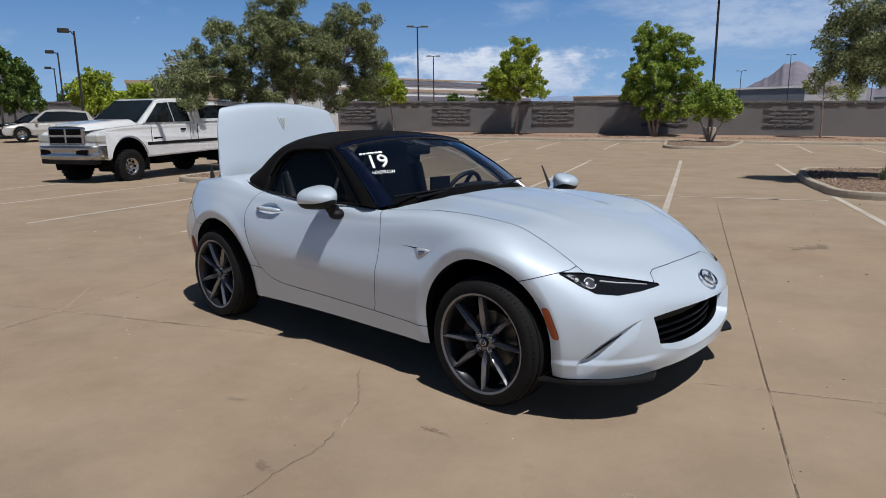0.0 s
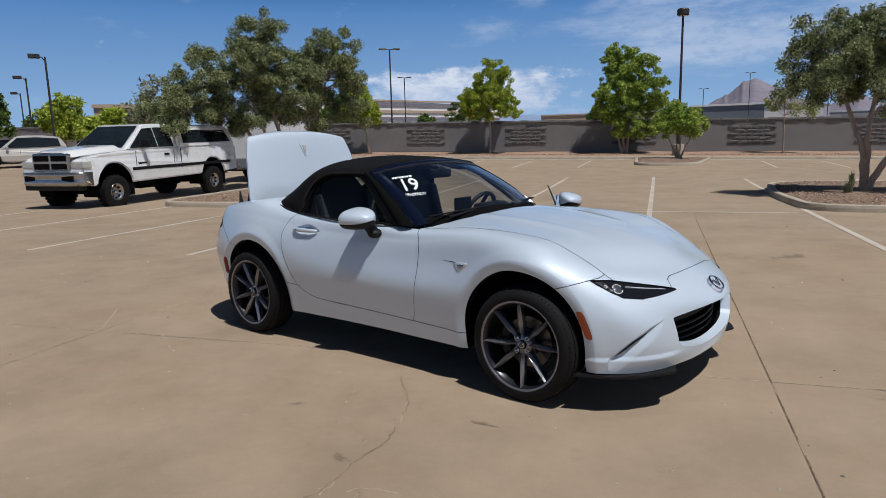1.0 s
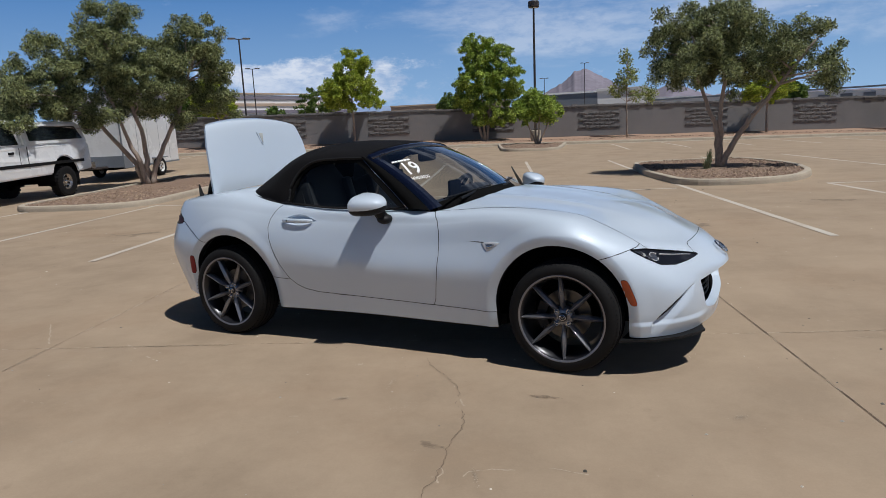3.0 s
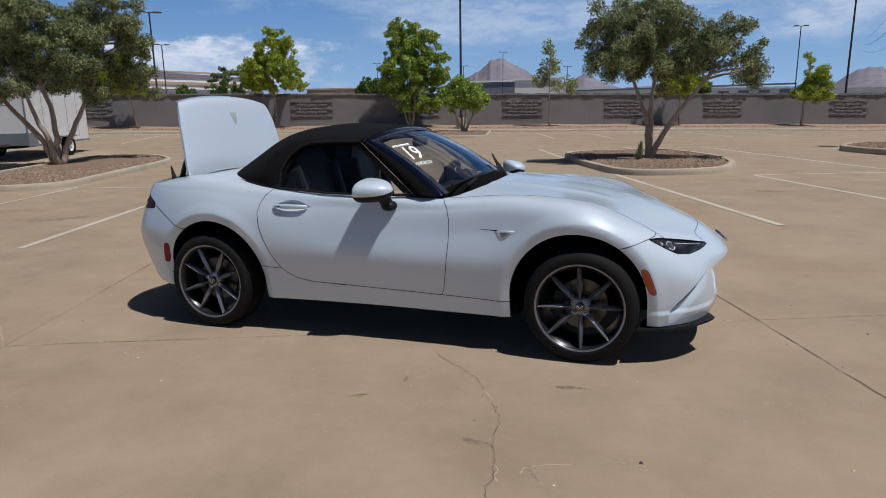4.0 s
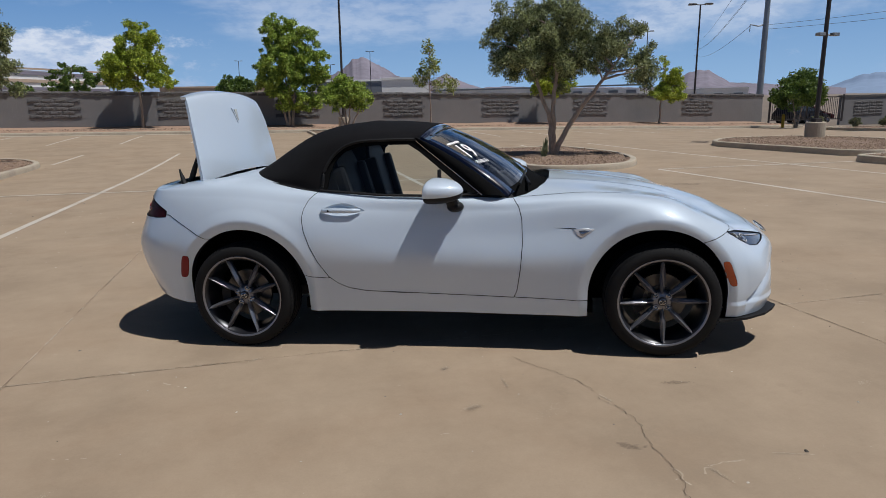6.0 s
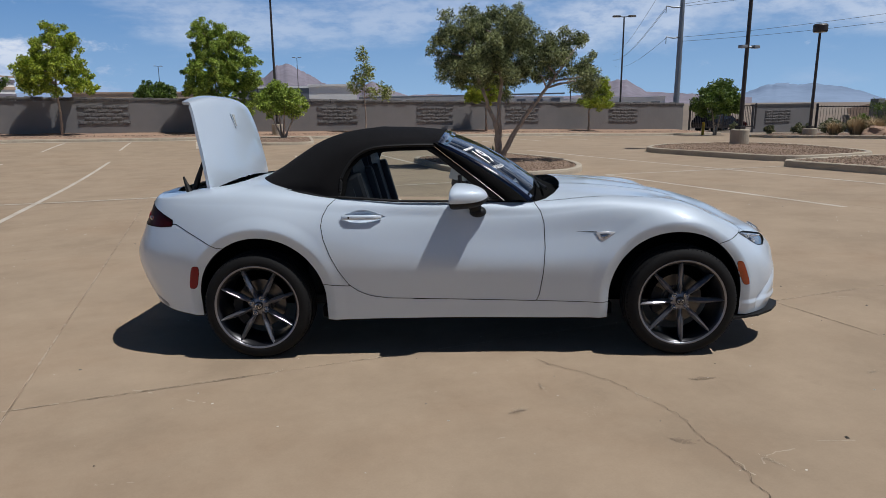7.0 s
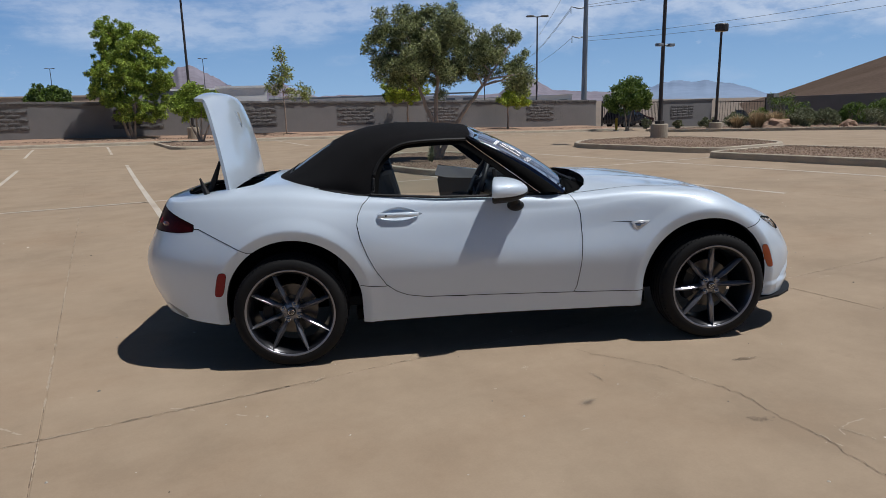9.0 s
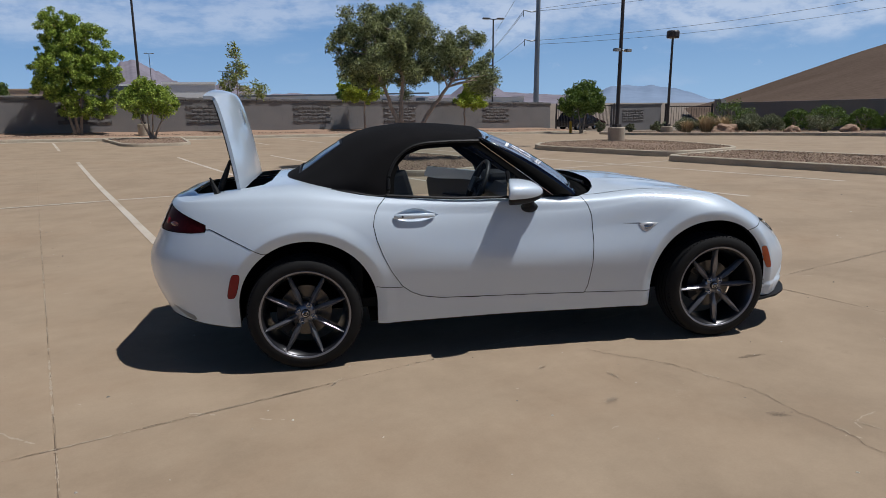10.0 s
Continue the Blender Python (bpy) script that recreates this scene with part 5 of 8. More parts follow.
def lid_point(t, s):
    f = s * (1 - .035 * abs(t) ** 3) * 8
    i = int(min(f, 7.999))
    a = np.array([PROFILE[max(i - 1, 0)], PROFILE[i], PROFILE[i + 1], PROFILE[min(i + 2, 8)]])
    w = weights(np.array(f - i))
    x, z = (w[:, None] * a).sum(0)
    half = np.interp(s, [0, .15, .5, .8, 1.0], [.572, .568, .540, .492, .430])
    return Vector((x - .034 * t * t, half * math.copysign(abs(t) ** 0.93, t), z - .042 * abs(t) ** 2.2 * s ** 2 + .034 * (1 - t * t) * (1 - s) ** 4))


def lid_shell():
    """The lid's outer and inner skins, joined by a crisp rim."""
    shell, n = bmesh.new(), 41
    skins = []
    for off in (.009, -.009):
        rows_ = []
        for s in np.linspace(0, 1, n):
            row = []
            for t in np.linspace(-1, 1, n):
                p = lid_point(t, s)
                du = lid_point(min(t + .01, 1), s) - lid_point(max(t - .01, -1), s)
                dv = lid_point(t, min(s + .01, 1)) - lid_point(t, max(s - .01, 0))
                row.append(shell.verts.new(p + du.cross(dv).normalized() * off))
            rows_.append(row)
        skins.append(rows_)
        for a, c in zip(rows_, rows_[1:]):
            for k in range(n - 1):
                shell.faces.new((a[k], a[k + 1], c[k + 1], c[k]) if off > 0 else (a[k], c[k], c[k + 1], a[k + 1]))
    border = [(0, k) for k in range(n - 1)] + [(k, n - 1) for k in range(n - 1)] + [(n - 1, k) for k in range(n - 1, 0, -1)] + [(k, 0) for k in range(n - 1, 0, -1)]
    for (i, j), (k, m) in zip(border, border[1:] + border[:1]):
        f = shell.faces.new((skins[0][k][m], skins[0][i][j], skins[1][i][j], skins[1][k][m]))
        for e in f.edges:
            if {skins[0][i][j], skins[0][k][m]} == set(e.verts) or {skins[1][i][j], skins[1][k][m]} == set(e.verts):
                e.smooth = False
    return shell


lid = part("boot_lid", lid_shell(), PEARL, car, "raised pearl white boot lid", True)
bm = bmesh.new()
inner = [[bm.verts.new(lid_point(t * .86, .06 + .74 * s) + Vector((-.034, 0, -.004))) for t in np.linspace(-1, 1, 13)] for s in np.linspace(0, 1, 11)]
for a, c in zip(inner, inner[1:]):
    for k in range(12):
        bm.faces.new((a[k], a[k + 1], c[k + 1], c[k]))
part("lid_lining", bm, BLACK_TRIM, lid, smooth=True)
bm = bmesh.new()
prism(bm, [(-.040, 1.352), (.040, 1.352), (.022, 1.30), (.008, 1.258), (-.008, 1.258), (-.022, 1.30)], -.008, .012, "x", pose(-.340, 0, 0) @ Matrix.Translation((0, 0, 1.3)) @ Matrix.Rotation(radians(-13), 4, "Y") @ Matrix.Translation((0, 0, -1.3)))
part("brake_light_housing", bm, PEARL, lid, "high brake light in a pearl white housing")
bm = bmesh.new()
prism(bm, [(-.020, 1.345), (.020, 1.345), (.010, 1.30), (.004, 1.27), (-.004, 1.27), (-.010, 1.30)], .0, .016, "x", pose(-.340, 0, 0) @ Matrix.Translation((0, 0, 1.3)) @ Matrix.Rotation(radians(-13), 4, "Y") @ Matrix.Translation((0, 0, -1.3)))
part("brake_light_lens", bm, LAMP_GLASS, lid)
for side in (-1, 1):
    part("gas_strut", tubed([(-.44, side * .50, .885), (-.40, side * .505, .975), (-.355, side * .51, 1.085)], [.017, .017, .008], 8), BLACK_TRIM, lid)
# boot well and its seal
bm = bmesh.new()
top = [(-.62, -.32), (-.60, -.46), (-.46, -.545), (-.24, -.565), (-.16, -.48), (-.14, 0), (-.16, .48), (-.24, .565), (-.46, .545), (-.60, .46), (-.62, .32)]
a = [bm.verts.new((x, y, .872 + .05 * (x + .6))) for x, y in top]
c = [bm.verts.new((x * .97 - .005, y * .95, .62)) for x, y in top]
for k in range(len(top)):
    bm.faces.new((a[k], a[(k + 1) % len(top)], c[(k + 1) % len(top)], c[k]))
bm.faces.new(c)
part("boot_well", bm, CARPET, car, "dark carpeted boot well")
seal = [(x * .99, y * .98, .886 + .052 * (x + .6)) for x, y in top]
part("boot_seal", tubed(seal + seal[:1], .007, 6), BLACK_TRIM, car)
# stubby aerial on the wing
aerial = part("aerial", tubed([(-.415, -.577, .880), (-.43, -.572, .925), (-.458, -.560, 1.000)], [.026, .016, .005], 8), BLACK_TRIM, car, "short black rubber aerial")
part("aerial_base", boxed(-.415, -.577, .892, .08, .04, .018, None, .006), BLACK_TRIM, aerial)

# ---------------------------------------------------------------- wheels
def make_wheel():
    w = thing("wheel", pose(0, 0, 0), "", "")
    prof = [(.222, -.095), (.232, -.100), (.262, -.102), (.283, -.092), (.295, -.075), (.2985, -.04), (.300, 0), (.2985, .04), (.295, .075), (.283, .092), (.262, .102), (.236, .1005), (.226, .095)]
    bm = bmesh.new()
    lathe(bm, prof, 72)
    for f in bm.faces:
        f.smooth = True
    part("tyre", bm, RUBBER, w, "black low-profile tyre")
    bm = bmesh.new()
    for row in (-.052, -.018, .018, .052):
        tube(bm, [(.2985 * math.cos(a), row, .2985 * math.sin(a)) for a in np.linspace(0, 2 * math.pi, 61)], .0032, 4, False)
    for k in range(80):
        a = 2 * math.pi * k / 80
        m = Matrix.Rotation(-a, 4, "Y")
        for t in (-1, 1):
            box(bm, .2912, t * .081, 0, .005, .018, .0018, m)
    part("tread_groove", bm, GAP, w)
    bm = bmesh.new()
    lathe(bm, [(.216, -.09), (.210, -.06), (.206, .03), (.216, .070), (.233, .083), (.2365, .094), (.229, .099), (.219, .090), (.209, .072), (.200, .045), (.196, -.08)], 72)
    part("rim_barrel", bm, RIM_DARK, w, "dark alloy rim", True)
    bm = bmesh.new()
    lathe(bm, [(.2365, .094), (.2365, .0990), (.2330, .1005), (.2255, .0980), (.2210, .086), (.2230, .080)], 72)
    part("rim_lip", bm, RIM, w, "", True)
    for k in range(8):
        bm = bmesh.new()
        a = 2 * math.pi * k / 8 + (0.035 if k % 2 else -0.035)
        m = Matrix.Rotation(-a, 4, "Y")
        rs = (.040, .070, .105, .150, .195, .2235)
        half = (.0095, .0105, .0150, .0135, .0100, .0065)
        ridge = (.062, .074, .084, .089, .0925, .0945)
        rings = []
        for r, h, t in zip(rs, half, ridge):
            rings.append([bm.verts.new(m @ Vector(q)) for q in ((r, t - .046, -h * .8), (r, t - .016, -h), (r, t, -h * .06), (r, t, h * .06), (r, t - .016, h), (r, t - .046, h * .8))])
        for r0, r1 in zip(rings, rings[1:]):
            for j in range(6):
                bm.faces.new((r0[j], r0[(j + 1) % 6], r1[(j + 1) % 6], r1[j]))
        bm.faces.new(rings[0])
        bm.faces.new(rings[-1][::-1])
        bmesh.ops.recalc_face_normals(bm, faces=bm.faces)
        part("spoke", bm, RIM, w)
    bm = bmesh.new()
    lathe(bm, [(.056, .02), (.054, .046), (.046, .055), (.024, .058)], 32)
    hub = part("hub", bm, RIM, w, "", True)
    bm = bmesh.new()
    lathe(bm, [(.0245, .050), (.0245, .064), (.0225, .068), (.018, .069), (.0, .069)], 28)
    part("centre_cap", bm, RIM_DARK, hub, "dark centre cap")
    bm = bmesh.new()
    tube(bm, [(.0165 * math.cos(a), .070, .0135 * math.sin(a)) for a in np.linspace(0, 2 * math.pi, 21)], .0022, 5, False)
    tube(bm, [(x, .070, z) for x, z in ((-.016, .004), (-.008, .006), (0, -.007), (.008, .006), (.016, .004))], .0022, 5)
    part("cap_emblem", bm, CHROME, hub)
    for k in range(4):
        a = math.pi / 4 + math.pi / 2 * k
        bm = bmesh.new()
        lathe(bm, [(.0155, .040), (.0155, .064), (.0130, .067), (.0120, .058), (.0085, .058), (.0080, .069), (.0, .071)], 14, "y", Matrix.Translation((.0455 * math.cos(a), 0, .0455 * math.sin(a))))
        part("wheel_nut", bm, RIM_BRIGHT, hub, "", True)
    bm = bmesh.new()
    lathe(bm, [(.0, .0), (.135, .0), (.135, .022), (.07, .022), (.07, .035), (.0, .035)], 40, "y", Matrix.Translation((0, -.03, 0)))
    part("brake_disc", bm, DISC, w, "steel brake disc")
    bm = bmesh.new()
    arc = [(r * math.cos(a), r * math.sin(a)) for r, way in ((.150, 1), (.098, -1)) for a in np.linspace(-.55 * way, .55 * way, 9)]
    prism(bm, arc, -.03, .03, "y")
    part("brake_caliper", bm, BLACK_TRIM, w)
    return w


first_wheel = make_wheel()
for key in ("label", "category"):
    if key in first_wheel:
        del first_wheel[key]
for k, (x, side, spin) in enumerate(((2.31, -1, 0), (0, -1, 18), (2.31, 1, 30), (0, 1, 70))):
    wh = first_wheel if k == 0 else copy_thing(first_wheel, Matrix())
    wh.parent = car
    wh.matrix_basis = Matrix.Translation((x, side * .745, .298)) @ Matrix.Rotation(radians(180) if side < 0 else 0, 4, "Z") @ Matrix.Rotation(radians(spin), 4, "Y")

# ---------------------------------------------------------------- mirrors, handles
def mirror_shell(side, drop, k):
    """A blunt housing: flat at the glass, rounded forward, full inboard and tapered outboard."""
    bm = bmesh.new()
    rings = []
    for f in (0.0, .04, .15, .3, .45, .6, .74, .86, .95, .995):
        s = (1 - f ** 2.5) ** .52 * k * (.94 if f == 0 else 1)
        ring = []
        for a in np.linspace(0, 2 * math.pi, 33)[:-1]:
            c, d = math.cos(a), math.sin(a)
            e = 2 / (3.2 - .7 * c)
            o = math.copysign(abs(c) ** e, c) * s
            h = math.copysign(abs(d) ** (2 / 2.7), d) * s
            taper = 1 - .30 * max(0.0, (o + 1) / 2) ** 1.6
            ring.append(bm.verts.new((1.112 + .162 * f - .022 * (o + 1) * (1 - f), side * (.820 + .094 * o), .8955 - drop - .006 * (o + 1) + .0680 * h * taper)))
        rings.append(ring)
    for p, q in zip(rings, rings[1:]):
        for n in range(32):
            bm.faces.new((p[n], p[(n + 1) % 32], q[(n + 1) % 32], q[n]))
    bm.faces.new(rings[0])
    bm.faces.new(rings[-1])
    bmesh.ops.recalc_face_normals(bm, faces=bm.faces)
    return bm


def mirror_at(parent, side):
    shell = part("mirror_housing", mirror_shell(side, 0, 1), PEARL, parent, "pearl white door mirror", True)
    part("mirror_underside", mirror_shell(side, .010, .955), BLACK_TRIM, shell, "black lower shell", True)
    bm = bmesh.new()
    bmesh.ops.create_uvsphere(bm, u_segments=20, v_segments=12, radius=1.0)
    for v in bm.verts:
        v.co = Vector((1.222 + v.co.x * .046, side * (.752 + v.co.y * .050), .796 + v.co.z * .030))
    part("mirror_foot", bm, BLACK_TRIM, shell, "black mirror foot", True)
    part("mirror_stem", tubed([(1.215, side * .755, .80), (1.20, side * .79, .85)], [.036, .032], 10), BLACK_TRIM, shell)
    bm = bmesh.new()
    prism(bm, [(.745, .868), (.80, .845), (.88, .850), (.892, .885), (.86, .925), (.76, .935)], 1.100, 1.106, "x")
    for v in bm.verts:
        v.co.y *= side
    part("mirror_glass", bm, CHROME, shell)


def handle_at(parent, side):
    bm = bmesh.new()
    cx, cz = .595, .782
    loops = []
    for f, h in ((1.02, -.001), (.93, -.006), (.78, -.011), (.55, -.014), (.25, -.015)):
        loops.append([bm.verts.new((cx + (x - cx) * f, side * (flank(cx + (x - cx) * max(f, .9), cz + (z - cz) * max(f, 1.15)) + h), cz + (z - cz) * f)) for x, z in DISH])
    n = len(DISH)
    for p, q in zip(loops, loops[1:]):
        for k in range(n):
            bm.faces.new((p[k], p[(k + 1) % n], q[(k + 1) % n], q[k]))
    bm.faces.new(loops[-1])
    bmesh.ops.recalc_face_normals(bm, faces=bm.faces)
    part("handle_recess", bm, PEARL, parent, "recessed dish behind the handle", True)
    pts = [(.482, .780), (.50, .782), (.54, .783), (.60, .782), (.66, .780), (.698, .779)]
    bm = bmesh.new()
    rings = []
    for (x, z), h, w in zip(pts, (.008, .017, .024, .026, .024, .012), (.009, .0135, .0145, .0135, .0135, .009)):
        y = flank(x, z)
        rings.append([bm.verts.new((x, side * (y + h + w * .75 * math.cos(a)), z + w * math.sin(a))) for a in np.linspace(0, 2 * math.pi, 11)[:-1]])
    for p, q in zip(rings, rings[1:]):
        for k in range(10):
            bm.faces.new((p[k], p[(k + 1) % 10], q[(k + 1) % 10], q[k]))
    bm.faces.new(rings[0])
    bm.faces.new(rings[-1])
    bmesh.ops.recalc_face_normals(bm, faces=bm.faces)
    part("door_handle", bm, PEARL, parent, "pearl white pull handle", True)
    y = flank(.525, .783)
    part("key_lock", tubed([(.525, side * (y + .02), .783), (.525, side * (y + .034), .783)], .0055, 10), BLACK_TRIM, parent)


mirror_at(near_door, -1)
handle_at(near_door, -1)
mirror_at(open_door, 1)
handle_at(open_door, 1)
# inside of the open door: trim card, armrest, glass in its run
bm = bmesh.new()
prism(bm, [(.47, .83), (.42, .74), (.45, .60), (.52, .44), (.64, .36), (1.50, .33), (1.53, .60), (1.50, .80), (1.40, .84)], .715, .750, "y")
part("door_card", bm, SEAT, open_door, "black door trim card")
bm = bmesh.new()
prism(bm, [(.47, .875), (.42, .80), (.43, .785), (.62, .775), (.95, .792), (1.30, .785), (1.48, .79), (1.46, .862)], .690, .735, "y")
part("door_top_trim", bm, PEARL, open_door, "pearl white painted door top")
part("armrest", boxed(.95, .695, .62, .55, .06, .06, None, .02), SEAT, open_door)
bm = bmesh.new()
prism(bm, [(1.105, .845), (1.098, 1.005), (1.120, 1.010), (1.150, .965), (1.33, .852)], .0, .010, "y")
for v in bm.verts:
    v.co.y += .700 - (v.co.z - .86) * .44
part("door_sail", bm, BLACK_TRIM, open_door, "black corner sail, window wound down")
part("window_rail", tubed([(.46, .712, .872), (1.33, .705, .852)], .009, 6), BLACK_TRIM, open_door)

# ---------------------------------------------------------------- cabin
part("cabin_floor", boxed(1.05, 0, .30, 1.7, 1.36, .05), CARPET, car)
part("rear_bulkhead", boxed(.28, 0, .60, .06, 1.30, .60, None, .02), CARPET, car)
part("firewall", boxed(1.86, 0, .52, .06, 1.30, .50), CARPET, car)
bm = bmesh.new()
prism(bm, [(1.24, .62), (1.22, .78), (1.27, .845), (1.45, .850), (1.52, .78), (1.52, .45), (1.38, .45)], -.60, .60, "y")
dash = part("dashboard", bm, SEAT, car, "black dashboard")
box(bm := bmesh.new(), 1.30, .37, .865, .14, .30, .07, None, .03)
part("instrument_hood", bm, SEAT, dash)
part("display_screen", boxed(1.335, -.02, .915, .02, .17, .10, pose(0, 0, 0), .006), BLACK_TRIM, dash)
part("centre_tunnel", boxed(.95, 0, .43, .95, .20, .24, None, .04), SEAT, car)
part("gear_lever", tubed([(1.10, 0, .54), (1.085, 0, .66)], [.018, .022], 8), BLACK_TRIM, car)
steer_m = Matrix.Translation((1.175, .37, .80)) @ Matrix.Rotation(radians(-66), 4, "Y")
bm = bmesh.new()
tube(bm, [steer_m @ Vector((.178 * math.cos(a), .178 * math.sin(a), 0)) for a in np.linspace(0, 2 * math.pi, 41)], .016, 8, False)
wheel_rim = part("steering_wheel", bm, SEAT, car, "black leather steering wheel", True)
bm = bmesh.new()
for a in (0.15, math.pi - .15, 4.3, 5.1):
    tube(bm, [steer_m @ Vector((.03 * math.cos(a), .03 * math.sin(a), .02)), steer_m @ Vector((.175 * math.cos(a), .175 * math.sin(a), 0))], .014, 6)
box(bm, 0, 0, .02, .11, .12, .04, steer_m, .015)
part("steering_hub", bm, BLACK_TRIM, wheel_rim)
part("steering_column", tubed([(1.19, .37, .79), (1.34, .37, .72)], .035, 8), BLACK_TRIM, wheel_rim)
for side in (-1, 1):
    seat = part("seat_base", boxed(.80, side * .37, .47, .52, .48, .17, None, .05), SEAT, car, "black leather bucket seat")
    bm = bmesh.new()
    back = Matrix.Translation((.595, side * .37, .50)) @ Matrix.Rotation(radians(-15), 4, "Y") @ Matrix.Diagonal((1, 1, 1.07, 1))
    prism(bm, [(-.25, .0), (-.265, .30), (-.245, .47), (-.175, .555), (-.150, .60), (-.10, .635), (.10, .635), (.150, .60), (.175, .555), (.245, .47), (.265, .30), (.25, 0)], -.075, .065, "x", back)
    bmesh.ops.bevel(bm, geom=bm.edges[:], offset=.022, segments=2, affect="EDGES")
    part("backrest", bm, SEAT, seat)
    for s in (-1, 1):
        part("side_bolster", boxed(.06, s * .215, .25, .10, .07, .44, back, .025), SEAT, seat)
    # the roll hoop behind
    part("roll_hoop", tubed([(.33, side * .37 - .15, .80), (.32, side * .37 - .13, .95), (.32, side * .37, .99), (.32, side * .37 + .13, .95), (.33, side * .37 + .15, .80)], .022, 8), BLACK_TRIM, car)
    part("seat_belt", tubed([(.45, side * .62, .95), (.50, side * .60, .70), (.60, side * .60, .45)], .012, 4), BLACK_TRIM, seat)
    part("sun_visor", boxed(1.00, side * .30, 1.165, .13, .36, .015, None, .006), SEAT, car)
mir = part("rear_view_mirror", boxed(1.125, 0, 1.125, .035, .22, .065, None, .02), BLACK_TRIM, car, "black interior mirror")
part("mirror_stalk", tubed([(1.13, 0, 1.14), (1.10, 0, 1.185)], .010, 6), BLACK_TRIM, mir)


# ---------------------------------------------------------------- writing on the windscreen
def lettering(text, t0, s0, wide, tall, lean_, drop, material, parent, name):
    """Chalked figures laid on the sloping glass; t runs across, s up the glass."""
    curve = bpy.data.curves.new(name, "FONT")
    curve.body, curve.size, curve.extrude, curve.resolution_u, curve.offset = text, 1.0, 0.0, 3, 0.012
    tmp = new(name, curve)
    bpy.context.view_layer.update()
    me = bpy.data.meshes.new_from_object(tmp.evaluated_get(bpy.context.evaluated_depsgraph_get()))
    bpy.data.objects.remove(tmp)
    bm = bmesh.new()
    bm.from_mesh(me)
    bmesh.ops.triangulate(bm, faces=bm.faces[:])
    for v in bm.verts:
        v.co = screen_point(t0 - v.co.x * wide - v.co.y * lean_, s0 + v.co.y * tall - v.co.x * drop, .004)
    bpy.data.meshes.remove(me)
    return part(name, bm, material, parent)


lettering("19", .868, .520, .235, .29, .115, .042, DECAL, screen, "window_number")
lettering("HENDERSON", .885, .424, .0395, .062, .030, .0080, DECAL, screen, "window_word")
bm = bmesh.new()
for k in range(6):
    a, q = .838 - .046 * k, .752 - .0065 * k
    vs = [bm.verts.new(screen_point(t, z, .004)) for t, z in ((a, q), (a - .040, q - .005), (a - .048, q + .023), (a - .008, q + .028))]
    bm.faces.new(vs)
part("window_bars", bm, DECAL, screen)

# ---------------------------------------------------------------- boundary wall with split-face panels
def wall_base(x):
    return 0.663 - 0.0211 * x


WALL_H = 1.89
wall_north = thing("wall_north", WALL, "grey concrete block boundary wall with rough split-face panels", "wall", kind="structure")


def leaning_box(bm, x0, x1, y0, y1, lo, hi, base):
    """A block whose bed follows the wall's fall."""
    vs = [bm.verts.new((x, y, base(x) + z)) for x in (x0, x1) for y in (y0, y1) for z in (lo, hi)]
    for f in ((0, 1, 3, 2), (4, 6, 7, 5), (0, 4, 5, 1), (2, 3, 7, 6), (0, 2, 6, 4), (1, 5, 7, 3)):
        bm.faces.new([vs[k] for k in f])
    return bm


PANELS = [(6.305 + 6.552 * k, 2.61) for k in range(-5, 3)] + [(27.95, 2.61)]
for k, x in enumerate(np.arange(-60, 34.8, 2.0)):
    part("wall_section", leaning_box(bmesh.new(), x, min(x + 2.0, 34.9) - .006, 35.21, 35.42, -.35, WALL_H - .21, wall_base), BLOCK, wall_north)
# the plain blocks' courses stand a hair proud, joints recessed; joined, as they are too many to count
rnd = random.Random(4)
verts, faces = [], []


def add_block(x0, x1, y, z0, z1):
    k = len(verts)
    for x in (x0, x1):
        for z in (z0, z1):
            verts.append((x, y, wall_base(x) + z))
            verts.append((x, y + .02, wall_base(x) + z))
    for f in ((0, 2, 6, 4), (0, 4, 5, 1), (2, 3, 7, 6), (0, 1, 3, 2), (4, 6, 7, 5)):
        faces.append(tuple(k + i for i in f))


for course in range(8):
    z0 = course * .21
    x = -33.0 + (.21 if course % 2 else 0)
    while x < 34.4:
        mid = x + .21
        hidden = any(a - .05 < mid < a + w + .05 and .40 < z0 + .1 < 1.48 for a, w in PANELS)
        if not hidden:
            add_block(x + .003, x + .417, 35.205 + rnd.uniform(-.0015, .0015), z0 + .003, z0 + .207)
        x += .42
block_face = tagged(under(data_mesh("block_course", verts, faces, BLOCK), wall_north), "smooth grey block courses", kind="stuff")


def rough_block(w, h, d, seed):
    """A broken-faced block, its front uneven."""
    r = random.Random(seed)
    nx_, nz_ = 7, 4
    vs = []
    for j in range(nz_):
        for i in range(nx_):
            e = 0.30 if i in (0, nx_ - 1) or j in (0, nz_ - 1) else 1.0
            vs.append(((i / (nx_ - 1) - .5) * w, -d * e * r.uniform(.35, 1.0) - .004, (j / (nz_ - 1) - .5) * h))
    fs = [(j * nx_ + i, j * nx_ + i + 1, (j + 1) * nx_ + i + 1, (j + 1) * nx_ + i) for j in range(nz_ - 1) for i in range(nx_ - 1)]
    me = bpy.data.meshes.new("split_block")
    me.from_pydata(vs, [], fs)
    me.materials.append(SPLIT)
    return me


BLOCK_MESHES = [rough_block(.65, .209, .048, s) for s in range(10)]
for a, w in PANELS:
    n = int(round(w / .65))
    for row in range(5):
        for i in range(n + (row % 2)):
            cx = a + (i + .5 - .5 * (row % 2)) * w / n
            if cx < a + .05 or cx > a + w - .05:
                continue
            b = new("split_block", BLOCK_MESHES[rnd.randrange(10)])
            b.parent = wall_north
            b.location = (cx, 35.19, wall_base(cx) + .525 + .21 * row)
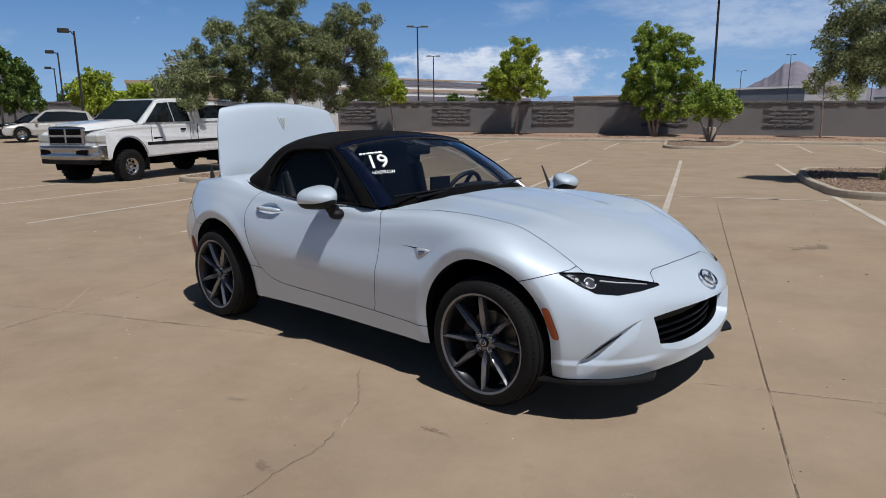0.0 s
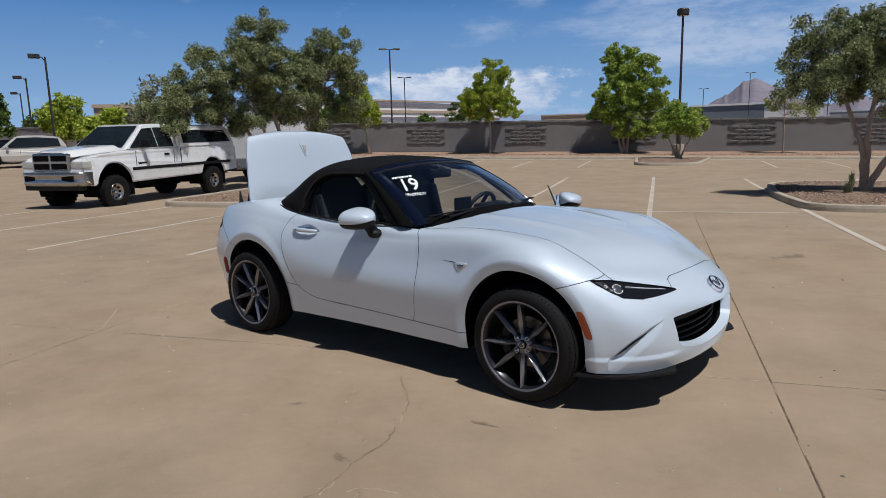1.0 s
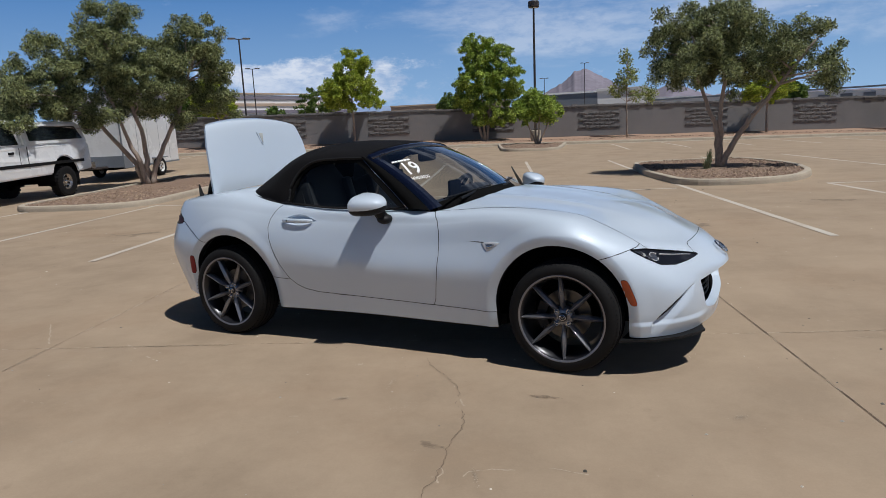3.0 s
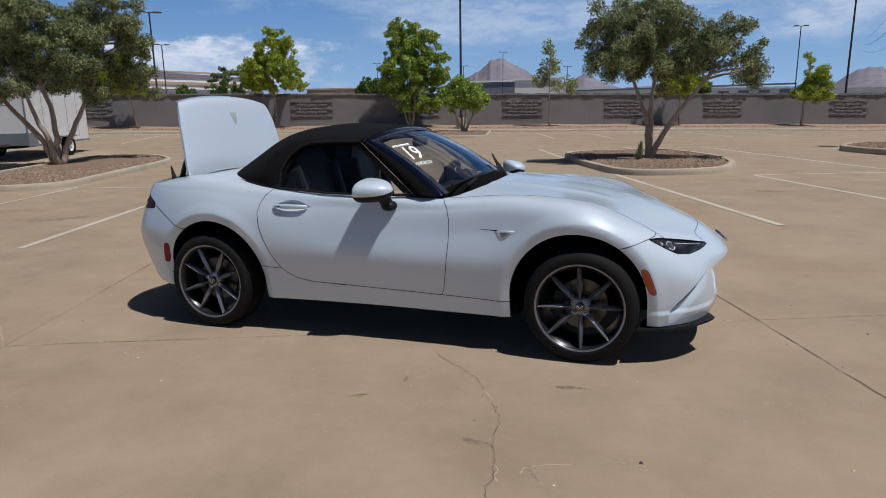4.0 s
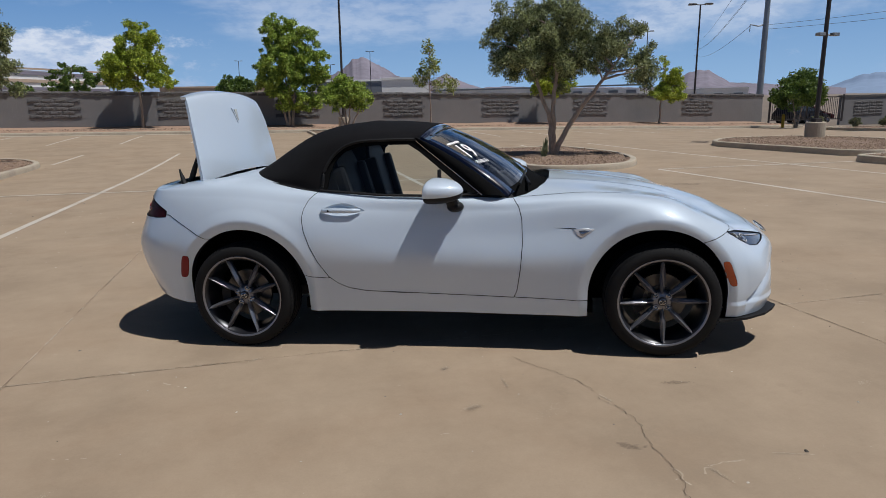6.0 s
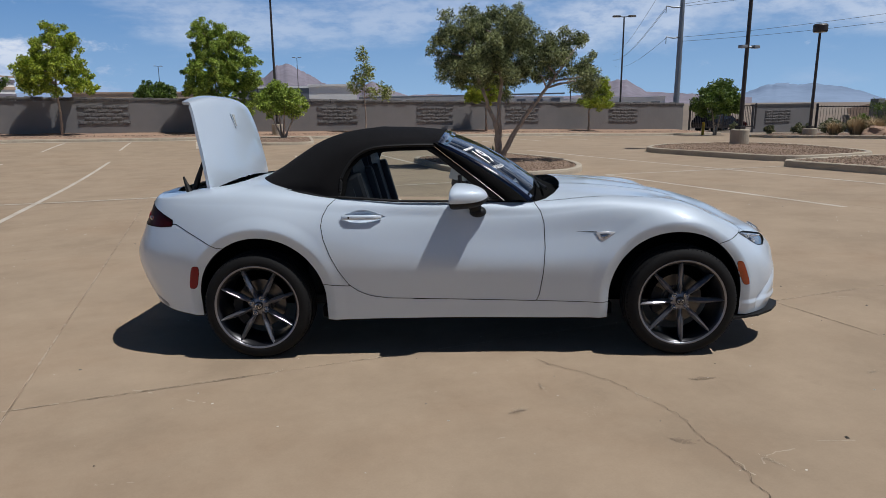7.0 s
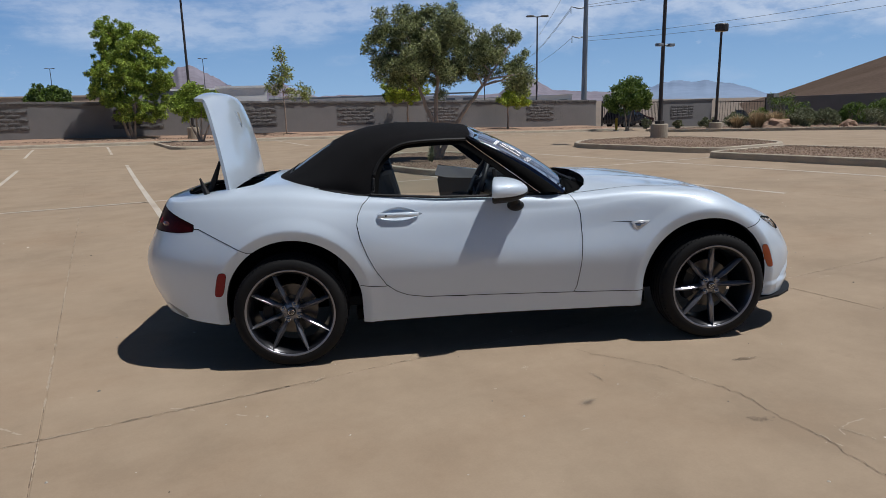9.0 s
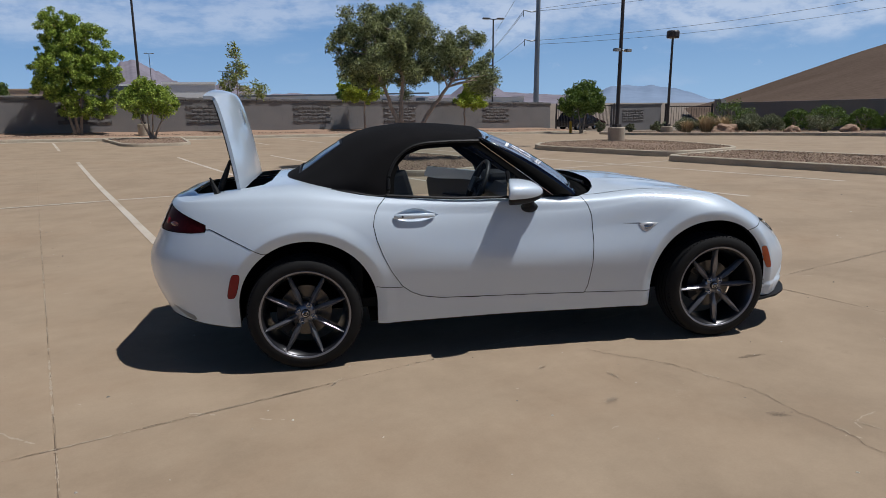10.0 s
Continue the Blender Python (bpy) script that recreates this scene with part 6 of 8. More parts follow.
# rough cap course
verts, faces = [], []
x = -60.0
while x < 34.8:
    k = len(verts)
    w = .42
    fr = rnd.uniform(.0, .05)
    tp = rnd.uniform(-.02, .03)
    for xx in (x + .004, x + w / 2, x + w - .004):
        j = rnd.uniform(-.02, .03)
        zb = wall_base(xx) + WALL_H
        verts += [(xx, 35.19 - fr - j * .6, zb - .21), (xx, 35.17 - fr - j, zb - .09), (xx, 35.20 - fr, zb + tp + j * .5), (xx, 35.45, zb + tp)]
    for i in (0, 4):
        for j in range(3):
            faces.append((k + i + j, k + i + 4 + j, k + i + 5 + j, k + i + 1 + j))
    faces.append((k, k + 1, k + 2, k + 3))
    faces.append((k + 8, k + 11, k + 10, k + 9))
    x += w
tagged(under(data_mesh("cap_course", verts, faces, SPLIT), wall_north), "rough split-face cap blocks", kind="stuff")

# short wall beyond the gateway, and the wall along the east side
wall_gate = thing("wall_gate", pose(0, 0, 0), "short grey block wall beside the gateway", "wall", kind="structure")


def gate_base(x):
    return -0.55


part("wall_section", leaning_box(bmesh.new(), 38.2, 43.8, 35.2, 35.42, -.3, 2.0, gate_base), BLOCK, wall_gate)
for row in range(5):
    for i in range(4):
        b = new("split_block", BLOCK_MESHES[rnd.randrange(10)])
        b.parent = wall_gate
        b.location = (39.6 + .6 * i, 35.19, .25 + .2 * row)
part("wall_cap", leaning_box(bmesh.new(), 38.15, 43.85, 35.15, 35.47, 2.0, 2.12, gate_base), SPLIT, wall_gate)
set_back(wall_gate)
wall_east = thing("wall_east", pose(0, 0, 0), "dark grey block wall along the planting bed", "wall", kind="structure")
for y0, y1, h in ((-40, -20, 1.42), (-20, 0, 1.42), (0, 10.2, 1.42), (10.2, 21.4, 1.38)):
    part("wall_section", boxed(33.15, (y0 + y1) / 2, h / 2 - .2, .3, y1 - y0 - .01, h + .4), BLOCK, wall_east)
    part("wall_cap", boxed(33.15, (y0 + y1) / 2, h + .035, .38, y1 - y0 - .02, .07, None, .015), BLOCK, wall_east)
part("wall_pier", boxed(33.15, 21.6, .70, .45, .45, 1.9), BLOCK, wall_east)
set_back(wall_east)

# walls and a plain hall behind the camera, to close the lot
back_hall = thing("service_building", pose(8, -55, 0), "plain tan commercial building across the lot", "building")
part("wall", boxed(0, 0, 3.0, 70, 14, 6.4), STUCCO, back_hall)
part("roof", boxed(0, 0, 6.3, 71, 15, .3), GREY_ROOF, back_hall)

# ---------------------------------------------------------------- gateway: sliding gate, posts, bollards
gate = thing("metal_gate", plain_upright(32.2, 34.9, -.10, 0), "dark iron sliding gate at the lot entrance", "gate")
part("gate_rail", boxed(2.9, 0, 1.62, 6.0, .05, .06), POLE, gate)
part("gate_rail", boxed(2.9, 0, .12, 6.0, .05, .06), POLE, gate)
for k in range(40):
    part("picket", boxed(.02 + k * .148, 0, .86, .022, .022, 1.5), POLE, gate)
for x in (0, 2.95, 5.9):
    part("gate_post", boxed(x, .06, .88, .09, .09, 1.85), POLE, gate)
fence = thing("metal_fence", upright(44.1, 35.0, -.55, -58), "dark iron picket fence beyond the short wall", "fence")
part("fence_rail", boxed(5.5, 0, 1.85, 11, .05, .06), POLE, fence)
part("fence_rail", boxed(5.5, 0, .25, 11, .05, .06), POLE, fence)
for k in range(56):
    part("picket", boxed(.05 + k * .197, 0, 1.0, .024, .024, 1.9), POLE, fence)
for x in (0.0, 3.6, 7.2, 10.9):
    part("fence_post", boxed(x, 0, 1.05, .16, .16, 2.1), POLE, fence)
bollard = thing("bollard", plain_upright(28.4, 29.1), "yellow steel safety bollard by the gateway tree", "bollard", "gate bollards")
bm = bmesh.new()
lathe(bm, [(.085, 0), (.085, .72), (.075, .77), (.045, .80), (.0, .81)], 14, "z")
part("post", bm, YELLOW, bollard)
part("base_plate", boxed(0, 0, .015, .26, .26, .03), GALV, bollard)
copy_thing(bollard, plain_upright(29.6, 28.4))
for ob in [o for o in bpy.context.scene.objects if o.parent is None and o.name.split(".")[0] in ("bollard", "metal_gate", "metal_fence")]:
    set_back(ob)


# ---------------------------------------------------------------- lamp posts
def lamp_post(x, y, height_, ped=0.0, heads=1, label="", z=None, arm=0.0, rz=0.0, lights=0.0, drum=False):
    p = thing("lamp_post", upright(x, y, z, rz), label, "lamp post", "parking lot lamps")
    if ped:
        bm = bmesh.new()
        lathe(bm, [(.30, -.1), (.30, ped - .03), (.28, ped), (.0, ped)], 24, "z")
        part("concrete_pedestal", bm, KERB, p, "round concrete pedestal")
        part("base_cover", boxed(0, 0, ped + .05, .24, .24, .12, None, .02), POLE, p)
    part("pole", tubed([(0, 0, ped), (0, 0, height_)], [.075, .055], 10), POLE, p)
    if drum:
        bm = bmesh.new()
        lathe(bm, [(.0, height_ + .36), (.26, height_ + .36), (.31, height_ + .30), (.31, height_ + .06), (.28, height_), (.0, height_)][::-1], 20, "z")
        part("lamp_head", bm, POLE, p, "drum-shaped lamp head")
        bm = bmesh.new()
        lathe(bm, [(.25, height_ - .005), (.0, height_ - .03)], 20, "z")
        part("lens", bm, LENS, p)
    elif arm:
        part("arm", tubed([(0, 0, height_ - .25), (arm * .5, 0, height_ - .02), (arm, 0, height_)], .035, 6), POLE, p)
        part("lamp_head", boxed(arm + .20, 0, height_ + .02, .60, .40, .24, None, .03), POLE, p, "shoebox lamp head")
    else:
        for s in ((-1, 1) if heads == 2 else (1,)):
            part("arm", tubed([(0, 0, height_ - .04), (s * .28, 0, height_ + .0)], .035, 6), POLE, p)
            part("lamp_head", boxed(s * .55, 0, height_ + .03, .62, .34, .11, None, .03, .8), POLE, p, "flat lamp head")
            part("lens", boxed(s * .55, 0, height_ - .035, .46, .24, .02), LENS, p)
    if lights:
        bm = bmesh.new()
        for s in (-1, 1):
            tube(bm, [(0, 0, lights), (s * .16, -.05, lights + .02)], .025, 6)
            box(bm, s * .26, -.08, lights + .02, .22, .20, .10, Matrix.Rotation(0, 4, "X"), .02)
        part("flood_light", bm, GALV, p, "pair of grey flood lights")
    return p


lamp_post(3.5, 34.2, 7.5, .80, 1, "tall dark bronze lamp post with drum head on concrete pedestal", drum=True)
lamp_post(16.70, 13.80, 7.6, .62, 1, "tall dark bronze lamp post on a thick concrete pedestal", lights=3.28, drum=True)
set_back(lamp_post(26.6, 19.8, 4.75, .42, 1, "dark bronze lamp post with drum head on a low pedestal", drum=True, z=float(rise(26.6, 19.8))))


# Bearings and elevations are as seen from a camera position, passed as hub.
def polar(az, dist, elev=0.0, hub=(0.5, -4.6, 1.3)):
    a, e = radians(az), radians(elev)
    return hub[0] + dist * math.sin(a), hub[1] + dist * math.cos(a), hub[2] + dist * math.tan(e)


for az, top, dist in ((-20.1, 8.0, 53.9), (-19.6, 5.66, 83.4), (7.35, 4.8, 135), (4.1, 3.8, 130), (33.2, 7.35, 52.7), (29.65, 5.6, 95), (12.6, 3.5, 140), (-3.1, 4.15, 150)):
    x, y, zt = polar(az, dist, top)
    z0 = H(x, y) - .2
    lamp_post(x, y, zt - z0, 0, 2, "distant dark lamp post with twin flat heads", z=z0, rz=-az + 10)
for az, top, dist in ((-48.15, 7.0, 46), (-49.35, 5.5, 62), (-49.7, 4.4, 82)):
    x, y, zt = polar(az, dist, top, (2.7, -4.4, 1.3))
    lamp_post(x, y, zt - H(x, y), 0, 1, "dark bronze lamp post with a shoebox head on an arm", arm=.35, rz=-132)

# ---------------------------------------------------------------- transmission pylon and lines
px_, py_, _ = polar(38.2, 150)
pylon = thing("power_pylon", upright(px_, py_), "tall grey steel transmission pole with wire arms", "pylon")
part("shaft", tubed([(0, 0, -2), (0, 0, 14), (0, 0, 30)], [.64, .54, .40], 12), GALV, pylon)
for z, ln in ((21.3, -3.9), (15.4, -3.5), (27.5, -3.5)):
    part("cross_arm", tubed([(0, 0, z + .3), (ln * .5, .0, z), (ln, 0, z + .25)], [.20, .14, .08], 6), GALV, pylon)
    part("insulator", tubed([(ln, 0, z + .2), (ln, 0, z - 1.1)], .07, 6), POLE, pylon)


def cable(a, c, sag, r, label):
    pts = []
    for k in range(25):
        t = k / 24
        p = Vector(a).lerp(Vector(c), t)
        p.z -= sag * 4 * t * (1 - t)
        pts.append(p)
    return tagged(link_mesh("power_line", tubed(pts, r * .36, 5), WIRE), label, "power line", "overhead lines")


WL = "thin dark overhead power line strung from the pylon"
for z, el in ((15.6, 7.3), (14.8, 6.7), (22.0, 10.5), (21.6, 9.6)):
    a = pylon.matrix_world @ Vector((-.2, 0, z))
    c = polar(55.0, 150, el)
    far = Vector(a) + (Vector(c) - Vector(a)) * 2.4
    cable(a, far, 2.4, .10, WL)
for z, x0 in ((21.4, -3.9), (15.4, -3.5), (21.0, -3.9), (27.2, -3.5)):
    a = pylon.matrix_world @ Vector((x0, 0, z))
    cable(a, (*polar(33.5, 460)[:2], 22 + z * .55), 3.0, .12, WL)

# ---------------------------------------------------------------- trees and shrubs
def leaf_cloud(name, centres, radii, count, size, slim, material, parent, seed, label="", droop=0.2):
    """Very many small single leaves round clump centres, as one uncountable mesh."""
    r = np.random.RandomState(seed)
    centres, radii = np.array(centres), np.array(radii)
    pick = r.choice(len(centres), count, p=radii ** 2 / (radii ** 2).sum())
    d = r.normal(size=(count, 3))
    d /= np.linalg.norm(d, axis=1, keepdims=True)
    rad = radii[pick] * np.clip(r.uniform(0, 1, count) ** .45 * r.uniform(.75, 1.15, count), 0, 1.3)
    c = centres[pick] + d * rad[:, None] * np.array([1, 1, .85])
    a = r.normal(size=(count, 3)) + d * .7 - np.array([0, 0, droop])
    a /= np.linalg.norm(a, axis=1, keepdims=True)
    b = np.cross(a, r.normal(size=(count, 3)))
    b /= np.linalg.norm(b, axis=1, keepdims=True)
    s = size * r.uniform(.6, 1.35, count)[:, None]
    v = np.stack([c - a * s, c + b * s * slim, c + a * s, c - b * s * slim], 1).reshape(-1, 3)
    f = np.arange(count * 4).reshape(-1, 4)
    me = bpy.data.meshes.new(name)
    me.vertices.add(len(v))
    me.vertices.foreach_set("co", v.ravel())
    me.loops.add(count * 4)
    me.loops.foreach_set("vertex_index", f.ravel())
    me.polygons.add(count)
    me.polygons.foreach_set("loop_start", np.arange(count) * 4)
    me.update()
    me.validate()
    me.materials.append(material)
    ob = new(name, me)
    return tagged(under(ob, parent), label, kind="stuff")


def clumps_in(blobs, n, seed, clump):
    """Clump centres through egg-shaped volumes, thicker towards the outside."""
    r = np.random.RandomState(seed)
    vol = np.array([b[3] * b[4] * b[5] for b in blobs])
    pts, rad = [], []
    for k in r.choice(len(blobs), n, p=vol / vol.sum()):
        cx, cy, cz, rx, ry, rz = blobs[k]
        d = r.normal(size=3)
        d /= np.linalg.norm(d)
        f = r.uniform(.15, 1.0) ** .45 * r.uniform(.8, 1.08)
        pts.append((cx + d[0] * rx * f, cy + d[1] * ry * f, cz + d[2] * rz * f))
        rad.append(clump * r.uniform(.6, 1.35))
    return pts, rad


def tree(name, x, y, z, stems, blobs, clumps, clump, leaves, size, slim, leaf, label, seed, category="tree", limbs=16, bark=BARK, thick=.10, droop=.2):
    """stems: lists of points from the base up; blobs: the crown's volumes, both from the tree's foot."""
    t = thing(name, pose(x, y, z), label, category)
    bm = bmesh.new()
    r = random.Random(seed)
    tips = []
    for st in stems:
        n = len(st)
        pts, rads = [], []
        for k in range(n - 1):
            for j in range(4):
                f = j / 4
                p = Vector(st[k]).lerp(Vector(st[k + 1]), f)
                if k + j:
                    p += Vector((r.uniform(-1, 1), r.uniform(-1, 1), 0)) * thick * .28
                pts.append(p)
                rads.append(thick * (1.35 if k + j == 0 else 1.0) * (1 - .62 * (k + f) / (n - 1)))
        pts.append(Vector(st[-1]))
        rads.append(thick * .34)
        tube(bm, pts, rads, 9)
        tips += pts[len(pts) // 2:]
    pts, rad = clumps_in(blobs, clumps, seed, clump)
    order = list(range(len(pts)))
    r.shuffle(order)
    for k in order[:limbs]:
        goal = Vector(pts[k])
        src = min(tips, key=lambda q: (q - goal).length + (1.5 if q.z > goal.z else 0))
        mid = src.lerp(goal, .55) + Vector((r.uniform(-.12, .12), r.uniform(-.12, .12), r.uniform(.0, .15)))
        lank = .32 if (goal - src).length > 1.3 else 1.0
        tube(bm, [src, mid, goal], [thick * .36 * lank, thick * .24 * lank, thick * .07], 5)
    part("trunk", bm, bark, t, "branching woody trunk", True)
    leaf_cloud("crown", pts, rad, leaves, size, slim, leaf, t, seed, "loose crown of small leaves", droop)
    return t


# the two olive trees on the islands
tree("olive_tree", 6.65, 11.4, H(6.65, 11.4) + .10,
     [[(0, 0, 0), (-.02, .02, .55), (-.08, .05, 1.05), (-.34, .13, 1.7), (-.58, .22, 2.6)],
      [(.02, -.01, 0), (.04, 0, .55), (.03, .02, 1.1), (.12, .05, 2.0), (.05, .1, 2.9)],
      [(.04, -.03, 0), (.28, -.13, .52), (.60, -.27, 1.10), (1.02, -.45, 1.66), (1.48, -.60, 2.3)]],
     [(-.35, .15, 2.85, 1.30, 1.25, 1.05), (.15, .05, 3.15, .95, 1.0, .85), (-1.0, .3, 2.42, .7, .65, .55), (-1.2, .4, 2.95, .5, .5, .35), (.2, .3, 2.1, .8, .8, .5), (1.65, -.68, 2.55, .92, .85, .72), (.85, -.35, 2.50, .55, .5, .42), (1.0, -.4, 2.0, .4, .4, .3), (2.1, -.85, 2.0, .45, .45, .45)],
     225, .215, 86000, .038, .30, OLIVE_LEAF, "multi-stemmed grey-green olive tree on the gravel island", 5, limbs=60, thick=.078)
tree("olive_tree", -9.1, 14.3, H(-9.1, 14.3) + .10,
     [[(-.10, 0, 0), (-.35, .1, .6), (-.85, -.1, 1.4), (-1.4, -.4, 2.3), (-1.9, -.8, 3.0)],
      [(0, 0, 0), (.02, .05, .7), (0, 0, 1.6), (-.25, -.1, 2.6), (-.4, -.2, 3.8)],
      [(.14, 0, 0), (.30, .1, .6), (.55, .35, 1.3), (.95, .6, 2.1), (1.3, .8, 3.3)],
      [(.05, -.05, 0), (-.1, -.15, .7), (-.35, -.3, 1.5), (-.5, -.5, 2.4)]],
     [(-.65, -.4, 3.75, 1.35, 1.25, 1.30), (-1.75, -1.2, 3.65, 1.0, 1.0, .85), (-.40, -.2, 4.75, .75, .75, .75), (1.45, .85, 3.70, 1.15, 1.1, 1.20), (1.7, .95, 4.5, .65, .65, .55), (-2.1, -1.5, 2.85, 1.15, 1.0, .95), (-1.3, -.8, 2.3, 1.2, 1.1, .65),
      (.3, .2, 2.85, 1.5, 1.2, .95), (.6, .3, 3.5, 1.0, 1.0, .8), (2.1, 1.2, 2.5, .75, .75, .7), (-2.7, -1.9, 2.1, .55, .55, .65), (1.0, .6, 2.1, .9, .8, .5), (-1.6, -3.1, 1.85, .55, .6, .42), (-1.5, -3.0, 2.45, .6, .6, .5), (-1.3, -2.9, 1.35, .25, .3, .42), (-2.2, -2.6, 2.6, .8, .8, .5)],
     500, .230, 172000, .044, .30, OLIVE_LEAF, "large multi-stemmed olive tree overhanging the parked pickup", 8, limbs=90, thick=.09)

# trees along the boundary wall
def strip_tree(x, y, **k):
    return H(x, 32.5) + .12 + .075 * (y - 30.9) / 1.4


def wall_tree(x, stems, blobs, clumps, leaves, leaf, label, seed, clump=.30, size=.066, limbs=30, thick=.07, y=33.4, slim=.55):
    t = tree("street_tree", x, y, strip_tree(x, y), stems, blobs, int(clumps * 1.6), clump * .82, int(leaves * 2.4), size * .76, slim, leaf, label, seed, limbs=limbs, thick=thick)
    t.matrix_world = WALL @ t.matrix_world @ Matrix.Scale(1.07, 4)
    return t


WT = "young bright green tree in the gravel strip by the wall"
wall_tree(-7.4, [[(0, 0, 0), (.02, 0, 1.0), (0, 0, 2.4), (.05, 0, 4.6)]],
          [(0, 0, 3.0, 1.7, 1.5, 1.1), (.1, 0, 4.0, 1.25, 1.2, 1.0), (.05, 0, 4.9, .6, .6, .6), (-.9, 0, 2.6, .8, .8, .6), (1.0, .1, 2.5, .85, .8, .65)], 160, 18000, LIME_LEAF, WT, 21, .27)
wall_tree(.15, [[(.3, 0, 0), (.28, 0, 1.2), (.2, 0, 2.6), (.2, 0, 4.8)], [(.42, 0, 0), (.55, .1, 1.2), (.8, .1, 2.6), (.9, 0, 4.2)], [(.2, 0, 0), (-.05, 0, 1.0), (-.4, 0, 2.2)]],
          [(.1, 0, 3.2, 1.55, 1.3, 1.5), (.5, 0, 4.7, 1.05, 1.0, 1.05), (1.6, 0, 3.1, 1.25, 1.1, 1.3), (-.75, 0, 2.4, .8, .9, 1.0), (.8, 0, 1.5, 1.6, 1.0, .8), (1.45, 0, 4.5, .7, .6, .7), (-.2, 0, 4.8, .8, .75, .95)], 290, 31000, GREEN_LEAF, "full leafy green tree close against the block wall", 22, .27)
wall_tree(8.9, [[(0, 0, 0), (.02, 0, 1.2), (.0, 0, 2.6), (.06, 0, 4.2)]],
          [(0, 0, 4.2, .40, .40, .75), (0, 0, 3.2, .75, .7, .75), (-.45, 0, 2.6, .60, .5, .55), (.85, 0, 2.35, .85, .5, .45), (1.35, 0, 2.05, .45, .4, .25)], 60, 1300, TWIG_LEAF, "thin sparse young tree by the wall", 23, .30, .075, 46, .045)
wall_tree(17.05, [[(0, 0, 0), (.0, 0, 1.1), (.1, 0, 2.4), (.3, 0, 4.2)]],
          [(0, 0, 2.6, 1.5, 1.2, .95), (.5, 0, 3.6, 1.0, 1.0, 1.0), (-.6, 0, 2.2, .9, .8, .6), (.3, 0, 4.3, .5, .5, .5)], 130, 12000, LIME_LEAF, WT, 24, .27)
wall_tree(25.0, [[(0, 0, 0), (.0, 0, 1.1), (.15, 0, 2.2), (.25, 0, 4.2)]],
          [(.7, 0, 2.0, 1.15, .9, .65), (.0, 0, 1.9, .75, .7, .55), (.75, 0, 2.9, .85, .7, .55), (.1, 0, 3.4, .35, .35, .8)], 70, 7000, LIME_LEAF, "young lime green tree with a thin leader by the wall", 25, .28)
wall_tree(-15.4, [[(.1, 0, 0), (-.05, 0, 1.0), (-.3, 0, 2.0), (-.4, 0, 3.2)]],
          [(-.3, 0, 2.7, 1.3, 1.2, .95), (-.5, 0, 3.5, .75, .75, .6), (.4, 0, 2.1, .7, .7, .5)], 90, 10000, LIME_LEAF, "small lime green tree with a leaning trunk by the wall", 26)
# bush on the wall island
island_bush = tree("island_bush", 3.4, 31.0, H(3.4, 31.0) + .10,
     [[(0, 0, 0), (-.25, 0, .6), (-.55, 0, 1.3)], [(.05, 0, 0), (.12, .05, .7), (.2, 0, 1.5)], [(.1, .05, 0), (.4, 0, .6), (.75, 0, 1.3)], [(0, .1, 0), (-.05, .2, .7), (-.1, .2, 1.5)]],
     [(0, 0, 1.75, 1.15, 1.05, .75), (-.65, 0, 1.45, .6, .7, .5), (.65, 0, 1.5, .65, .7, .55), (0, 0, 2.2, .7, .7, .4)],
     120, .24, 15000, .055, .55, GREEN_LEAF, "rounded green multi-stemmed bush on a kerbed island", 31, "bush", 30, BARK, .055)
island_bush.matrix_world = island_bush.matrix_world @ Matrix.Scale(1.08, 4)
# tree by the gateway
gate_tree = tree("street_tree", 28.9, 28.7, float(rise(28.9, 28.7)),
     [[(0, 0, 0), (-.1, 0, .8), (-.3, 0, 1.8)], [(.1, 0, 0), (.3, 0, .8), (.6, 0, 1.8)]],
     [(0, 0, 2.0, 1.5, 1.4, .95), (.3, .1, 2.75, .85, .8, .6), (-.8, .3, 1.7, .7, .7, .6), (.9, -.4, 1.8, .75, .75, .65)],
     130, .30, 15000, .07, .55, DARK_LEAF, "low dense green tree between yellow bollards", 33, limbs=26, thick=.06)
set_back(gate_tree)
# trees on the far left of the lot and beyond
for (x, y, h, r, leaf, lab, sd) in ((-36.2, 24.6, 6.0, 2.2, DARK_LEAF, "dense green tree behind the parked cars", 41), (-36.0, 31.2, 5.0, 1.55, LIME_LEAF, "young lime green tree behind the parked cars", 42),
                                    (-23.2, 24.6, 5.1, 1.2, SAGE_LEAF, "thin sparse green tree beyond the pickup", 43), (-39.5, 28.0, 4.6, 1.8, DARK_LEAF, "dark green tree behind the parked cars", 44),
                                    (-27.6, 26.0, 3.4, 1.5, LIME_LEAF, "yellow-green low tree beyond the pickup", 45)):
    tree("street_tree", x, y, H(x, y), [[(0, 0, 0), (.05, 0, h * .3), (0, 0, h * .8)]],
         [(0, 0, h * .55, r, r, h * .25), (.2, .1, h * .74, r * .7, r * .7, h * .2), (-.5 * r, 0, h * .42, r * .6, r * .6, h * .14), (.5 * r, 0, h * .45, r * .6, r * .6, h * .15)],
         90, .36, 1600 if leaf is SAGE_LEAF else 10000, .10, .55, leaf, lab, sd, limbs=20, thick=.09)
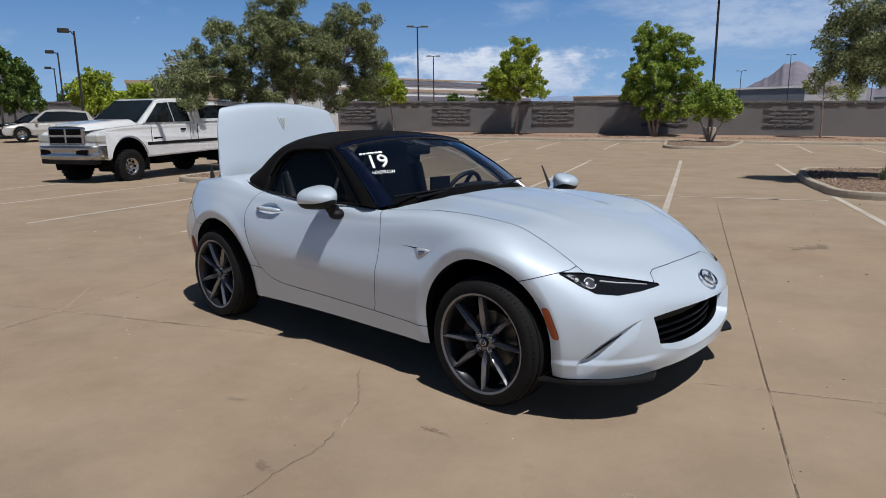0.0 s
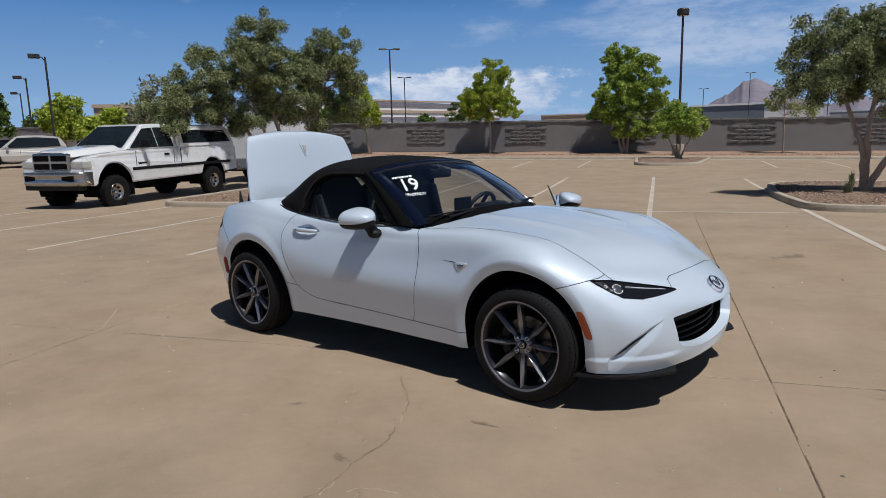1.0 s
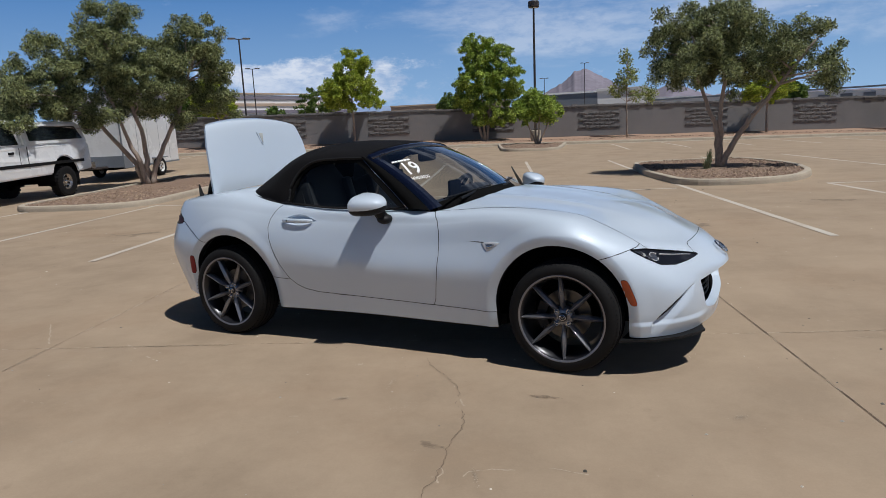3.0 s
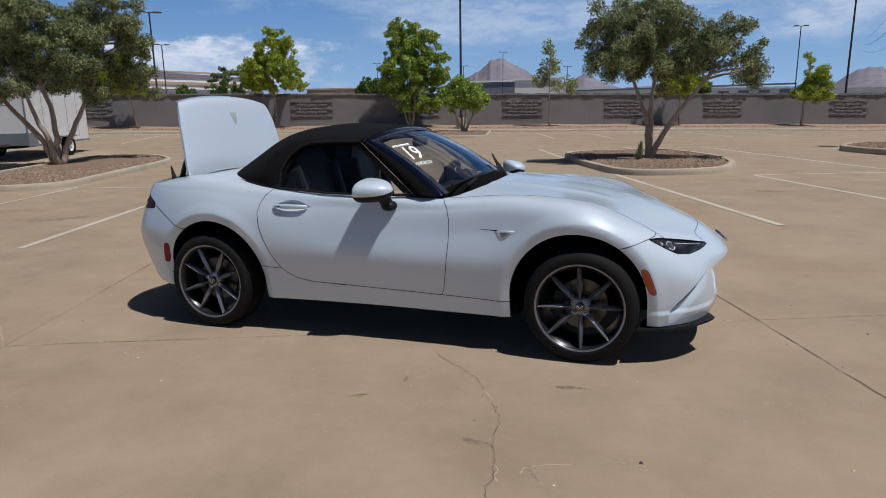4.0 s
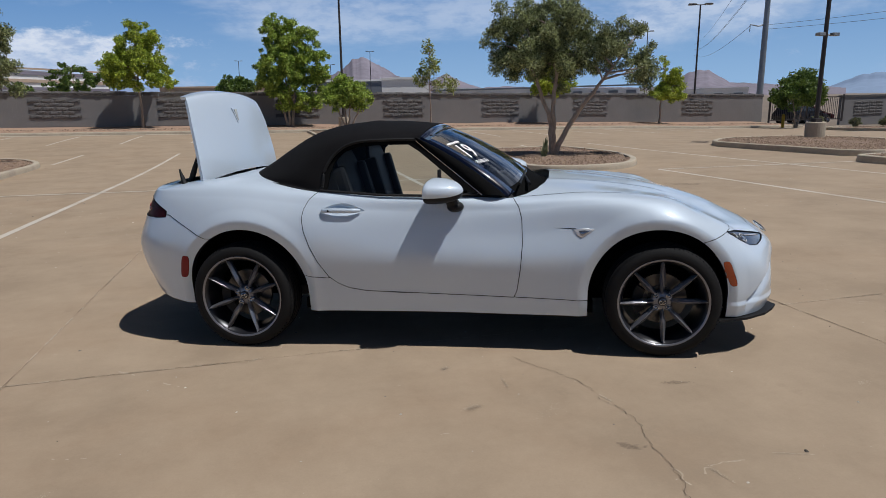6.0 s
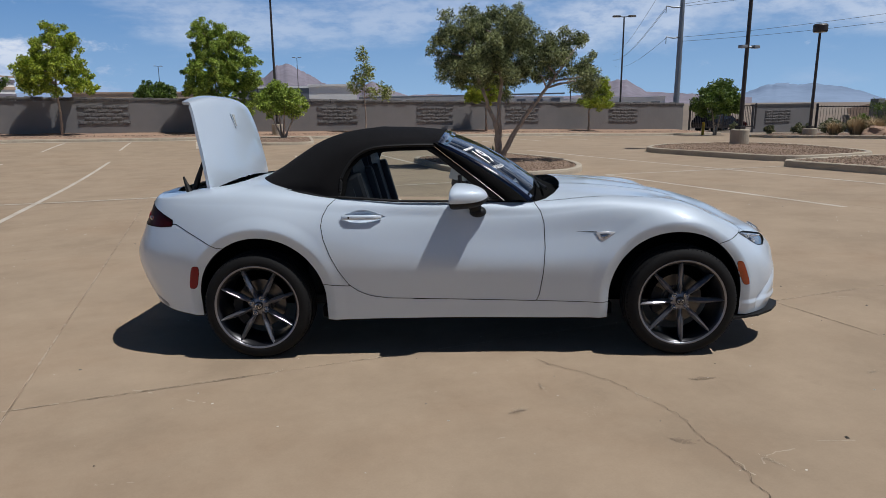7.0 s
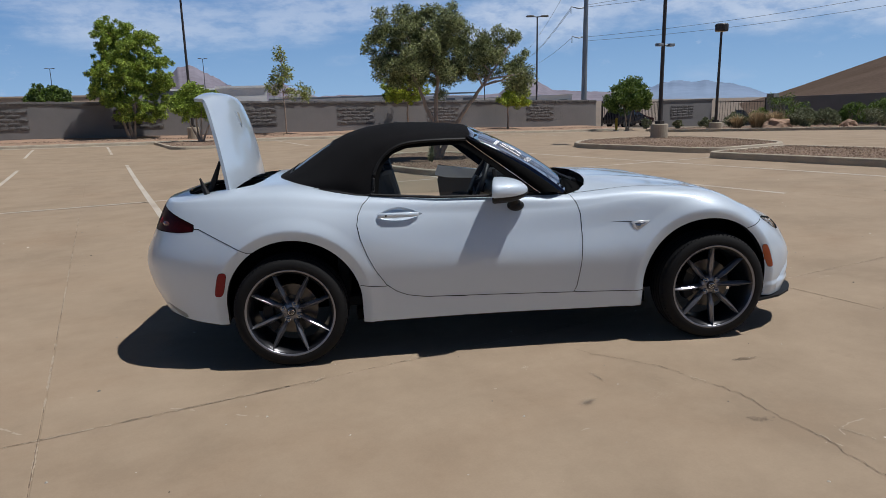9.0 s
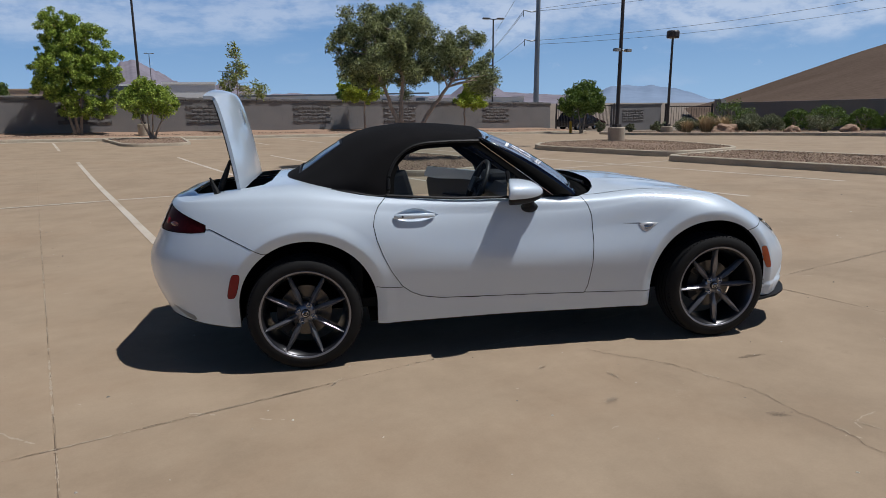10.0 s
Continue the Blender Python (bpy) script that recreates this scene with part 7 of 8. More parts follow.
for az, top, w, dist, sd in ((-14.9, 4.2, 1.9, 172, 51), (-3.9, 3.3, 1.0, 150, 52), (-2.7, 3.0, .7, 150, 54), (-18.4, 2.7, .7, 130, 55), (22.5, 2.6, 1.2, 110, 57), (-42.0, 3.2, 2.2, 100, 58), (-46.5, 3.2, 2.6, 98, 59), (-24.5, 5.0, 2.4, 82, 60)):
    x, y, zt = polar(az, dist, top)
    z0 = H(x, y)
    h = zt - z0
    r = dist * math.tan(radians(w))
    tree("distant_tree", x, y, z0, [[(0, 0, 0), (.1, 0, h * .5), (0, 0, h * .85)]], [(0, 0, h * .6, r, r, h * .36), (r * .5, 0, h * .5, r * .6, r * .6, h * .28), (-r * .5, 0, h * .5, r * .6, r * .6, h * .3)],
         60, .75, 4200, .26, .6, DARK_LEAF, "dark green tree beyond the boundary wall", sd, limbs=10, thick=.14)


def shrub(x, y, h, r, leaf, label, seed, n=2200, size=.045, name="shrub", z=None):
    s = thing(name, pose(x, y, float(rise(x, y)) + .08 if z is None else z), label, "shrub", "bed shrubs")
    bm = bmesh.new()
    rr = random.Random(seed)
    for k in range(7):
        a = rr.uniform(0, 6.28)
        tube(bm, [(0, 0, 0), (math.cos(a) * r * .3, math.sin(a) * r * .3, h * .4), (math.cos(a) * r * .6, math.sin(a) * r * .6, h * .75)], [.03, .02, .008], 5)
    part("stem", bm, BARK, s)
    if "rounded" in label:
        # a clipped dome: leaves lie close along its surface
        pts, rad = [], []
        for k in range(170):
            a, c = rr.uniform(0, 6.28), rr.uniform(.0, 1.0)
            q = math.sqrt(1 - c ** 2.2) * .92
            pts.append((math.cos(a) * r * q, math.sin(a) * r * q, h * (.12 + .80 * c) + rr.uniform(-.03, .03)))
            rad.append(r * rr.uniform(.12, .20))
        n, size = n * 3, size * .8
    else:
        pts, rad = clumps_in([(0, 0, h * .52, r, r, h * .48)], 40, seed, r * .28)
    leaf_cloud("foliage", pts, rad, n, size, .5, leaf, s, seed)
    return s


CS = "clipped rounded green shrub in the planting bed"
for k, (x, y, h, r, leaf, lab) in enumerate((
        (30.2, 15.1, 1.05, .68, DARK_LEAF, CS), (30.2, 13.6, 1.15, .95, DARK_LEAF, CS), (30.2, 12.0, 1.0, .68, DARK_LEAF, CS), (30.2, 10.6, 1.0, .66, DARK_LEAF, CS), (30.3, 9.2, 1.0, .66, DARK_LEAF, CS),
        (29.2, 16.9, .9, .65, SAGE_LEAF, "grey-green rounded shrub in the planting bed"), (29.1, 15.7, .8, .6, SAGE_LEAF, "grey-green rounded shrub in the planting bed"),
        (28.3, 12.8, .75, .65, SAGE_LEAF, "olive-toned desert shrub in the planting bed"), (27.8, 19.6, .8, .55, SAGE_LEAF, "grey-green desert shrub near the lamp post"),
        (27.3, 20.9, .6, .45, SAGE_LEAF, "grey-green desert shrub near the lamp post"), (28.0, 16.0, .65, .5, SAGE_LEAF, "small olive-toned shrub in the planting bed"),
        (28.6, 18.9, .9, .6, DARK_LEAF, "dark green shrub near the lamp post"), (29.6, 18.1, 1.6, .95, DARK_LEAF, "loose green bush in the planting bed"),
        (27.4, 25.4, .7, .3, SAGE_LEAF, "thin grey-green shrub before the short wall"), (28.6, 24.2, .5, .3, SAGE_LEAF, "thin grey-green shrub before the short wall"))):
    set_back(shrub(x, y, h, r, leaf, lab, 70 + k))


def grass_tuft(x, y, h, r, seed, label, mat_=DRY_GRASS, n=420, z=None):
    g = np.random.RandomState(seed)
    v, f = [], []
    for k in range(n):
        a, d, hh = g.uniform(0, 6.28), g.uniform(0, r * .35), h * g.uniform(.55, 1.1)
        lean = g.uniform(.2, 1.0) * r
        p = np.array([math.cos(a) * d, math.sin(a) * d, 0])
        q = p + np.array([math.cos(a) * lean * .45, math.sin(a) * lean * .45, hh * .7])
        t = p + np.array([math.cos(a) * lean, math.sin(a) * lean, hh * g.uniform(.7, 1.0)])
        w = np.array([-math.sin(a), math.cos(a), 0]) * .012
        i = len(v)
        v += [p - w, p + w, q + w * .7, q - w * .7, t]
        f += [(i, i + 1, i + 2, i + 3), (i + 3, i + 2, i + 4)]
    ob = data_mesh("grass_tuft", v, f, mat_)
    ob.matrix_world = pose(x, y, H(x, y) + .06 if z is None else z)
    return tagged(ob, label, "grass", "desert grasses")


for k, (x, y, h, r) in enumerate(((27.6, 18.2, .95, .7), (27.9, 17.4, .8, .6), (27.2, 19.0, .7, .5), (28.4, 17.9, .9, .6))):
    set_back(grass_tuft(x, y, h, r, 100 + k, "dry tan ornamental grass tuft in the planting bed", z=float(rise(x, y)) + .06))
grass_tuft(6.25, 10.95, .28, .16, 110, "small green weed at the olive tree's foot", SAGE_LEAF, 60, H(6.15, 10.9) + .1)
grass_tuft(6.35, 11.1, .5, .10, 111, "tall thin green weed at the olive tree's foot", SAGE_LEAF, 60, H(6, 11) + .1)
grass_tuft(-21.2, 35.2, 1.15, 1.15, 112, "dry tan brush beside the wall", DRY_GRASS, 900, strip_tree(-21.2, 33.9))

# planting bed on the east side
bed = island([(25.2, 17.5), (26.3, 12.0), (27.0, 4.0), (27.0, -14.0), (32.9, -14.0), (32.9, 21.3), (30.2, 25.6), (27.0, 25.4), (25.0, 20.5)], 1.0,
             "gravel planting bed with a low kerb along the east wall", 2500, 17, GRAVEL, .13, .05, rise)
set_back(bed)


def boulder(x, y, w, h, seed):
    bm = bmesh.new()
    bmesh.ops.create_icosphere(bm, subdivisions=3, radius=1.0)
    for v in bm.verts:
        n = noise.noise(v.co * 1.7 + Vector((seed, 0, 0))) * .35 + noise.noise(v.co * 4.0 + Vector((0, seed, 0))) * .12
        v.co = Vector((v.co.x * w, v.co.y * w * .8, max(v.co.z, -.4) * h)) * (1 + n)
    ob = link_mesh("boulder", bm, DIRT, False)
    ob.matrix_world = pose(x, y, float(rise(x, y)) + .1)
    set_back(ob)
    return tagged(ob, "tan desert boulder in the planting bed", "boulder", "bed boulders")


boulder(28.0, 13.9, .38, .26, 1)
boulder(27.4, 16.9, .66, .42, 2)
boulder(28.0, 11.4, .45, .30, 3)

# ---------------------------------------------------------------- other vehicles
def road_wheel(r, rim_r, width, rim_mat, spokes, tread=False):
    w = thing("wheel", pose(0, 0, 0), "", "")
    h = width / 2
    bm = bmesh.new()
    lathe(bm, [(rim_r, -h * .9), (r * .80, -h), (r * .95, -h * .92), (r, -h * .7), (r, h * .7), (r * .95, h * .92), (r * .80, h), (rim_r, h * .9)], 40)
    part("tyre", bm, RUBBER, w, "black tyre", True)
    if tread:
        bm = bmesh.new()
        for k in range(28):
            for s in (-1, 1):
                a = 2 * math.pi * (k + .25 * s) / 28
                box(bm, r * .985, s * h * .62, 0, .035, h * .62, .05, Matrix.Rotation(-a, 4, "Y"))
        tagged(part("tread_lug", bm, RUBBER, w), kind="stuff")
    bm = bmesh.new()
    lathe(bm, [(rim_r, -h * .8), (rim_r * .92, -h * .3), (rim_r * .92, h * .55), (rim_r, h * .9), (rim_r * .94, h * .92), (rim_r * .86, h * .5), (rim_r * .6, h * .35), (0, h * .40)], 32)
    part("rim", bm, rim_mat, w, "", True)
    for k in range(spokes):
        a = 2 * math.pi * k / spokes
        m = Matrix.Rotation(-a, 4, "Y")
        part("rim_hole", boxed(rim_r * .66, h * .44, 0, rim_r * .22, .03, rim_r * .24, m, .01), WELL, w)
    bm = bmesh.new()
    lathe(bm, [(rim_r * .26, h * .3), (rim_r * .24, h * .62), (rim_r * .12, h * .72), (0, h * .72)], 16)
    part("hub", bm, CHROME, w, "", True)
    for key in ("label", "category"):
        if key in w:
            del w[key]
    return w


def fit_wheels(vehicle, w, places):
    for k, (x, y, z) in enumerate(places):
        c = w if k == 0 else copy_thing(w, Matrix())
        c.parent = vehicle
        c.matrix_basis = Matrix.Translation((x, y, z)) @ Matrix.Rotation(radians(180) if y < 0 else 0, 4, "Z") @ Matrix.Rotation(radians(23 * k), 4, "Y")


def arc(cx, cz, r, a0, a1, n=12):
    return [(cx + r * math.cos(radians(a0 + (a1 - a0) * k / n)), cz + r * math.sin(radians(a0 + (a1 - a0) * k / n))) for k in range(n + 1)]


def tapered(outline, half_low, half_high, z_low, z_high, bevel=0.03, power=1.0):
    """A solid from a side outline whose width narrows with height."""
    bm = bmesh.new()
    prism(bm, outline, -1.0, 1.0, "y")
    for v in bm.verts:
        t = min(max((v.co.z - z_low) / (z_high - z_low), 0), 1) ** power
        v.co.y *= half_low + (half_high - half_low) * t
    if bevel:
        bmesh.ops.bevel(bm, geom=[e for e in bm.edges if e.calc_face_angle(0) > .35], offset=bevel, segments=2, affect="EDGES")
    return bm


truck = thing("pickup_truck", upright(-11.52, 12.68, None, -90), "white older full-size pickup with a camper shell, parked", "pickup truck")
outline = [(-1.22, .66)] + arc(0, .50, .545, 168, 12) + [(3.36, .58)] + arc(3.93, .50, .575, 172, 8) + [(4.62, .58), (4.84, .66), (4.89, .90), (4.88, 1.11), (4.81, 1.195), (4.62, 1.245), (4.35, 1.285), (3.95, 1.315), (3.45, 1.36), (1.45, 1.36), (-1.26, 1.36)]
part("body", tapered(outline, .99, .93, .9, 1.36, .035), WHITE_PAINT, truck, "white painted body")
cab = part("cab", tapered([(3.52, 1.345), (2.62, 1.945), (2.50, 1.975), (1.55, 1.99), (1.46, 1.345)], .925, .72, 1.36, 1.98, .04), WHITE_PAINT, truck, "white extended cab")
shell = part("camper_shell", tapered([(1.40, 1.345), (1.36, 1.86), (1.20, 1.93), (-1.02, 1.90), (-1.14, 1.86), (-1.28, 1.345)], .93, .78, 1.36, 1.92, .05), WHITE_PAINT, truck, "white camper shell")
# glass
bm = bmesh.new()
vs = [bm.verts.new(p) for p in ((3.44, -.80, 1.405), (3.44, .80, 1.405), (2.665, .66, 1.925), (2.665, -.66, 1.925))]
bm.faces.new(vs)
for v in bm.verts:
    v.co += Vector((.012, 0, .012))
bmesh.ops.solidify(bm, geom=bm.faces[:], thickness=-.02)
part("windscreen", bm, CAB_GLASS, cab, "dark windscreen")
for s in (-1, 1):
    def lean(z):
        return s * (.925 - .205 * (z - 1.36) / .62 + .006)
    for pts in ([(3.30, 1.40), (2.66, 1.86), (2.28, 1.885), (2.26, 1.40)], [(2.235, 1.40), (2.255, 1.886), (1.66, 1.895), (1.62, 1.40)]):
        bm = bmesh.new()
        vs = [bm.verts.new((x, lean(z), z)) for x, z in pts]
        bm.faces.new(vs)
        bmesh.ops.solidify(bm, geom=bm.faces[:], thickness=.012)
        part("side_window", bm, CAB_GLASS, cab, "dark side window")
    bm = bmesh.new()
    vs = [bm.verts.new((x, s * (.93 - .15 * (z - 1.36) / .56 + .006), z)) for x, z in [(1.20, 1.47), (1.18, 1.82), (-.86, 1.80), (-1.04, 1.47)]]
    bm.faces.new(vs)
    bmesh.ops.solidify(bm, geom=bm.faces[:], thickness=.012)
    part("shell_window", bm, CAB_GLASS, shell, "long dark shell window")
    part("side_moulding", boxed(1.25, s * .992, .90, 4.2, .02, .075, None, .006), BLACK_TRIM, truck, "dark side moulding")
    part("door_handle", boxed(1.98, s * .962, 1.21, .19, .02, .055, None, .008), BLACK_TRIM, truck)
    part("badge_bar", boxed(2.95, s * .972, 1.02, .32, .008, .05), BLACK_TRIM, truck)
    mirror = part("door_mirror", boxed(2.88, s * 1.08, 1.50, .12, .24, .20, None, .03), BLACK_TRIM, truck, "black door mirror")
    part("mirror_arm", tubed([(2.90, s * .90, 1.42), (2.88, s * 1.0, 1.47)], .025, 6), BLACK_TRIM, mirror)
    part("door_gap", boxed(3.18, s * .984, 1.02, .012, .006, .62), GAP, truck)
    part("door_gap", boxed(1.72, s * .984, 1.02, .012, .006, .62), GAP, truck)
    part("cab_gap", boxed(1.43, s * .984, 1.02, .022, .006, .66), GAP, truck)
    part("headlight", boxed(4.855, s * .800, 1.065, .09, .40, .160, None, .03), LAMP_GLASS, truck, "wide clear headlight")
    part("turn_signal", boxed(4.76, s * .965, 1.065, .22, .06, .150, None, .015), LAMP_GLASS, truck)
    part("mud_flap", boxed(-.52, s * .86, .42, .02, .26, .34), BLACK_TRIM, truck)
    part("mud_flap", boxed(3.36, s * .86, .42, .02, .26, .30), BLACK_TRIM, truck)
    for cx in (0, 3.93):
        bm = bmesh.new()
        pts = arc(cx, .50, .535 if cx < 1 else .565, 200, -20, 16)
        a = [bm.verts.new((x, s * .975, z)) for x, z in pts]
        c = [bm.verts.new((x, s * .45, z)) for x, z in pts]
        for k in range(16):
            bm.faces.new((a[k], a[k + 1], c[k + 1], c[k]))
        bm.faces.new(c)
        part("wheel_well", bm, WELL, truck)
grl = part("grille", boxed(4.885, 0, 1.130, .10, 1.20, .40, None, .05), DULL_CHROME, truck, "chrome crossbar grille")
for sy in (-1, 1):
    for sz in (-1, 1):
        part("grille_opening", boxed(4.930, sy * .285, 1.130 + sz * .090, .03, .500, .130, None, .012), WELL, grl)
bm = bmesh.new()
rows = []
for k in range(13):
    y = -.99 + .165 * k
    x = 5.07 - .05 * y * y - .13 * abs(y) ** 8
    rows.append([bm.verts.new((x + a, y, z)) for a, z in ((-.26, .61), (-.03, .60), (0, .64), (.005, .70), (-.018, .735), (-.018, .80), (.0, .835), (.0, .875), (-.03, .91), (-.26, .91))])
for p, q in zip(rows, rows[1:]):
    for j in range(10):
        bm.faces.new((p[j], p[(j + 1) % 10], q[(j + 1) % 10], q[j]))
bm.faces.new(rows[0])
bm.faces.new(rows[-1][::-1])
bmesh.ops.recalc_face_normals(bm, faces=bm.faces)
bmp = part("front_bumper", bm, DULL_CHROME, truck, "chrome front bumper", True)
bm = bmesh.new()
grid = []
for i in range(13):
    x = 3.46 + 1.47 * i / 12
    f = (x - 3.46) / 1.47
    wide = .86 - .20 * f
    crest = 1.485 - .07 * f - .03 * f * f - .04 * max(0.0, (f - .86) / .14) ** 2
    edge = 1.352 - .085 * f - .03 * f * f
    row = []
    for j in range(17):
        t = -1 + j / 8
        swell = 1 - smoothstep(.62, .99, np.float64(abs(t)))
        row.append(bm.verts.new((x - .05 * t * t * f, wide * t, edge + (crest - edge) * float(swell) * (1 - .08 * t * t))))
    grid.append(row)
for p, q in zip(grid, grid[1:]):
    for j in range(16):
        bm.faces.new((p[j], q[j], q[j + 1], p[j + 1]))
part("bonnet", bm, WHITE_PAINT, truck, "raised white bonnet", True)
for y in (-.62, .62):
    part("bumper_slot", boxed(5.030, y, .77, .03, .36, .12, None, .01), WELL, bmp)
part("air_dam", boxed(4.86, 0, .57, .24, 1.76, .14, None, .03), BLACK_TRIM, bmp)
part("rear_bumper", boxed(-1.34, 0, .72, .22, 1.90, .22, None, .03), DULL_CHROME, truck)
part("tow_hitch", boxed(-1.7, 0, .52, .6, .08, .08), POLE, truck)
bm = bmesh.new()
box(bm, 1.9, 0, .62, 5.8, .8, .18)
box(bm, 0, 0, .42, .16, 1.5, .16)
box(bm, 3.93, 0, .42, .16, 1.5, .16)
box(bm, 2.3, .3, .46, .6, .4, .2)
part("chassis", bm, WELL, truck)
for o in truck.children_recursive:
    for v in o.data.vertices:
        if v.co.x > 4.2:
            v.co.y *= 1 - .045 * ((v.co.x - 4.2) / .7) ** 2
for o in truck.children:
    o.scale.z = 1.07
fit_wheels(truck, road_wheel(.42, .215, .27, DULL_CHROME, 8, True), [(3.93, .86, .42), (0, .86, .42), (3.93, -.86, .42), (0, -.86, .42)])

trailer = thing("cargo_trailer", upright(-12.2, 18.75, None, -90), "white enclosed cargo trailer with a treadplate skirt", "trailer")
part("box_body", boxed(.25, 0, 1.33, 3.9, 2.20, 1.72, None, .04), WHITE_PAINT, trailer, "white panelled box")
part("roof_cap", boxed(.25, 0, 2.205, 3.94, 2.24, .06, None, .025), GALV, trailer)
part("treadplate_skirt", boxed(2.215, 0, .66, .025, 2.16, .38), GALV, trailer, "bright treadplate skirt")
for s in (-1, 1):
    part("treadplate_corner", boxed(1.95, s * 1.106, .66, .52, .02, .38), GALV, trailer)
    part("side_rail", boxed(.25, s * 1.105, .46, 3.9, .03, .05), GALV, trailer)
    part("door_latch", boxed(1.50, s * 1.112, 1.02, .03, .02, .14), BLACK_TRIM, trailer)
    part("wing", boxed(-.05, s * 1.18, .66, .86, .22, .05, None, .02), GALV, trailer)
    part("corner_post", boxed(2.19, s * 1.095, 1.33, .05, .03, 1.72), GALV, trailer)
    for x in (-1.0, -.3, .5, 1.2):
        part("panel_seam", boxed(x, s * 1.102, 1.35, .012, .006, 1.5), GALV, trailer)
part("drawbar", tubed([(2.2, -.5, .48), (3.3, 0, .50)], .05, 6), POLE, trailer)
part("drawbar", tubed([(2.2, .5, .48), (3.3, 0, .50)], .05, 6), POLE, trailer)
part("chassis", boxed(.2, 0, .42, 3.6, 1.2, .10), WELL, trailer)
fit_wheels(trailer, road_wheel(.33, .19, .19, WHITE_PAINT, 5), [(0, 1.18, .33), (0, -1.18, .33)])


def parked_car(x, y, rz, paint, label, suv, length=4.6):
    c = thing("suv" if suv else "sedan", upright(x, y, None, rz), label, "car")
    h = 1.68 if suv else 1.40
    wb = length * .59
    r = .36 if suv else .325
    belt = .98 if suv else .88
    f = length - (length - wb) * .52
    b0 = f - length
    outline = [(b0 + .05, .42)] + arc(0, r + .02, r + .06, 190, -10, 10) + arc(wb, r + .02, r + .06, 190, -10, 10) + [(f - .08, .36), (f, .55), (f - .06, belt - .18), (wb - .15, belt), (0, belt + .06), (b0 + .12, belt + .06), (b0, .75)]
    part("body", tapered(outline, .90, .80, .65, belt + .06, .05), paint, c)
    roof = [(wb - .35, belt - .01), (wb - 1.15, h - .06), (wb - 1.5, h), (.25 if suv else .6, h - .01), ((b0 + .45) if suv else .15, h - .12), ((b0 + .14) if suv else -.45, belt + .02)]
    cabin = part("cabin", tapered(roof, .80, .62, belt, h, .05), paint, c)
    for s in (-1, 1):
        glass = [(wb - .62, belt + .05), (wb - 1.22, h - .12), (.55, h - .11), ((b0 + .55) if suv else .25, h - .2), ((b0 + .45) if suv else -.15, belt + .08)]
        bm = bmesh.new()
        vs = [bm.verts.new((px, s * (.80 - .18 * (pz - belt) / (h - belt) + .008), pz)) for px, pz in glass]
        bm.faces.new(vs)
        bmesh.ops.solidify(bm, geom=bm.faces[:], thickness=.012)
        part("side_window", bm, CAB_GLASS, cabin)
        part("headlight", boxed(f - .12, s * .68, belt - .26, .22, .30, .14, None, .03), CLEAR_LENS, c)
        part("door_mirror", boxed(wb - .72, s * .93, belt + .08, .12, .16, .12, None, .03), paint, c)
        part("door_gap", boxed(wb * .52, s * .885, belt - .30, .012, .03, .5), GAP, c)
    bm = bmesh.new()
    vs = [bm.verts.new(p) for p in ((wb - .40, -.68, belt + .04), (wb - .40, .68, belt + .04), (wb - 1.13, .56, h - .08), (wb - 1.13, -.56, h - .08))]
    bm.faces.new(vs)
    for v in bm.verts:
        v.co += Vector((.012, 0, .012))
    bmesh.ops.solidify(bm, geom=bm.faces[:], thickness=-.015)
    part("windscreen", bm, CAB_GLASS, cabin)
    part("grille", boxed(f - .02, 0, .62, .06, .80, .24, None, .03), BLACK_TRIM, c)
    part("lower_trim", boxed((f + b0) / 2, 0, .38, length * .93, 1.66, .16, None, .03), BLACK_TRIM, c)
    fit_wheels(c, road_wheel(r, r * .62, .22, RIM_BRIGHT, 5), [(wb, .80, r), (0, .80, r), (wb, -.80, r), (0, -.80, r)])
    return c


parked_car(-30.0, 24.4, -128, SILVER_PAINT, "champagne silver suv parked across the lot", True)
parked_car(-37.5, 24.0, -128, WHITE_PAINT, "white sedan parked across the lot", False)
parked_car(-34.0, 26.5, -128, GLOSS_BLACK, "dark sedan parked across the lot", False)
parked_car(40.8, 43.3, 12, GLOSS_BLACK, "black suv parked beyond the gateway", True)

parked_car(44.2, 46.1, 12, RED_LENS, "dark red sedan parked beyond the gateway", False)

# ---------------------------------------------------------------- distance
def ridge(name, az0, az1, dist, profile, depth, material, label, seed, rough=.16, n=90):
    """A mountain chain along a bearing, its crest after (bearing, elevation) pairs, with gullied flanks."""
    az = np.linspace(az0, az1, n)
    el = np.interp(az, [p[0] for p in profile], [p[1] for p in profile])
    rows = 12
    v = []
    for j in range(rows):
        f = j / (rows - 1)
        for k, (a, e) in enumerate(zip(az, el)):
            wob = noise.noise(Vector((a * .9, f * 2.0, seed))) + .3 * noise.noise(Vector((a * 1.7, f * 5.0, seed + 9)))
            d = dist - depth * (1 - f) + depth * .10 * wob * (1 - f)
            x, y, _ = polar(a, d)
            hz = 0.020 * (y - 36) - 0.009 * x + .5
            _, _, top = polar(a, d, e)
            crest = top + rough * (top - hz) * (.45 * noise.noise(Vector((a * 2.0, seed * 3.1, 0))) + .2 * noise.noise(Vector((a * 5.0, seed * 7.1, 0))))
            prof = f ** 1.15 + .22 * wob * f * (1 - f)
            v.append((x, y, hz - 6 + (crest - hz + 6) * max(prof, 0)))
    fc = [(j * n + k, j * n + k + 1, (j + 1) * n + k + 1, (j + 1) * n + k) for j in range(rows - 1) for k in range(n - 1)]
    return tagged(data_mesh(name, v, fc, material, True), label, "mountain", kind="structure")


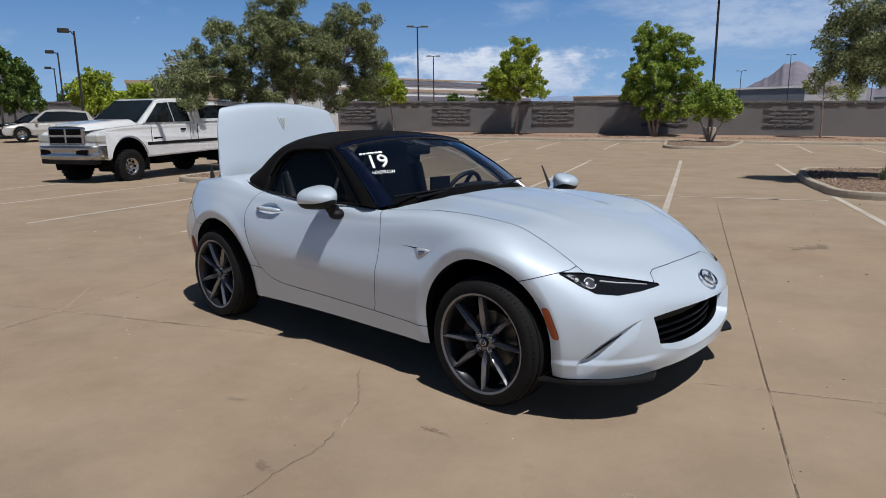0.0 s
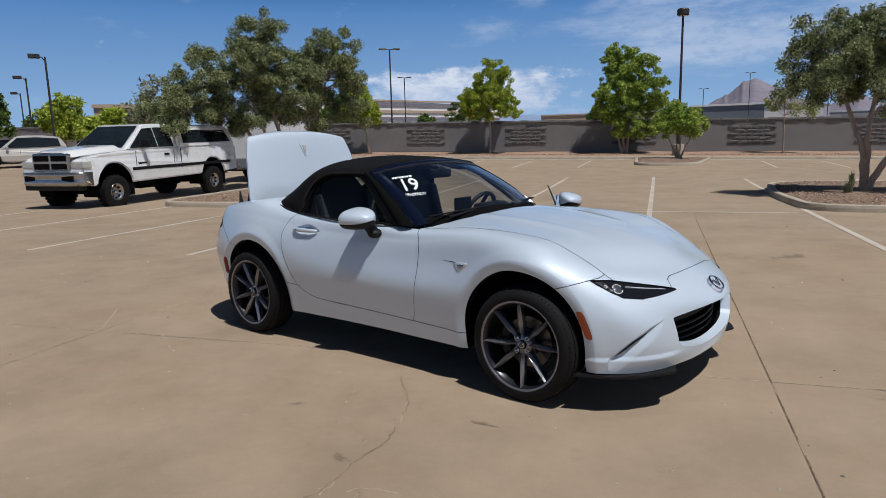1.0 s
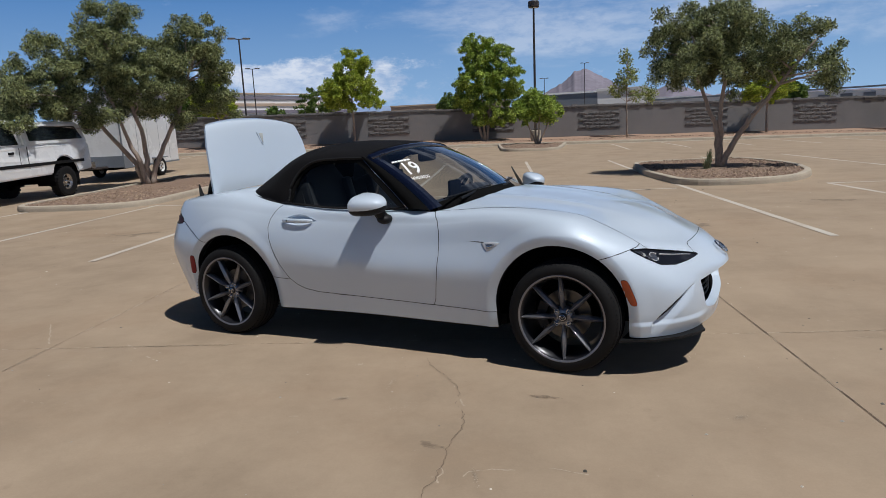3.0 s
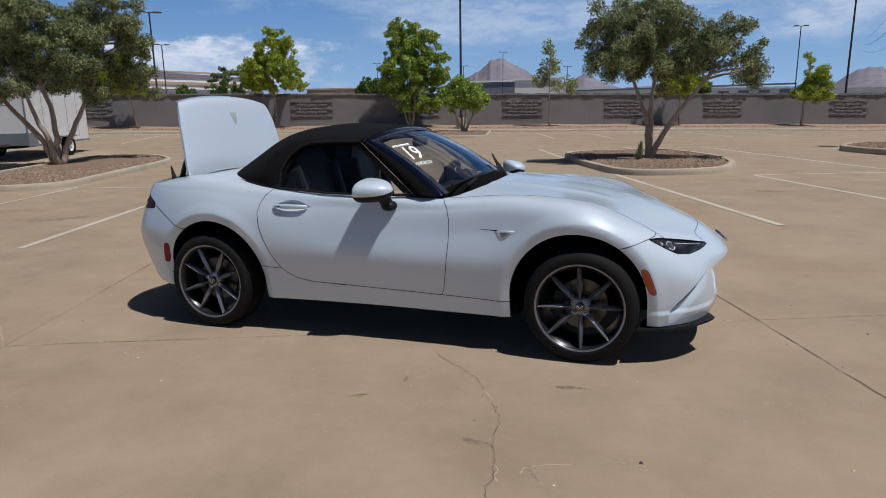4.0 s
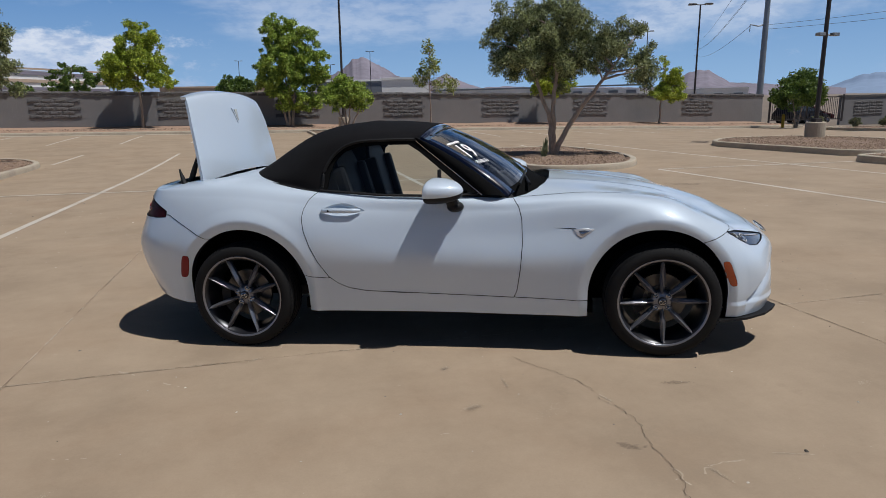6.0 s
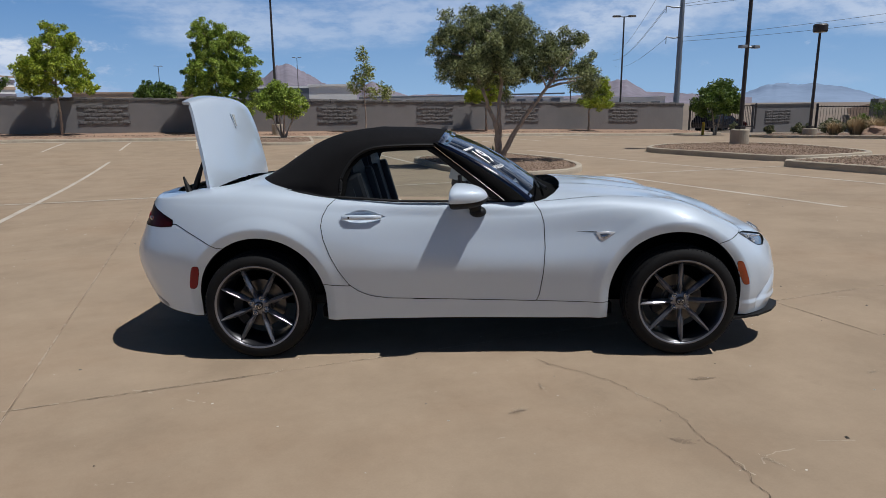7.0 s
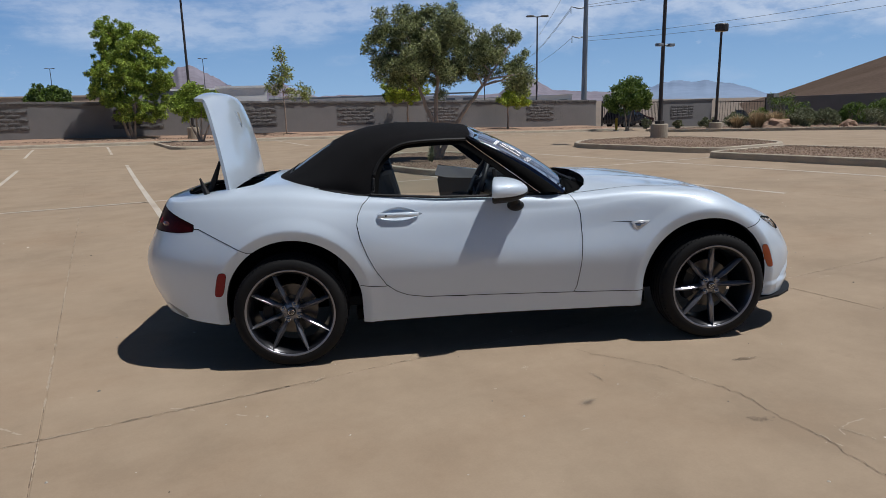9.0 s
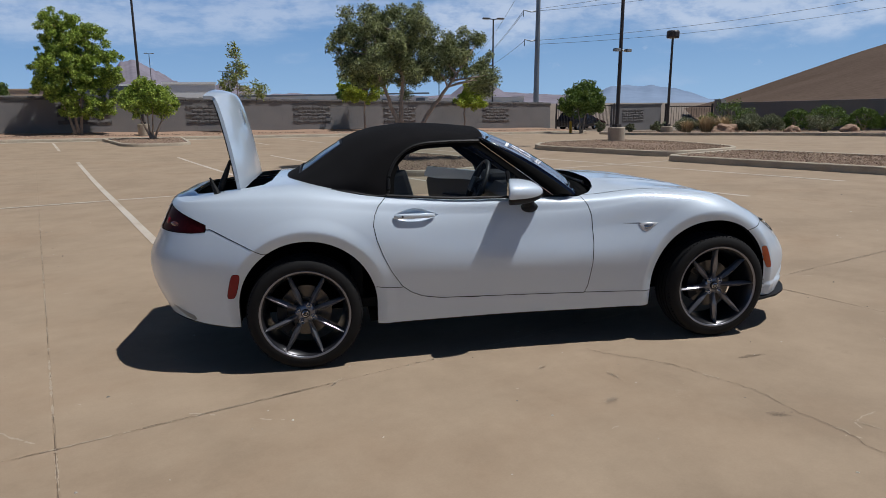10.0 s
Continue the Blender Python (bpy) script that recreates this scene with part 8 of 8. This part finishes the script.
ridge("backdrop_peak", 1.5, 17.5, 1500, [(1.5, 1.1), (3.0, 2.2), (4.0, 2.75), (5.0, 3.25), (6.1, 4.1), (6.7, 4.25), (7.1, 4.35), (7.8, 3.95), (8.7, 3.5), (9.6, 2.9), (10.6, 2.5), (12, 2.2), (13, 2.5), (13.8, 2.9), (14.4, 2.55), (15.2, 2.2), (17.5, 1.4)], 420, ROCK_HAZE_MAUVE, "reddish desert peak in the distance, greyed for haze", 1, n=150)
ridge("backdrop_hills", 15, 44, 1700, [(15, 1.6), (19, 1.75), (22, 1.5), (26, 1.45), (30, 1.3), (31.8, 1.4), (33.1, 2.3), (34.0, 2.5), (34.7, 2.5), (35.4, 2.0), (36.2, 1.5), (39, 1.25), (41.5, 1.1), (44, .8)], 350, ROCK_HAZE_MAUVE, "low reddish desert hills in the distance, greyed for haze", 2, n=150)
ridge("backdrop_range", 40, 60, 2600, [(40, .7), (42.5, .75), (43.6, 1.2), (44.7, 1.62), (46.2, 1.85), (47, 1.6), (48, 1.7), (49.2, 1.5), (50.2, 1.32), (51.2, 1.0), (52.4, .5), (60, .2)], 500, ROCK_HAZE_BLUE, "mountain range in the distance, coloured blue for haze", 3, n=120)
ridge("backdrop_far_range", -60, 2, 3000, [(-60, 1.9), (-45, 2.0), (-30, 1.9), (-14, 2.15), (-11, 2.3), (-8, 2.2), (-4, 1.95), (2, 1.6)], 500, ROCK_HAZE_BLUE, "low range on the horizon, coloured blue for haze", 4, n=90)

# gravel-covered hill behind the east wall
n = 70
hv = []
for j in range(24):
    f = j / 23
    for k in range(n):
        a = 50.0 + 55.0 * k / (n - 1)
        crest = np.interp(a, [50, 52.0, 54.2, 58, 61.5, 63.7, 70, 80, 90, 105], [-.2, .25, .95, 2.25, 3.45, 4.1, 5.6, 7.0, 7.2, 6.0])
        d = 62 + 90 * f
        x, y, zt = polar(a, 152, crest)
        x, y, _ = polar(a, d)
        wob = noise.noise(Vector((x * .03, y * .03, 2.0))) * .9 + noise.noise(Vector((x * .11, y * .11, 5.0))) * .25
        base = .2
        hv.append((x, y, base + (zt - base) * (f ** .95) + wob * f * (1 - f) * 2.0))
hf = [(j * n + k, j * n + k + 1, (j + 1) * n + k + 1, (j + 1) * n + k) for j in range(23) for k in range(n - 1)]
tagged(data_mesh("gravel_hill", hv, hf, HILL, True), "bare brown gravel hill rising behind the wall", "hill", kind="structure")


def hall(az0, az1, dist, el_low, el_high, wall_mat, label, bands=0, roof_mat=GREY_ROOF, doors=0, el_high2=None, d2=None):
    """A long tilt-up warehouse seen along a bearing."""
    x0, y0, zl = polar(az0, dist, el_low)
    x1, y1, zr = polar(az1, d2 or dist, el_low)
    _, _, zt = polar(az0, dist, el_high)
    _, _, zt2 = polar(az1, d2 or dist, el_high2 or el_high)
    length = math.hypot(x1 - x0, y1 - y0)
    ang = math.degrees(math.atan2(y1 - y0, x1 - x0))
    base = min(zl, zr) - 3
    slope = (zt2 - zt) / length
    b = thing("warehouse", pose(x0, y0, base, 0, 0, ang), label, "building")
    h = zt - base
    bm = bmesh.new()
    vs = [bm.verts.new(p) for p in ((0, 0, 0), (length, 0, 0), (length, 40, 0), (0, 40, 0), (0, 0, h), (length, 0, h + slope * length), (length, 40, h + slope * length), (0, 40, h))]
    for f in ((0, 1, 5, 4), (1, 2, 6, 5), (2, 3, 7, 6), (3, 0, 4, 7), (4, 5, 6, 7)):
        bm.faces.new([vs[k] for k in f])
    part("wall", bm, wall_mat, b)
    part("parapet", boxed(length / 2, -.1, h + slope * length / 2 + .15, length + .4, .5, .5), roof_mat, b)
    for k in range(bands):
        z = h * (.50 + .17 * k)
        part("wall_band", boxed(length / 2, -.15, z, length, .3, h * .07), STUCCO if k % 2 else ROCK_HAZE_MAUVE, b)
    for k in range(doors):
        part("dock_door", boxed(length * (k + .5) / doors, -.06, 3.6, 3.0, .14, 3.2), GREY_ROOF, b)
    return b


hall(-30, -12.5, 195, 1.6, 4.35, PALE_WALL, "long tan and white warehouse beyond the wall", 3, STUCCO, 9, 3.05, 245)
hall(-44.2, -37.4, 110, 1.6, 3.5, STUCCO, "tan flat-roofed warehouse beyond the lot", 2, STUCCO, 0)
hall(3.0, 9.0, 210, 1.0, 2.45, GREY_ROOF, "grey industrial building beyond the wall", 0, PALE_WALL)
hall(8.3, 12.2, 170, 1.0, 2.55, PALE_WALL, "white industrial building beyond the wall", 0, PALE_WALL)
hall(12.5, 29.5, 230, .6, 1.75, PALE_WALL, "long low white warehouse with a blue-grey roof", 0, GREY_ROOF, 12, 1.25, 230)
hall(29, 37.5, 260, .2, 1.0, PALE_WALL, "low white sheds in the distance", 0, PALE_WALL, 6)
hall(-9, 1.0, 260, 1.2, 2.15, STUCCO, "low tan warehouse in the distance", 1, STUCCO)


# ---------------------------------------------------------------- clouds, blue air and haze painted on a glowing far backdrop
def sky_glow_mat():
    m, nt, b = nodes_of("sky_glow_veil")
    L = nt.links.new
    tc = nt.nodes.new("ShaderNodeTexCoord")

    def veil(scale, stretch, off, lo, hi, detail, rough):
        mp = nt.nodes.new("ShaderNodeMapping")
        mp.inputs["Scale"].default_value, mp.inputs["Location"].default_value = stretch, off
        L(tc.outputs["Object"], mp.inputs[0])
        n = add(nt, "ShaderNodeTexNoise", Scale=scale, Detail=detail, Roughness=rough)
        L(mp.outputs[0], n.inputs["Vector"])
        r = nt.nodes.new("ShaderNodeMapRange")
        r.interpolation_type = "SMOOTHSTEP"
        r.inputs[1].default_value, r.inputs[2].default_value = lo, hi
        L(n.outputs[0], r.inputs[0])
        return r.outputs[0]

    def window_z(a, c, d, e):
        s = nt.nodes.new("ShaderNodeSeparateXYZ")
        L(tc.outputs["Object"], s.inputs[0])
        up = nt.nodes.new("ShaderNodeMapRange")
        up.interpolation_type = "SMOOTHSTEP"
        up.inputs[1].default_value, up.inputs[2].default_value = a, c
        dn = nt.nodes.new("ShaderNodeMapRange")
        dn.interpolation_type = "SMOOTHSTEP"
        dn.inputs[1].default_value, dn.inputs[2].default_value, dn.inputs[3].default_value, dn.inputs[4].default_value = d, e, 1.0, 0.0
        L(s.outputs[2], up.inputs[0])
        L(s.outputs[2], dn.inputs[0])
        t = nt.nodes.new("ShaderNodeMath")
        t.operation = "MULTIPLY"
        L(up.outputs[0], t.inputs[0])
        L(dn.outputs[0], t.inputs[1])
        return t.outputs[0]

    def window_x(a, c, d, e):
        s = nt.nodes.new("ShaderNodeSeparateXYZ")
        L(tc.outputs["Object"], s.inputs[0])
        up = nt.nodes.new("ShaderNodeMapRange")
        up.interpolation_type = "SMOOTHSTEP"
        up.inputs[1].default_value, up.inputs[2].default_value = a, c
        dn = nt.nodes.new("ShaderNodeMapRange")
        dn.interpolation_type = "SMOOTHSTEP"
        dn.inputs[1].default_value, dn.inputs[2].default_value, dn.inputs[3].default_value, dn.inputs[4].default_value = d, e, 1.0, 0.0
        L(s.outputs[0], up.inputs[0])
        L(s.outputs[0], dn.inputs[0])
        return times(up.outputs[0], dn.outputs[0])

    def times(a, c):
        t = nt.nodes.new("ShaderNodeMath")
        t.operation = "MULTIPLY"
        L(a, t.inputs[0])
        if isinstance(c, float):
            t.inputs[1].default_value = c
        else:
            L(c, t.inputs[1])
        return t.outputs[0]

    def plus(a, c, k):
        t = nt.nodes.new("ShaderNodeMath")
        t.operation = "MULTIPLY_ADD"
        L(c, t.inputs[0])
        t.inputs[1].default_value = k
        L(a, t.inputs[2])
        return t.outputs[0]

    def soft(a, lo, hi, top=1.0):
        r = nt.nodes.new("ShaderNodeMapRange")
        r.interpolation_type = "SMOOTHSTEP"
        r.inputs[1].default_value, r.inputs[2].default_value, r.inputs[4].default_value = lo, hi, top
        L(a, r.inputs[0])
        return r.outputs[0]

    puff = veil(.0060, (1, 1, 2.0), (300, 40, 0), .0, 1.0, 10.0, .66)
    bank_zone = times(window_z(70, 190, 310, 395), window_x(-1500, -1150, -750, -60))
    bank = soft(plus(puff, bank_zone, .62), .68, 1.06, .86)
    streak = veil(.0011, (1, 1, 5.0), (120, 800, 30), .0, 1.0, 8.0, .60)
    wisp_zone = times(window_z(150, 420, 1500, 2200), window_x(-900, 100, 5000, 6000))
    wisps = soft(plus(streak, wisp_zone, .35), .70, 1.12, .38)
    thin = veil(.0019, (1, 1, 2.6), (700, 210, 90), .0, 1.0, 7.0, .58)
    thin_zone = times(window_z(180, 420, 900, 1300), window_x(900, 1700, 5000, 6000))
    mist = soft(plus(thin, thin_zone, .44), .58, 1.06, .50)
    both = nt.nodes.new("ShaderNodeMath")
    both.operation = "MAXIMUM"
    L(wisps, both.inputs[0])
    L(mist, both.inputs[1])

    def level(a, c, lo, hi):
        q = nt.nodes.new("ShaderNodeSeparateXYZ")
        L(tc.outputs["Object"], q.inputs[0])
        r = nt.nodes.new("ShaderNodeMapRange")
        r.inputs[1].default_value, r.inputs[2].default_value, r.inputs[3].default_value, r.inputs[4].default_value = a, c, lo, hi
        L(q.outputs[2], r.inputs[0])
        return r.outputs[0]

    haze = level(600, 1250, .95, 0.0)
    mx = nt.nodes.new("ShaderNodeMath")
    mx.operation = "MAXIMUM"
    L(bank, mx.inputs[0])
    L(both.outputs[0], mx.inputs[1])
    # Cloud bases are painted bluer and tops whiter, as if lit from above.
    tone = nt.nodes.new("ShaderNodeMix")
    tone.data_type = "RGBA"
    L(times(veil(.0085, (1, 1, 2.4), (40, 90, 10), .30, .60, 7.0, .6), level(130, 330, .15, 1.0)), tone.inputs[0])
    tone.inputs[6].default_value, tone.inputs[7].default_value = (0.50, 0.60, 0.78, 1), (0.96, 0.97, 1.0, 1)
    em = nt.nodes.new("ShaderNodeEmission")
    L(tone.outputs[2], em.inputs[0])
    em.inputs[1].default_value = 1.1
    tr = nt.nodes.new("ShaderNodeBsdfTransparent")
    sh = nt.nodes.new("ShaderNodeMixShader")
    L(mx.outputs[0], sh.inputs[0])
    L(tr.outputs[0], sh.inputs[1])
    L(em.outputs[0], sh.inputs[2])
    # Blue air and haze glow from the backdrop itself, all the way round.
    dim = nt.nodes.new("ShaderNodeEmission")
    air = nt.nodes.new("ShaderNodeMix")
    air.data_type = "RGBA"
    L(level(0, 800, 0.0, 1.0), air.inputs[0])
    air.inputs[6].default_value, air.inputs[7].default_value = (0.44, 0.66, 0.91, 1), (0.056, 0.225, 0.58, 1)
    L(air.outputs[2], dim.inputs[0])
    dim.inputs[1].default_value = 1.0
    low = nt.nodes.new("ShaderNodeMixShader")
    L(haze, low.inputs[0])
    L(tr.outputs[0], low.inputs[1])
    L(dim.outputs[0], low.inputs[2])
    L(low.outputs[0], sh.inputs[1])
    L(sh.outputs[0], nt.nodes["Material Output"].inputs[0])
    return m


rows, n = 16, 81
cv = []
for j in range(rows):
    e = radians(-0.5 + 36.0 * j / (rows - 1))
    for k in range(n):
        a = radians(-180 + 360 * k / (n - 1))
        cv.append((3300 * math.cos(e) * math.sin(a), 3300 * math.cos(e) * math.cos(a), 3300 * math.sin(e)))
cf = [(j * n + k, j * n + k + 1, (j + 1) * n + k + 1, (j + 1) * n + k) for j in range(rows - 1) for k in range(n - 1)]
tagged(data_mesh("backdrop_clouds", cv, cf, sky_glow_mat()), "glowing painted sky and haze with a white cloud bank and thin high wisps", "sky", kind="structure")
